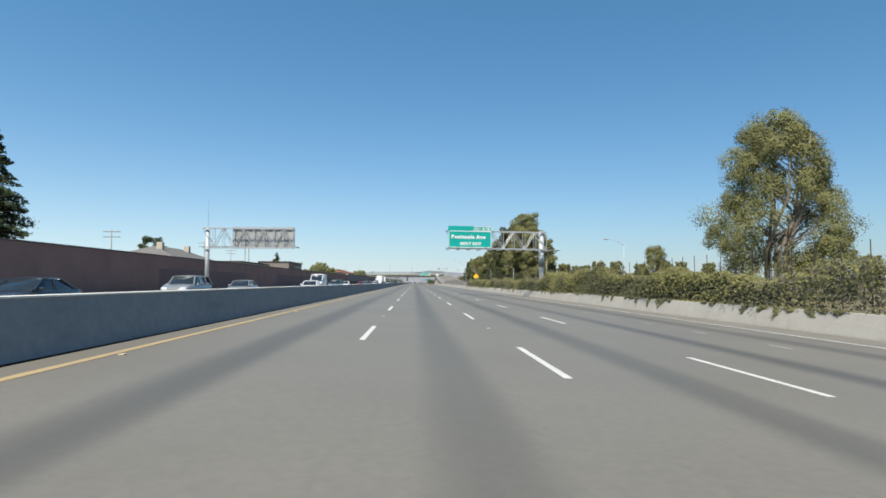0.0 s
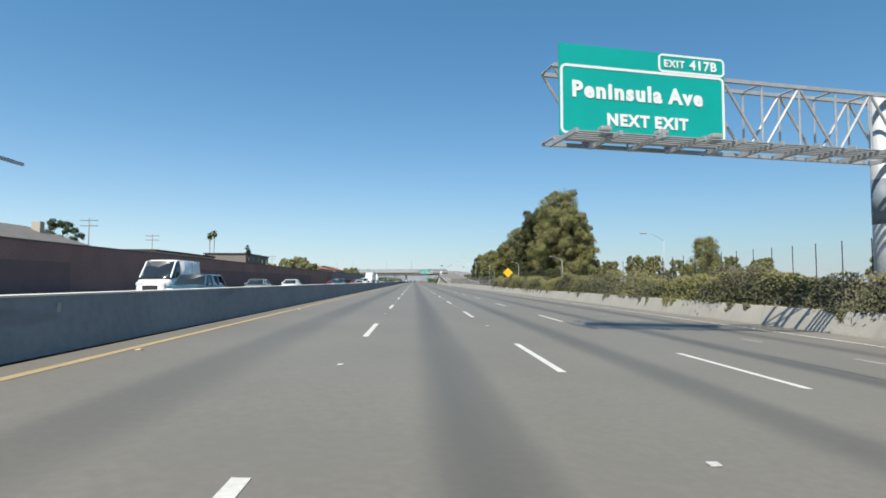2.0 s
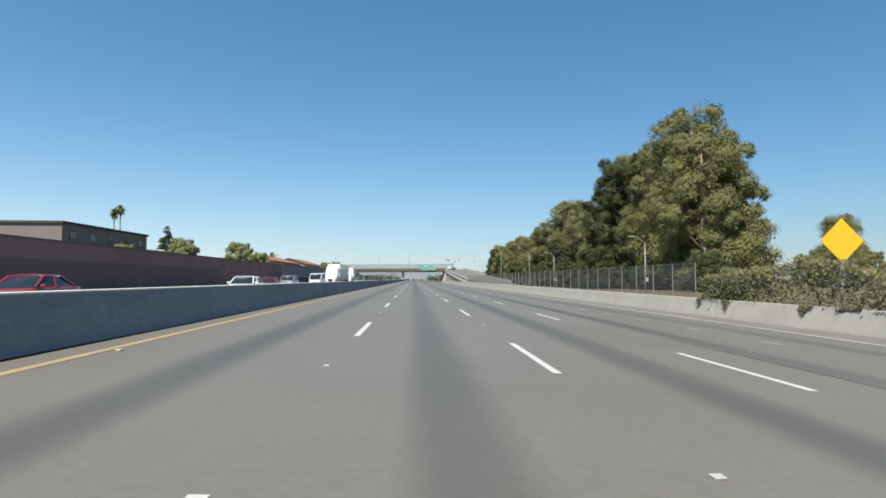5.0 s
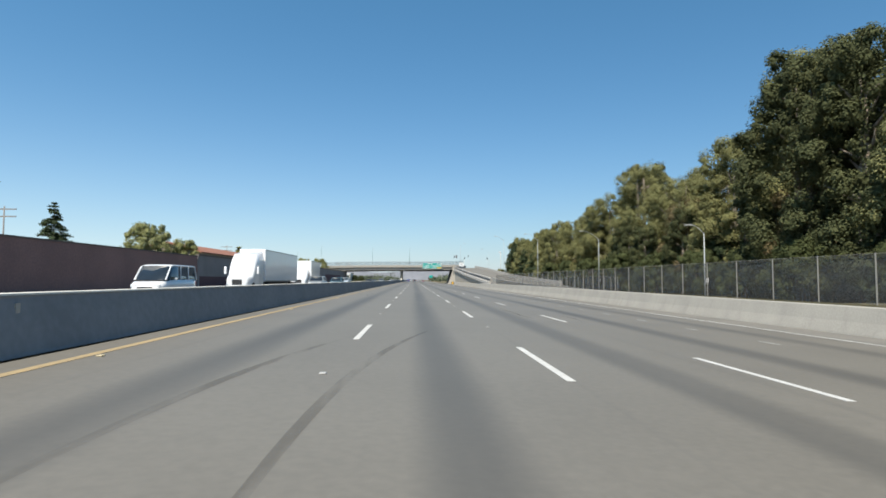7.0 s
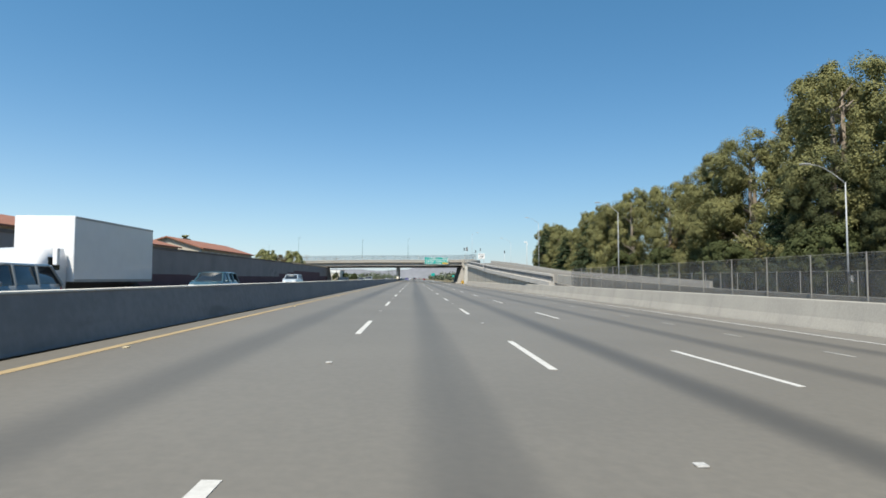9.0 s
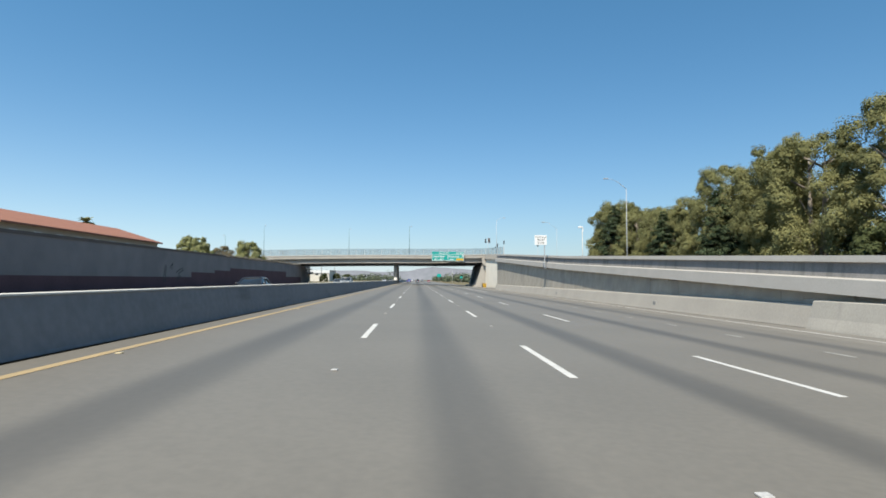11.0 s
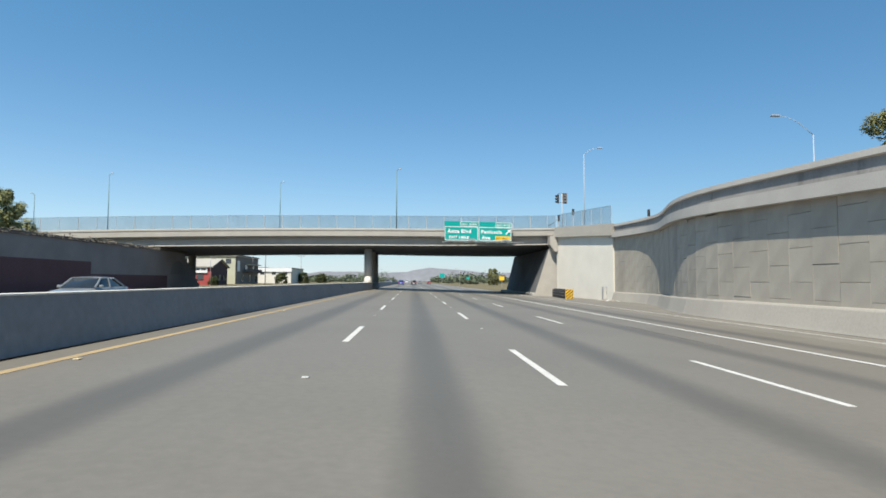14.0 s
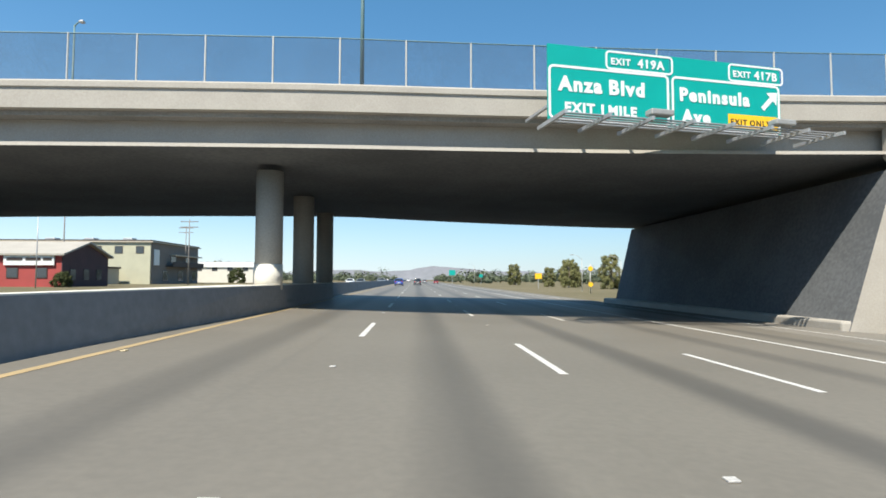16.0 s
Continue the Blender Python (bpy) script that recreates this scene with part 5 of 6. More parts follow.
for x, y, h, a in ((41.5, 440, 17.2, 30), (41, 415, 13.0, 100), (42, 399, 14.5, 200)):
    put_copy(dark, x, y, -1, (h + 1) / 16, a)
for x, y, s, a in ((62, 300, .95, 40), (58, 322, .85, 10), (52, 365, .75, 40), (48, 392, .62, 140), (56, 280, .78, 70)):
    put_copy(low, x, y, -1, s, a)
for k, x, y, s, a in ROW:
    put_copy(euc[k], x, y, -1, s, a)
for x, y, s, a in ((47, 290, .9, 60), (46, 330, .9, 10), (46, 380, .7, 200), (45, 270, .8, 80)):
    put_copy(dark, x, y, -1, s, a)
for x, y, s, a in ((48, 300, .85, 50), (47, 268, .9, 150), (47, 352, .8, 20), (43, 440, .6, 77)):
    put_copy(brn, x, y, -1, s, a)
for x, y, s, a in ((40, 262, 1.25, 40), (40.5, 285, 1.2, 90), (41, 318, 1.4, 10), (40.5, 335, 1.3, 170), (40.5, 352, 1.3, 220), (40, 368, 1.3, 300), (40, 222, 1.1, 70), (41, 251, 1.0, 200), (40.5, 273, 1.1, 130), (41, 300, 1.25, 20)):
    put_copy(bush, x, y, -.4, s, a)
darkeuc = make_tree("dark_eucalyptus", "tall dense dark green eucalyptus behind the fence", 71, 26, 7.5, .03, 60, 66, .28, M_LEAF4, topw=.15, trunks=2)
place(darkeuc, 44.5, 268, -1, 1.12, 0)
for x, y, s, a in ((44, 258, 1.02, 120), (51.5, 277, 1.04, 60), (50, 262, 1.2, 200), (45.5, 323, .62, 60), (44, 296, .55, 10), (44, 312, .5, 300)):
    put_copy(darkeuc, x, y, -1, s, a)
for k in range(12):
    put_copy(low, 84 + k * 9.5 + 3 * math.sin(k * 2.1), 352 + 9 * math.sin(k * 1.7), -1, .6 + .1 * math.sin(k * 2.9), k * 50)
# farther trees on the right before the row
for k, x, y, s, a in ((2, 172, 380, .6, 60), (0, 186, 400, .5, 100), (2, 160, 400, .62, 10), (3, 205, 390, .6, 50), (2, 150, 420, .6, 90), (3, 128, 420, .6, 200), (2, 116, 440, .65, 120), (0, 104, 450, .55, 30),
                      (2, 230, 330, .6, 0), (3, 215, 300, .6, 80), (2, 250, 300, .7, 40), (1, 190, 230, .5, 10), (2, 175, 190, .55, 70), (2, 150, 160, .5, 20), (3, 92, 120, .5, 90)):
    put_copy(low, x, y, -1, s * 1.1, a)
put_copy(euc[0], 140, 326, -1, .86, 60)
slim = make_tree("slim_tree", "narrow olive green tree beside the ramp", 51, 17, 3.8, .03, 50, 40, .28, M_LEAF, topw=.2)
place(slim, 44.5, 457, -1, .85, 0)

# ivy over the fence along the barrier
rng = np.random.default_rng(3)
n = 330000
yy = rng.uniform(-25, 178, n)
lump = np.sin(yy * .9) * .2 + np.sin(yy * .37 + 1) * .35 + np.sin(yy * .13) * .3 + np.sin(yy * 2.3) * .12
top = 1.95 + .35 * np.exp(-((yy - 54) / 20) ** 2) + lump * .8 - .15 * np.exp(-((yy - 112) / 28) ** 2)
band = np.sin(yy * 1.7) + np.sin(yy * .63 + 2) + .6 * np.sin(yy * 4.1)
hang = np.where(band + rng.normal(0, .35, n) > 1.3, rng.uniform(0, 1, n) ** 2 * .16, 0)
# separate vines that hang down the face of the barrier
vine_y = np.sort(rng.uniform(-20, 178, 110))
vine_len = rng.uniform(.1, .85, 110) ** 1.6
pick = rng.integers(0, 110, n)
is_vine = rng.uniform(0, 1, n) < .05
zz = .2 - hang + (top - .1) * rng.uniform(0, 1, n) ** .75
thick = (.55 + .2 * np.sin(yy * .5 + zz)) * np.sqrt(np.clip(1 - ((zz - .9) / 2.3) ** 2, .05, 1))
xx = 17.05 + thick * rng.normal(0, .45, n) - .15
xx = np.where(zz < .35, np.minimum(xx, 16.62) * .3 + (16.42 - (.35 - zz) * .14) * .7 - .03, xx)
# sparse stretches where only dry stems show
thin = np.clip(np.sin(yy * .21 + 4) + np.sin(yy * .083) + .5 * np.sin(zz * 2.1 + yy * .7), 0, 2)
thin = np.clip(thin * .8 + .35 * np.exp(-((yy - 118) / 26) ** 2) * (.4 + .6 * np.clip((zz - .5) / 1.2, 0, 1)), 0, 1.15)
gap = np.exp(-((yy - 105) / 18) ** 2) * np.clip(1 - np.abs(zz / top - .68) / .26, 0, 1) * np.clip(.8 + np.sin(yy * .8) * .5, 0, 1)
keep = rng.uniform(0, 1, n) > np.maximum(np.maximum(thin * .55, .96 * np.sqrt(gap)), .72 * np.exp(-((yy - 104) / 15) ** 4) * np.clip(zz / .5, .75, 1.12))
drop = rng.uniform(0, 1, n)
yy = np.where(is_vine, vine_y[pick] + rng.normal(0, 1, n) * (.16 - .1 * drop) + .12 * np.sin(drop * 4 + pick), yy)
zz = np.where(is_vine, .36 - vine_len[pick] * drop, zz)
xx = np.where(is_vine, 16.4 - (.36 - zz) * .34 - .03, xx)
keep |= is_vine
thin = np.where(is_vine, .4, thin)
pts = np.stack([xx, yy, zz], 1)[keep]
green = rng.uniform(0, 1, len(pts)) > .12 + .32 * thin[keep]
nrm = np.tile(np.array([-.5, -.5, .75]), (len(pts), 1))
hedge = thing("ivy_hedge", "yellow-green ivy hedge spilling over the concrete barrier", "hedge", kind="stuff")
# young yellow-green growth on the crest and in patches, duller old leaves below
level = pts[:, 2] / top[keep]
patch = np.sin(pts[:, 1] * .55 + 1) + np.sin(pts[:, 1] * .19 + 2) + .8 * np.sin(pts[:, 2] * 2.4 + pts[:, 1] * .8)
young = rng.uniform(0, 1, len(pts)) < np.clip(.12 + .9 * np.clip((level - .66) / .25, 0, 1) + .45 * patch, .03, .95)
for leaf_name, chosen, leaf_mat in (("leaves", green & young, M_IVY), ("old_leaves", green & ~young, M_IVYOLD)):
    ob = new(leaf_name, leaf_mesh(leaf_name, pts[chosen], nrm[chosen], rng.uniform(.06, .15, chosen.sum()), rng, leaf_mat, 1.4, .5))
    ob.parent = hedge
ob = new("dry_stems", leaf_mesh("dry_stems", pts[~green], nrm[~green], rng.uniform(.14, .4, (~green).sum()), rng, M_IVYDRY, .16, .8))
ob.parent = hedge
fence("ivy_fence", 17.25, -25, 156.5, 1.525, -.5, 3.6, M_MESH, "wire fence overgrown with ivy", "thin grey wire mesh", M_DARKTRIM, rail=False)

# scrub behind the thin stretch of the ivy
scrub = make_tree("shrub", "grey-green scrub shrub behind the ivy fence", 61, 2.7, 2.3, .02, 34, 40, .13, M_SCRUB, topw=.3)
place(scrub, 19.6, 100, -.8, 1.0, 0)
srng = random.Random(8)
for k in range(26):
    put_copy(scrub, 19.6 + srng.uniform(0, 1) * (3 + (k % 3) * 4.5), 92 + k * 2.5 + srng.uniform(-1, 1), -.8, srng.uniform(.75, 1.1), srng.uniform(0, 360))

# ---- left side: trees, palms, poles, houses ----
con = make_conifer("conifer_tree", "dark green conifer with layered drooping branches", 41, 14, 4.0, M_LEAF3)
place(con, -41.3, 57, .4, 1.15, 0)
for x, y, s, a in ((-62, 142, .85, 0), (-80, 336, 1.3, 40), (-70, 190, .6, 20)):
    put_copy(con, x, y, .4, s, a)
for x, y, s, a in ((-51.5, 319, 1.5, 40), (-47, 325, 1.15, 100), (-52, 205, .8, 0), (-58, 178, .9, 70), (-44, 236, .8, 10), (-46, 300, .75, 200), (-44, 437, 1.2, 20), (-43, 470, 1.34, 80), (-46, 449, .95, 60), (-47, 479, 1.0, 10),
                   (-60, 222, .8, 150), (-48, 160, .7, 10), (-80, 600, 1.0, 0), (-52, 520, .8, 50)):
    put_copy(grn, x, y, .4, s, a)


def palm(x, y, z, h, label):
    e = thing("palm_tree", label, "palm", "palms behind the wall", at=(x, y, z))
    bm = bmesh.new()
    pipe(bm, [(0, 0, -.3), (.2, 0, h * .4), (.1, .1, h * .8), (0, 0, h)], [.35, .26, .22, .2], n=8)
    part("trunk", bm, M_BARK, e)
    bm = bmesh.new()
    r = random.Random(int(x))
    for k in range(46):
        a, el = r.uniform(0, 6.28), r.uniform(-1.2, 1.2)
        ln = r.uniform(1.8, 2.6)
        pr = None
        for j in range(5):
            f = j / 4
            c = Vector((math.cos(a) * math.cos(el) * ln * f, math.sin(a) * math.cos(el) * ln * f, h + math.sin(el) * ln * f - .7 * f * f))
            w = .45 * math.sin(math.pi * min(.95, .15 + f * .8))
            s = Vector((-math.sin(a), math.cos(a), 0)) * w
            cur = (bm.verts.new(c - s), bm.verts.new(c + s))
            if pr:
                bm.faces.new((pr[0], pr[1], cur[1], cur[0]))
            pr = cur
    part("fronds", bm, M_LEAF, e)


palm(-97.6, 341, .4, 24.5, "tall fan palm with bare trunk behind the wall")
palm(-99.8, 341.5, .4, 23.2, "tall fan palm with bare trunk behind the wall")
palm(-75, 455, .4, 14, "short fan palm behind the wall")


def utility_pole(x, y, h):
    e = thing("utility_pole", "brown wooden utility pole with crossarms", "utility pole", "poles behind the wall", at=(x, y, .4))
    bm = bmesh.new()
    tube(bm, (0, 0, -.3), (0, 0, h), .13, .08, n=8)
    part("pole", bm, M_WOOD, e)
    for k in range(2):
        part("crossarm", boxes((-1.6, -.07, h - .5 - k, 1.6, .07, h - .35 - k)), M_WOOD, e)


for x, y, h in ((-60, 166, 12.5), (-62, 196, 12), (-58, 112, 11), (-56, 286, 11), (-52, 367, 10.5), (-60, 425, 11), (-55, 560, 13), (-52, 600, 13), (-48, 660, 13)):
    utility_pole(x, y, h)


def gable_house(x0, y0, x1, y1, eave, ridge, wall_m, roof_m, label, along='y', z=.3, windows=0):
    e = thing("house", label, "house", "buildings behind the wall")
    part("wall", boxes((x0, y0, z - .5, x1, y1, eave)), wall_m, e)
    bm = bmesh.new()
    o = .6
    if along == 'y':
        xm = (x0 + x1) / 2
        pr = [(x0 - o, eave - .12), (xm, ridge), (x1 + o, eave - .12), (x1 + o, eave + .12), (xm, ridge + .25), (x0 - o, eave + .12)]
        extrude_y(bm, pr, [y0 - o, y1 + o])
        part("roof", tidy(bm), roof_m, e)
        for yy in (y0 + .02, y1 - .02):
            bm = bmesh.new()
            bm.faces.new([bm.verts.new(v) for v in ((x0, yy, eave), (x1, yy, eave), (xm, yy, ridge))])
            part("gable", bm, wall_m, e)
    else:
        ym = (y0 + y1) / 2
        pr = [(y0 - o, eave - .12), (ym, ridge), (y1 + o, eave - .12), (y1 + o, eave + .12), (ym, ridge + .25), (y0 - o, eave + .12)]
        rings = [[bm.verts.new((x, a, b)) for a, b in pr] for x in (x0 - o, x1 + o)]
        for k in range(6):
            bm.faces.new((rings[0][k], rings[0][(k + 1) % 6], rings[1][(k + 1) % 6], rings[1][k]))
        bm.faces.new(rings[0]), bm.faces.new(rings[1])
        part("roof", tidy(bm), roof_m, e)
        for xx in (x0 + .02, x1 - .02):
            bm = bmesh.new()
            bm.faces.new([bm.verts.new(v) for v in ((xx, y0, eave), (xx, y1, eave), (xx, ym, ridge))])
            part("gable", bm, wall_m, e)
    for k in range(windows):
        yy = y0 + (y1 - y0) * (k + .5) / windows
        w = part("window", boxes((x1, yy - .7, eave - 1.9, x1 + .06, yy + .7, eave - .6)), M_SIGNWHITE, e, "white window surround")
        part("pane", boxes((x1 + .06, yy - .58, eave - 1.78, x1 + .07, yy + .58, eave - .72)), M_PANE, w)
    return e


def hip_house(x0, y0, x1, y1, eave, ridge, label):
    """House with a hipped shingle roof and two chimneys."""
    e = thing("house", label, "house", "buildings behind the wall")
    part("wall", boxes((x0, y0, -.2, x1, y1, eave)), M_STUCCO, e)
    bm = bmesh.new()
    o = .6
    xm, k = (x0 + x1) / 2, (x1 - x0) / 2
    lo = [bm.verts.new(v) for v in ((x0 - o, y0 - o, eave), (x1 + o, y0 - o, eave), (x1 + o, y1 + o, eave), (x0 - o, y1 + o, eave))]
    p, q = bm.verts.new((xm, y0 + k, ridge)), bm.verts.new((xm, y1 - k, ridge))
    for f in ((lo[0], lo[1], p), (lo[1], lo[2], q, p), (lo[2], lo[3], q), (lo[3], lo[0], p, q), (lo[3], lo[2], lo[1], lo[0])):
        bm.faces.new(f)
    part("roof", tidy(bm), M_SHINGLE, e, "pale grey shingle roof")
    part("fascia", boxes((x0 - o, y0 - o, eave - .2, x1 + o, y1 + o, eave - .01)), M_SIGNWHITE, e)
    for cy in (y0 + k * .7, y1 - k * 1.1):
        part("chimney", boxes((xm + 1.2, cy, eave, xm + 2.5, cy + 1.1, ridge + .7), bevel=.04), M_STUCCO, e)


hip_house(-67, 128, -53, 156, 6.7, 9.8, "low house with hipped grey shingle roof and chimneys")
pine = make_tree("flat_topped_pine", "flat-topped dark pine with open layered branches", 61, 19, 6.5, .5, 16, 60, .34, M_LEAF3, topw=.25)
place(pine, -104, 232, .4, 1.0, 0)
gable_house(-58, 325, -44, 372, 7.0, 9.0, M_STUCCO, M_TILE, "long apartment block with red tile roof", windows=14)
gable_house(-58, 384, -44, 421, 7.5, 9.8, M_STUCCO, M_TILE, "apartment block with red tile roof", windows=9)
gable_house(-64, 262, -52, 285, 6.0, 7.6, M_STUCCO, M_TILE, "house with red tile roof behind trees")


def flat_block(x0, y0, x1, y1, h, m, label, nwin=0, face='x'):
    e = thing("building", label, "building", "buildings behind the wall")
    part("wall", boxes((x0, y0, -.2, x1, y1, h)), m, e)
    part("roof", boxes((x0 - .25, y0 - .25, h, x1 + .25, y1 + .25, h + .35)), M_DARKTRIM, e, "dark roof edge")
    for k in range(nwin):
        if face == 'x':
            yy = y0 + (y1 - y0) * (k + .5) / nwin
            w = part("window", boxes((x1, yy - .8, h - 2.2, x1 + .05, yy + .8, h - .9)), M_DARKTRIM, e)
            part("pane", boxes((x1 + .05, yy - .7, h - 2.1, x1 + .06, yy + .7, h - 1.0)), M_PANE, w)
        else:
            xx = x0 + (x1 - x0) * (k + .5) / nwin
            w = part("window", boxes((xx - .8, y0 - .05, h - 2.4, xx + .8, y0, h - .9)), M_DARKTRIM, e)
            part("pane", boxes((xx - .7, y0 - .06, h - 2.3, xx + .7, y0 - .05, h - 1.0)), M_PANE, w)
    return e


flat_block(-62, 230, -50, 256, 9.3, M_DARKSTUCCO, "flat-roofed grey-brown apartment block behind the wall", 5)
flat_block(-66, 180, -54, 215, 7.6, M_STUCCO, "long flat-roofed beige building behind the wall", 6)
put_copy(brn, -45, 456, .4, .44, 30)
# dry creeper along the top of the wall near the overpass
rng = np.random.default_rng(21)
n = 3000
yy = rng.uniform(425, 499, n)
zz = 5.45 + .05 * (yy - 425) / 70 + np.abs(rng.normal(0, .22, n)) * (.5 + .5 * np.sin(yy * .8) ** 2)
pts = np.stack([-34.1 + rng.normal(0, .2, n), yy, zz], 1)
creeper = new("wall_creeper", leaf_mesh("wall_creeper", pts, np.tile(np.array([.3, -.3, .6]), (n, 1)), rng.uniform(.15, .35, n), rng, M_IVYDRY, .8))
tagged(creeper, "dry brown creeper along the top of the wall", "creeper", kind="stuff")


# beyond the overpass
shop = gable_house(-76, 545.3, -46.4, 556.5, 4.6, 6.4, M_REDWALL, M_PALEROOF, "red-painted shop building with pale roof and dark gabled front", along='x')
bm = bmesh.new()
a, b = [[bm.verts.new((x, y, z)) for y, z in ((545.3, -.2), (556.5, -.2), (556.5, 4.5), (550.9, 6.25), (545.3, 4.5))] for x in (-46.4, -46.3)]
bm.faces.new(a), bm.faces.new(b)
for k in range(5):
    bm.faces.new((a[k], a[(k + 1) % 5], b[(k + 1) % 5], b[k]))
part("gable_front", tidy(bm), M_GABLE, shop, "red front with shade put into its dark maroon colour")
# black slab on the wall; the doorway's inner shade is in its colour
part("garage_opening", boxes((-60.4, 545.16, .3, -57.8, 545.24, 2.9)), M_BLACK, shop, "garage doorway with its unlit inside put into black colour")
e = thing("pole_sign", "weathered grey-brown sign board on a dark post", "sign", at=(-59.0, 541.5, .3))
part("post", boxes((-.1, -.1, 0, .1, .1, 4.2)), M_TRIM, e)
part("board", boxes((-1.1, -.12, 4.0, 1.1, .12, 5.0), bevel=.02), M_COPING, e)
for x in (-52.6, -48.9, -57.5, -62.0):
    w = part("window", boxes((x - .75, 545.22, 1.5, x + .75, 545.3, 2.9)), M_DARKTRIM, shop, "dark window surround")
    part("pane", boxes((x - .62, 545.2, 1.62, x + .62, 545.22, 2.78)), M_PANE, w)
for y in (547.6, 550.8, 554.0):
    w = part("window", boxes((-46.3, y - .7, 1.2, -46.24, y + .7, 2.8)), M_DARKTRIM, shop, "dark window surround")
    part("pane", boxes((-46.24, y - .58, 1.32, -46.22, y + .58, 2.68)), M_PANE, w)
sg = thing("shop_sign", "long white shop sign board with unreadable grey lettering", "sign")
part("board", boxes((-53.6, 545.0, 3.2, -47.2, 545.2, 4.75)), M_SIGNWHITE, sg)
for bx0, bx1 in ((-53.2, -51.2), (-50.8, -48.9), (-48.6, -47.5)):
    part("lettering_bar", boxes((bx0, 544.97, 3.8, bx1, 545.0, 4.2)), M_DARKTRIM, sg)
olive = flat_block(-82, 585, -53, 610, 8.9, M_OLIVE, "pale olive two-storey building with dark shop front", 7, 'y')
# darker slab on the side away from the sun; shade put into its colour
part("shop_front", boxes((-53, 585.3, 0, -52.85, 609.7, 8.7)), M_DARKSTUCCO, olive, "shop front with shade put into its brown colour")
for k in range(6):
    part("front_window", boxes((-52.85, 586.6 + k * 3.9, 1.0 if k % 2 else 5.0, -52.8, 588.9 + k * 3.9, 3.2 if k % 2 else 6.6)), M_PANE, olive)
part("balcony", boxes((-52.85, 592, 4.0, -51.4, 609.5, 4.2), (-51.5, 592, 4.2, -51.4, 609.5, 5.1), bevel=.02), M_DARKTRIM, olive, "dark balcony with solid rail")
part("cornice", boxes((-82.4, 584.6, 8.75, -52.4, 610.4, 8.98)), M_STUCCO, olive, "cream cornice")
part("awning", boxes((-52.85, 594, 6.4, -51.6, 609, 6.7)), M_STUCCO, olive, "beige awning")
part("hanging_sign", boxes((-52.8, 586, 4.2, -52.6, 588.2, 7.4)), M_SIGNWHITE, olive, "upright white sign with no lettering")
for k in range(3):
    part("roof_unit", boxes((-78 + k * 8, 592, 9.2, -76 + k * 8, 594, 10.1), bevel=.05), M_STEEL, olive)
flat_block(-80, 571, -58, 583, 3.4, M_STUCCO, "low beige annex between two shops", 4, 'y')
flat_block(-92, 612, -66, 628, 10.0, M_STUCCO, "cream flat-roofed hall behind the shops", 5, 'y')
white_shop = flat_block(-66, 640, -48, 665, 6.2, M_WING, "low white commercial building", 4, 'y')
part("fascia", boxes((-66.3, 639.6, 4.9, -47.7, 640, 6.5)), M_SIGNWHITE, white_shop, "plain white fascia board")
for x, y, s, a in ((-57.5, 541, .45, 20), (-45.2, 543.5, .4, 100), (-66, 542, .75, 60), (-70, 540, .8, 10), (-49, 628, .8, 40), (-46, 655, .9, 0), (-44, 690, .9, 80)):
    put_copy(bush, x, y, .3, s, a)
flat_block(-95, 690, -70, 715, 7.5, M_STUCCO, "pale two-storey commercial building behind shops", 5, 'y')
utility_pole(-41.6, 575, 12.0)
e = thing("flag_pole", "thin grey pole in front of the shop", "pole", at=(-43, 535, .2))
bm = bmesh.new()
tube(bm, (0, 0, -.2), (0, 0, 9.2), .07, .04, n=8)
part("pole", bm, M_STEEL, e)


# ---- far distance ----
bm = bmesh.new()
r = random.Random(9)
prev = None
for i in range(121):
    x = -2600 + i * 45
    h = 18 + 34 * math.exp(-((x - 150) / 260) ** 2) + 26 * math.exp(-((x + 420) / 240) ** 2) + 20 * math.exp(-((x - 900) / 500) ** 2) + 14 * noise.noise((x * .006, 0, 3)) + 5 * noise.noise((x * .03, 2, 3))
    cur = [bm.verts.new((x, 3600, -2)), bm.verts.new((x, 3700, max(6, h) * 1.35)), bm.verts.new((x, 4000, -2))]
    if prev:
        bm.faces.new((prev[0], cur[0], cur[1], prev[1]))
        bm.faces.new((prev[1], cur[1], cur[2], prev[2]))
    prev = cur
tagged(link("backdrop_hills", tidy(bm), M_HILL, smooth=True), "low hills on the horizon with haze put into their colour", "hills", kind="structure")
rng = np.random.default_rng(8)
c, nn = [], []
for k in range(420):
    x = rng.uniform(-240, 300)
    y = 800 + rng.uniform(0, 800)
    if -30 < x < 24 + (y - 800) * .01:
        x = 30 + rng.uniform(0, 150) if rng.uniform() < .6 else -40 - rng.uniform(0, 120)
    hh = rng.uniform(5, 11) * (1.4 if rng.uniform() < .12 else 1)
    p = rng.normal(0, 1, (110, 3))
    p /= np.linalg.norm(p, axis=1)[:, None]
    nn.append(p + np.array([0, 0, .4]))
    c.append(p * np.array([hh * .55, hh * .5, hh * .5]) * rng.uniform(.6, 1.05, (110, 1)) + np.array([x, y, hh * .48 - 1]))
pts, nn = np.concatenate(c), np.concatenate(nn)
far = new("far_trees", leaf_mesh("far_trees", pts, nn, rng.uniform(.9, 1.9, len(pts)), rng, M_FAR, 1.6))
tagged(far, "distant belt of dull green trees", "trees", kind="stuff")
for x, y, s, a in ((58, 585, .42, 33), (50, 612, .38, 210), (84, 640, .5, 130), (60, 690, .45, 280), (44, 720, .4, 170), (95, 600, .5, 75), (47, 640, .34, 0), (52, 652, .3, 90), (44, 655, .28, 40), (70, 600, .36, 10), (78, 612, .32, 200), (66, 640, .36, 20)):
    put_copy(low, x, y, -1, s, a)
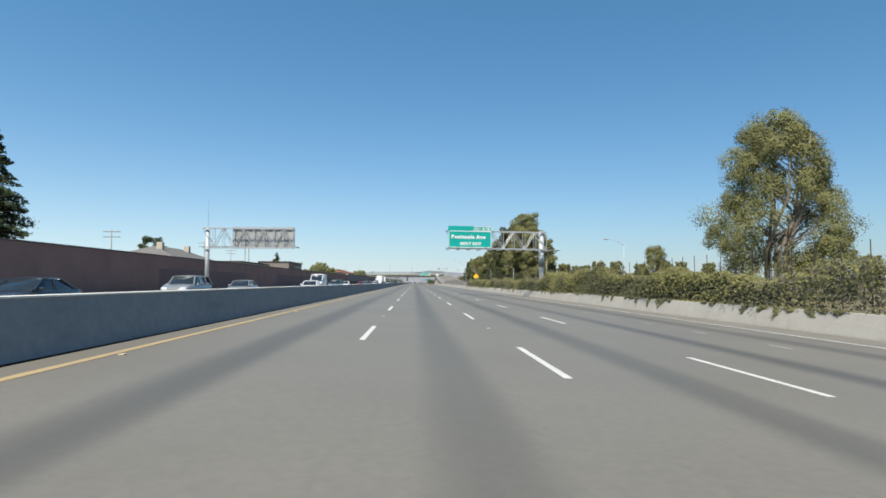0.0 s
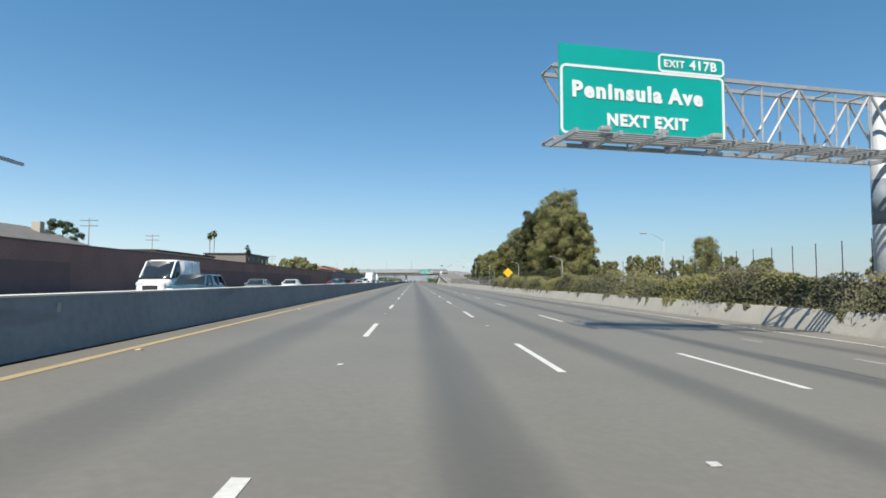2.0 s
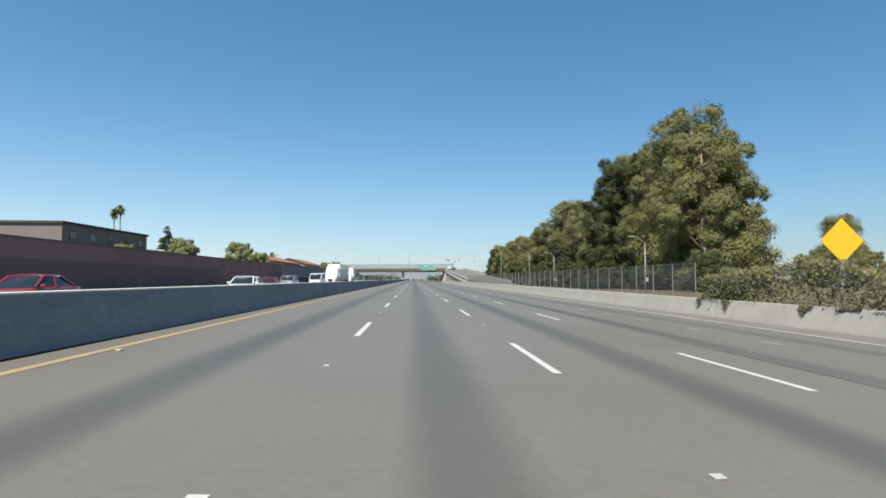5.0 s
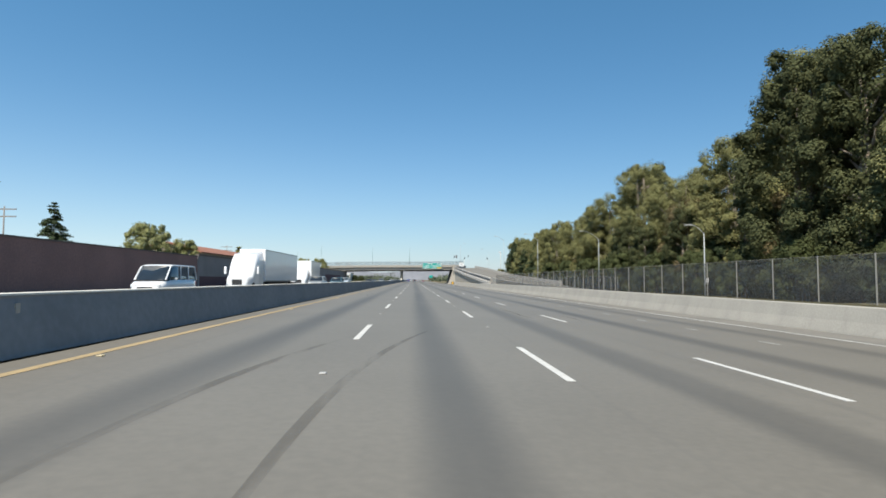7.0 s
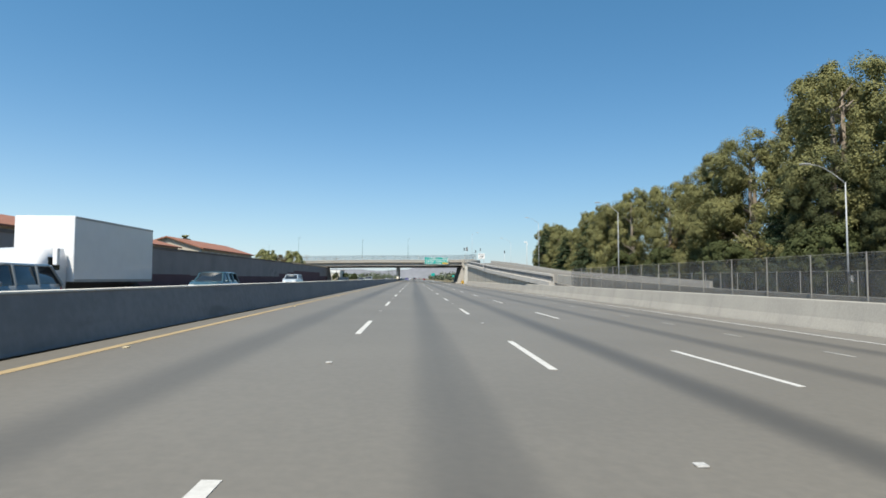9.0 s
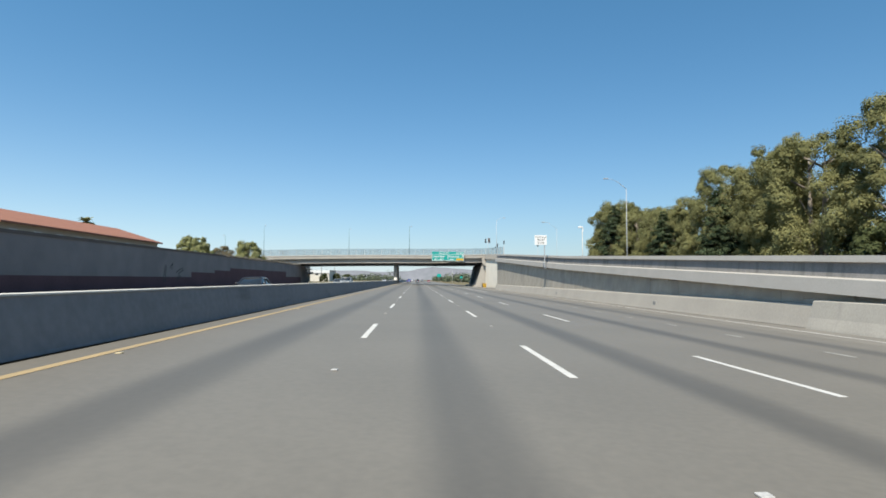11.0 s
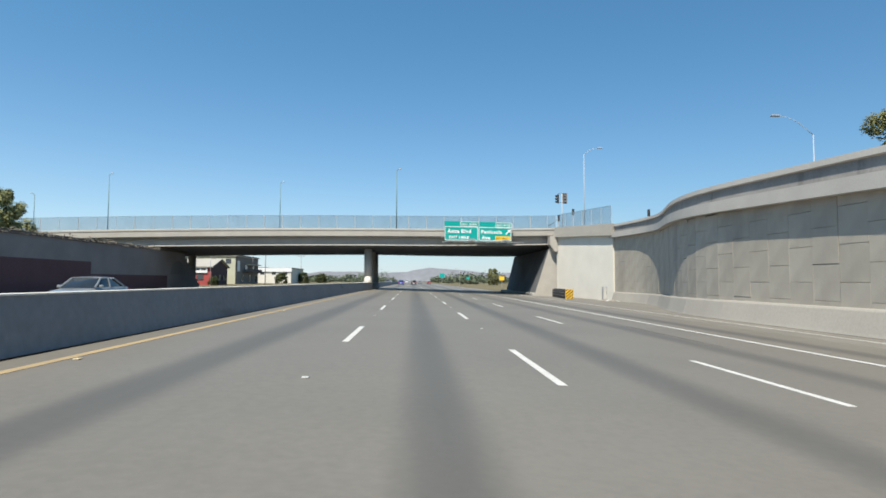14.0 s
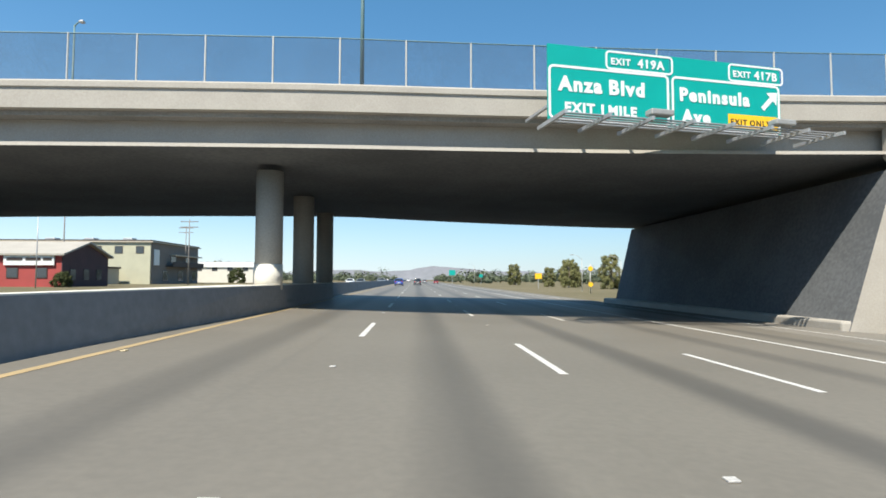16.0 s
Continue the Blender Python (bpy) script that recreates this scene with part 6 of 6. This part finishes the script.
e = thing("ramp_meter", "grey post with two round yellow signal heads", "traffic light", at=(31, 568, -1))
bm = bmesh.new()
tube(bm, (0, 0, 0), (0, 0, 5.2), .09, n=8)
part("post", bm, M_POLE, e)
for z in (1.6, 4.4):
    bm = bmesh.new()
    tube(bm, (0, -.25, z), (0, -.1, z), .42, n=16)
    part("signal_head", bm, M_SIGNYELLOW, e, "round yellow signal head")
for x, y, h in ((38, 572, 6), (24, 700, 8), (36, 590, 7)):
    street_lamp(x, y, -1, h, -1.8, M_POLE, "pale grey lamp beyond the overpass", "lamps along the ramp")
for x, y, z, m, w in ((33, 620, 3.4, M_SIGNYELLOW, 1.8), (15, 700, 5.2, M_SIGNGREEN, 2.6), (36, 780, 4.4, M_SIGNGREEN, 2.0)):
    e = thing("road_sign", "far roadside sign on a post", "road sign", "signs beyond the overpass", at=(x, y, -1))
    part("post", boxes((-.06, 0, 0, .06, .1, z)), M_STEEL, e)
    part("sign_plate", boxes((-w / 2, -.06, z - w * .4, w / 2, 0, z + w * .4)), m, e)

# ---- vehicles ----
def loft(bm, stations):
    """Stations (y, [(x, z)...]) with mirrored halves, given from the bottom centre up to the top centre on the +x side."""
    rings = []
    for y, half in stations:
        ring = [bm.verts.new((x, y, z)) for x, z in half] + [bm.verts.new((-x, y, z)) for x, z in reversed(half)]
        rings.append(ring)
    n = len(rings[0])
    for a, b in zip(rings, rings[1:]):
        for k in range(n):
            f = bm.faces.new((a[k], a[(k + 1) % n], b[(k + 1) % n], b[k]))
            f.smooth = True
    bm.faces.new(rings[0][::-1])
    bm.faces.new(rings[-1])
    return tidy(bm)


def wheel_set(e, ys, half, r, w=.22):
    for y in ys:
        for s in (-1, 1):
            bm = bmesh.new()
            tube(bm, (s * (half - w), y, r), (s * half, y, r), r, n=20)
            wh = part("wheel", bm, M_TYRE, e)
            bm = bmesh.new()
            tube(bm, (s * (half - .02), y, r), (s * (half + .015), y, r), r * .62, r * .5, n=14)
            part("rim", bm, M_RIM, wh)


def make_car(name, label, colour, length=4.6, width=1.82, height=1.46, style="sedan", category="car"):
    """Front at -y. style: sedan, hatch, suv, van."""
    e = thing(name, label, category, "cars on the freeway")
    L, W = length, width / 2
    belt = height * (.66 if style in ("sedan", "hatch") else .62)
    hood = height * (.60 if style in ("sedan", "hatch") else .66)
    if style == "van":
        belt, hood = height * .58, height * .56
    lo = .2
    st = []
    for f, k, zt in ((0, .72, hood * .62), (.02, .86, hood * .8), (.1, .97, hood * .93), (.24, 1.0, hood), (.3, 1.0, belt * .98), (.55, 1.0, belt), (.85, 1.0, belt * 1.02), (.95, .97, belt * (1.02 if style != "sedan" else .99)), (.99, .9, belt * .9), (1.0, .8, belt * .75)):
        w = W * k
        y = -L / 2 + L * f
        st.append((y, [(0, lo), (w * .9, lo), (w, lo + .16), (w, zt * .75), (w * .96, zt), (w * .8, zt + .02), (0, zt + .035)]))
    bm = bmesh.new()
    loft(bm, st)
    part("body", bm, colour, e)
    cab = {"sedan": ((.26, 0), (.42, .96), (.5, 1), (.68, .98), (.88, .02)), "hatch": ((.24, 0), (.4, .95), (.5, 1), (.84, .95), (.985, .05)),
           "suv": ((.25, 0), (.37, .95), (.48, 1), (.9, .97), (.985, .05)), "van": ((.12, 0), (.26, .93), (.34, 1), (.95, 1), (.995, .05))}[style]
    st, st2 = [], []
    for f, h in cab:
        z = belt - .03 + (height - belt + .03) * h
        y = -L / 2 + L * f
        tw = W * (.92 - .17 * h) if style != "van" else W * (.95 - .08 * h)
        st.append((y, [(0, belt - .08), (W * .93, belt - .08), (W * .93, belt - .04), (tw, z - .05), (tw * .93, z), (0, z + .015)]))
    bm = bmesh.new()
    loft(bm, st)
    part("cabin_glass", bm, M_CARGLASS, e, "dark tinted glass")
    bm = bmesh.new()
    rf = [(f, h) for f, h in cab if h > .9]
    st = []
    for f, h in rf:
        z = belt - .03 + (height - belt + .03) * h
        tw = W * (.92 - .17 * h) if style != "van" else W * (.95 - .08 * h)
        st.append((-L / 2 + L * f, [(0, z - .02), (tw + .012, z - .07), (tw + .012, z - .03), (tw * .93, z + .018), (tw * .5, z + .03), (0, z + .034)]))
    loft(bm, st)
    part("roof", bm, colour, e)
    if "cargo" in label:
        st = []
        for f in (.37, .6, .95, .99):
            hh = 1 if f < .96 else .3
            z = belt - .03 + (height - belt + .03) * hh
            tw = W * (.95 - .08 * hh) + .015
            st.append((-L / 2 + L * f, [(0, belt - .1), (W * .96, belt - .1), (W * .96, belt - .04), (tw, z - .05), (tw * .93, z + .01), (0, z + .03)]))
        bm = bmesh.new()
        loft(bm, st)
        part("cargo_side", bm, colour, e)
    # pillars
    for s in (-1, 1):
        for (f0, h0), (f1, h1) in ((cab[0], cab[1]), (cab[-1], cab[-2])):
            bm = bmesh.new()
            z1 = belt - .03 + (height - belt + .03) * h1
            tw = W * (.92 - .17 * h1) if style != "van" else W * (.95 - .08 * h1)
            tube(bm, (s * W * .93, -L / 2 + L * f0, belt - .02), (s * (tw + .005), -L / 2 + L * f1, z1 - .03), .05, n=6)
            part("pillar", bm, colour, e)
        for f in (.56,) if style == "sedan" else (.52, .74):
            bm = bmesh.new()
            tw = W * (.75 if style != "van" else .87)
            tube(bm, (s * W * .935, -L / 2 + L * f, belt - .03), (s * (tw + .01), -L / 2 + L * (f + .01), height - .05), .05, n=6)
            part("pillar", bm, colour, e)
        bm = boxes((s * (W + .1) - .09, -L / 2 + L * .3, belt - .02, s * (W + .1) + .09, -L / 2 + L * .33, belt + .12), bevel=.03)
        part("mirror", bm, colour, e)
        bm = boxes((s * W * .66 - .2, -L / 2 + .03, hood * .66, s * W * .66 + .2, -L / 2 + .18, hood * .82), bevel=.04)
        part("headlight", bm, M_HEAD, e, "clear headlight")
        bm = boxes((s * W * .74 - .16, L / 2 - .16, belt * .74, s * W * .74 + .16, L / 2 + .01, belt * .92), bevel=.03)
        part("tail_light", bm, M_TAIL, e, "red tail light")
    part("grille", boxes((-W * .45, -L / 2 - .015, hood * .42, W * .45, -L / 2 + .05, hood * .7), bevel=.02), M_TRIM, e)
    part("bumper", boxes((-W * .82, -L / 2 - .03, .22, W * .82, -L / 2 + .15, .36), bevel=.03), M_TRIM, e)
    part("bumper", boxes((-W * .82, L / 2 - .15, .22, W * .82, L / 2 + .03, .42), bevel=.03), M_TRIM, e)
    part("number_plate", boxes((-.26, L / 2 + .032, .5, .26, L / 2 + .045, .66)), M_SIGNWHITE, e, "plain pale number plate")
    wheel_set(e, (-L * .31, L * .31), W + .01, .33)
    return e


P_BLUE = paint("bright_blue_paint", (0.01, 0.075, 0.38))
P_BLACK = paint("black_car_paint", (0.02, 0.02, 0.022))
P_DARK = paint("dark_grey_paint", (0.06, 0.065, 0.07))
P_SILVER = paint("silver_paint", (0.2, 0.215, 0.22))
P_WHITE = paint("white_car_paint", (0.78, 0.79, 0.8))
P_RED = paint("red_paint", (0.26, 0.03, 0.03))
P_TEAL = paint("dark_teal_paint", (0.035, 0.08, 0.10))
P_PALEBLUE = paint("pale_blue_grey_paint", (0.36, 0.42, 0.47))


def set_at(e, x, y, z, turn=0):
    e.matrix_basis = pose(x, y, z, 0, 0, turn)
    return e


blue = make_car("blue_car", "bright blue hatchback driving ahead in the next lane", P_BLUE, 4.2, 1.8, 1.5, "hatch")
set_at(blue, -3.45, 590, rz(-3.45), 180)
pick = make_car("dark_car", "dark sport utility car driving ahead", P_DARK, 4.6, 1.85, 1.68, "suv")
set_at(pick, .55, 612, rz(.5), 180)

ONZ = 0.13
sed_b = make_car("black_sedan", "black sedan in the oncoming lanes", P_BLACK, 4.7, 1.83, 1.45, "sedan")
suv_s = make_car("silver_minivan", "dull silver minivan in the oncoming lanes", P_SILVER, 4.8, 1.9, 1.72, "suv")
sed_s = make_car("silver_sedan", "dull silver sedan in the oncoming lanes", P_SILVER, 4.6, 1.8, 1.45, "sedan")
wht = make_car("white_car", "white sedan in the oncoming lanes", P_WHITE, 4.6, 1.82, 1.48, "sedan")
van_w = make_car("white_van", "tall white cargo van in the oncoming lanes", P_WHITE, 5.6, 2.0, 2.6, "van", "van")
suv_t = make_car("dark_teal_car", "dark teal sport utility car in the oncoming lanes", P_TEAL, 4.6, 1.85, 1.65, "suv")
red_c = make_car("red_car", "red sedan in the oncoming lanes", P_RED, 4.5, 1.8, 1.45, "sedan")
pbl = make_car("pale_blue_minivan", "pale blue-grey minivan in the oncoming lanes", P_PALEBLUE, 4.9, 1.9, 1.75, "suv")
set_at(sed_b, -16.0, 24.5, ONZ)
set_at(suv_s, -16.0, 41, ONZ)
set_at(sed_s, -16.0, 54, ONZ)
set_at(wht, -12.4, 69, ONZ)
set_at(van_w, -16.0, 96, ONZ)
set_at(suv_t, -12.4, 91, ONZ)
set_at(red_c, -16.0, 211, ONZ)
set_at(pbl, -16.0, 340, ONZ)
for src, x, y in ((sed_s, -16, 117), (wht, -16, 133), (suv_t, -12.4, 152), (red_c, -16, 171), (wht, -12.6, 190), (suv_s, -16, 221), (suv_s, -12.4, 280), (suv_t, -12.6, 300), (sed_b, -12.4, 366),
                  (suv_s, -12.4, 424), (sed_s, -16, 440), (wht, -9.1, 640), (sed_s, -12.5, 600), (suv_s, -9.0, 620), (wht, -16, 610), (sed_b, -9, 680), (wht, -12, 700)):
    copy_thing(src, pose(x, y, ONZ))
for src, x, y in ((wht, -3.4, 760), (sed_s, 4.2, 720), (red_c, 8.0, 690), (wht, .5, 840)):
    copy_thing(src, pose(x, y, rz(x), 0, 0, 180))

van2 = make_car("passenger_van", "white full-size passenger van in the oncoming lanes", P_WHITE, 5.6, 2.0, 2.2, "van", "van")
set_at(van2, -16.0, 243, ONZ)


def make_truck(label, x, y, box_len, box_h, nose=True, axles=5):
    e = thing("truck", label, "truck", "trucks in the oncoming lanes", at=(x, y, ONZ))
    # cab, front at -y
    st = []
    rows = ((0, .75, .45, 1.35), (.25, 1.0, .4, 1.6), (1.2, 1.15, .4, 1.75), (1.5, 1.2, .4, 2.5), (1.9, 1.22, .4, 3.1), (2.6, 1.22, .4, 3.7), (4.4, 1.24, .4, 3.95)) if nose else \
           ((0, .9, .4, 1.3), (.3, 1.05, .4, 1.5), (.8, 1.1, .4, 1.7), (1.2, 1.1, .4, 2.3), (1.6, 1.08, .4, 2.5), (2.8, 1.08, .4, 2.55))
    for yy, w, z0, z1 in rows:
        st.append((yy, [(0, z0), (w * .9, z0), (w, z0 + .2), (w, z1 * .8), (w * .88, z1), (0, z1 + .05)]))
    bm = bmesh.new()
    loft(bm, st)
    part("cab", bm, P_WHITE, e)
    yw = (1.28, 1.78) if nose else (.82, 1.5)
    zw = (1.85, 2.75) if nose else (1.6, 2.2)
    bm = bmesh.new()
    a = [bm.verts.new(v) for v in ((-1.02, yw[0], zw[0]), (1.02, yw[0], zw[0]), (.95, yw[1] - .06, zw[1]), (-.95, yw[1] - .06, zw[1]))]
    b = [bm.verts.new((v.co.x, v.co.y + .12, v.co.z)) for v in a]
    bm.faces.new(a), bm.faces.new(b)
    for k in range(4):
        bm.faces.new((a[k], a[(k + 1) % 4], b[(k + 1) % 4], b[k]))
    part("windscreen", tidy(bm), M_CARGLASS, e, "dark windscreen")
    for s in (-1, 1):
        part("side_window", boxes((s * 1.2 - .04, 1.95, 1.9, s * 1.2 + .04, 2.8, 2.6), bevel=.02) if nose else boxes((s * 1.08 - .03, 1.55, 1.6, s * 1.08 + .03, 2.3, 2.15), bevel=.02), M_CARGLASS, e)
        part("mirror", boxes((s * 1.5 - .1, 1.3, 1.8, s * 1.5 + .1, 1.5, 2.5), bevel=.04), P_WHITE, e)
        part("headlight", boxes((s * .78 - .16, .02, .85, s * .78 + .16, .3, 1.1), bevel=.04), M_HEAD, e)
    part("grille", boxes((-.45, -.03, .8, .45, .2, 1.3), bevel=.04), M_TRIM, e)
    part("bumper", boxes((-1.1, -.12, .35, 1.1, .25, .65), bevel=.06), P_WHITE, e)
    y0 = 4.9 if nose else 3.0
    part("cargo_box", boxes((-1.28, y0, 1.1, 1.28, y0 + box_len, box_h), bevel=.04), P_WHITE, e, "plain white cargo box")
    for s in (-1, 1):
        part("side_rail", boxes((s * 1.285 - .012, y0 + .05, 1.1, s * 1.285 + .012, y0 + box_len - .05, 1.22)), M_ALU, e)
        part("top_rail", boxes((s * 1.285 - .012, y0 + .05, box_h - .12, s * 1.285 + .012, y0 + box_len - .05, box_h - .03)), M_ALU, e)
    part("chassis", boxes((-.5, 1.0, .55, .5, y0 + box_len, 1.1)), M_TRIM, e)
    ys = (1.2, 5.6, 6.8, y0 + box_len - 2.6, y0 + box_len - 1.3) if nose else (1.0, y0 + box_len - 1.6)
    for yy in ys:
        for s in (-1, 1):
            bm = bmesh.new()
            tube(bm, (s * .8, yy, .5), (s * 1.2, yy, .5), .5, n=20)
            wh = part("wheel", bm, M_TYRE, e)
            bm = bmesh.new()
            tube(bm, (s * 1.19, yy, .5), (s * 1.22, yy, .5), .28, n=14)
            part("rim", bm, M_RIM, wh)


make_truck("white semi-trailer truck with a plain white box", -16.0, 258, 15.5, 4.3)
make_truck("white box truck with a plain white body", -16.0, 285.5, 7.5, 4.0, nose=False)
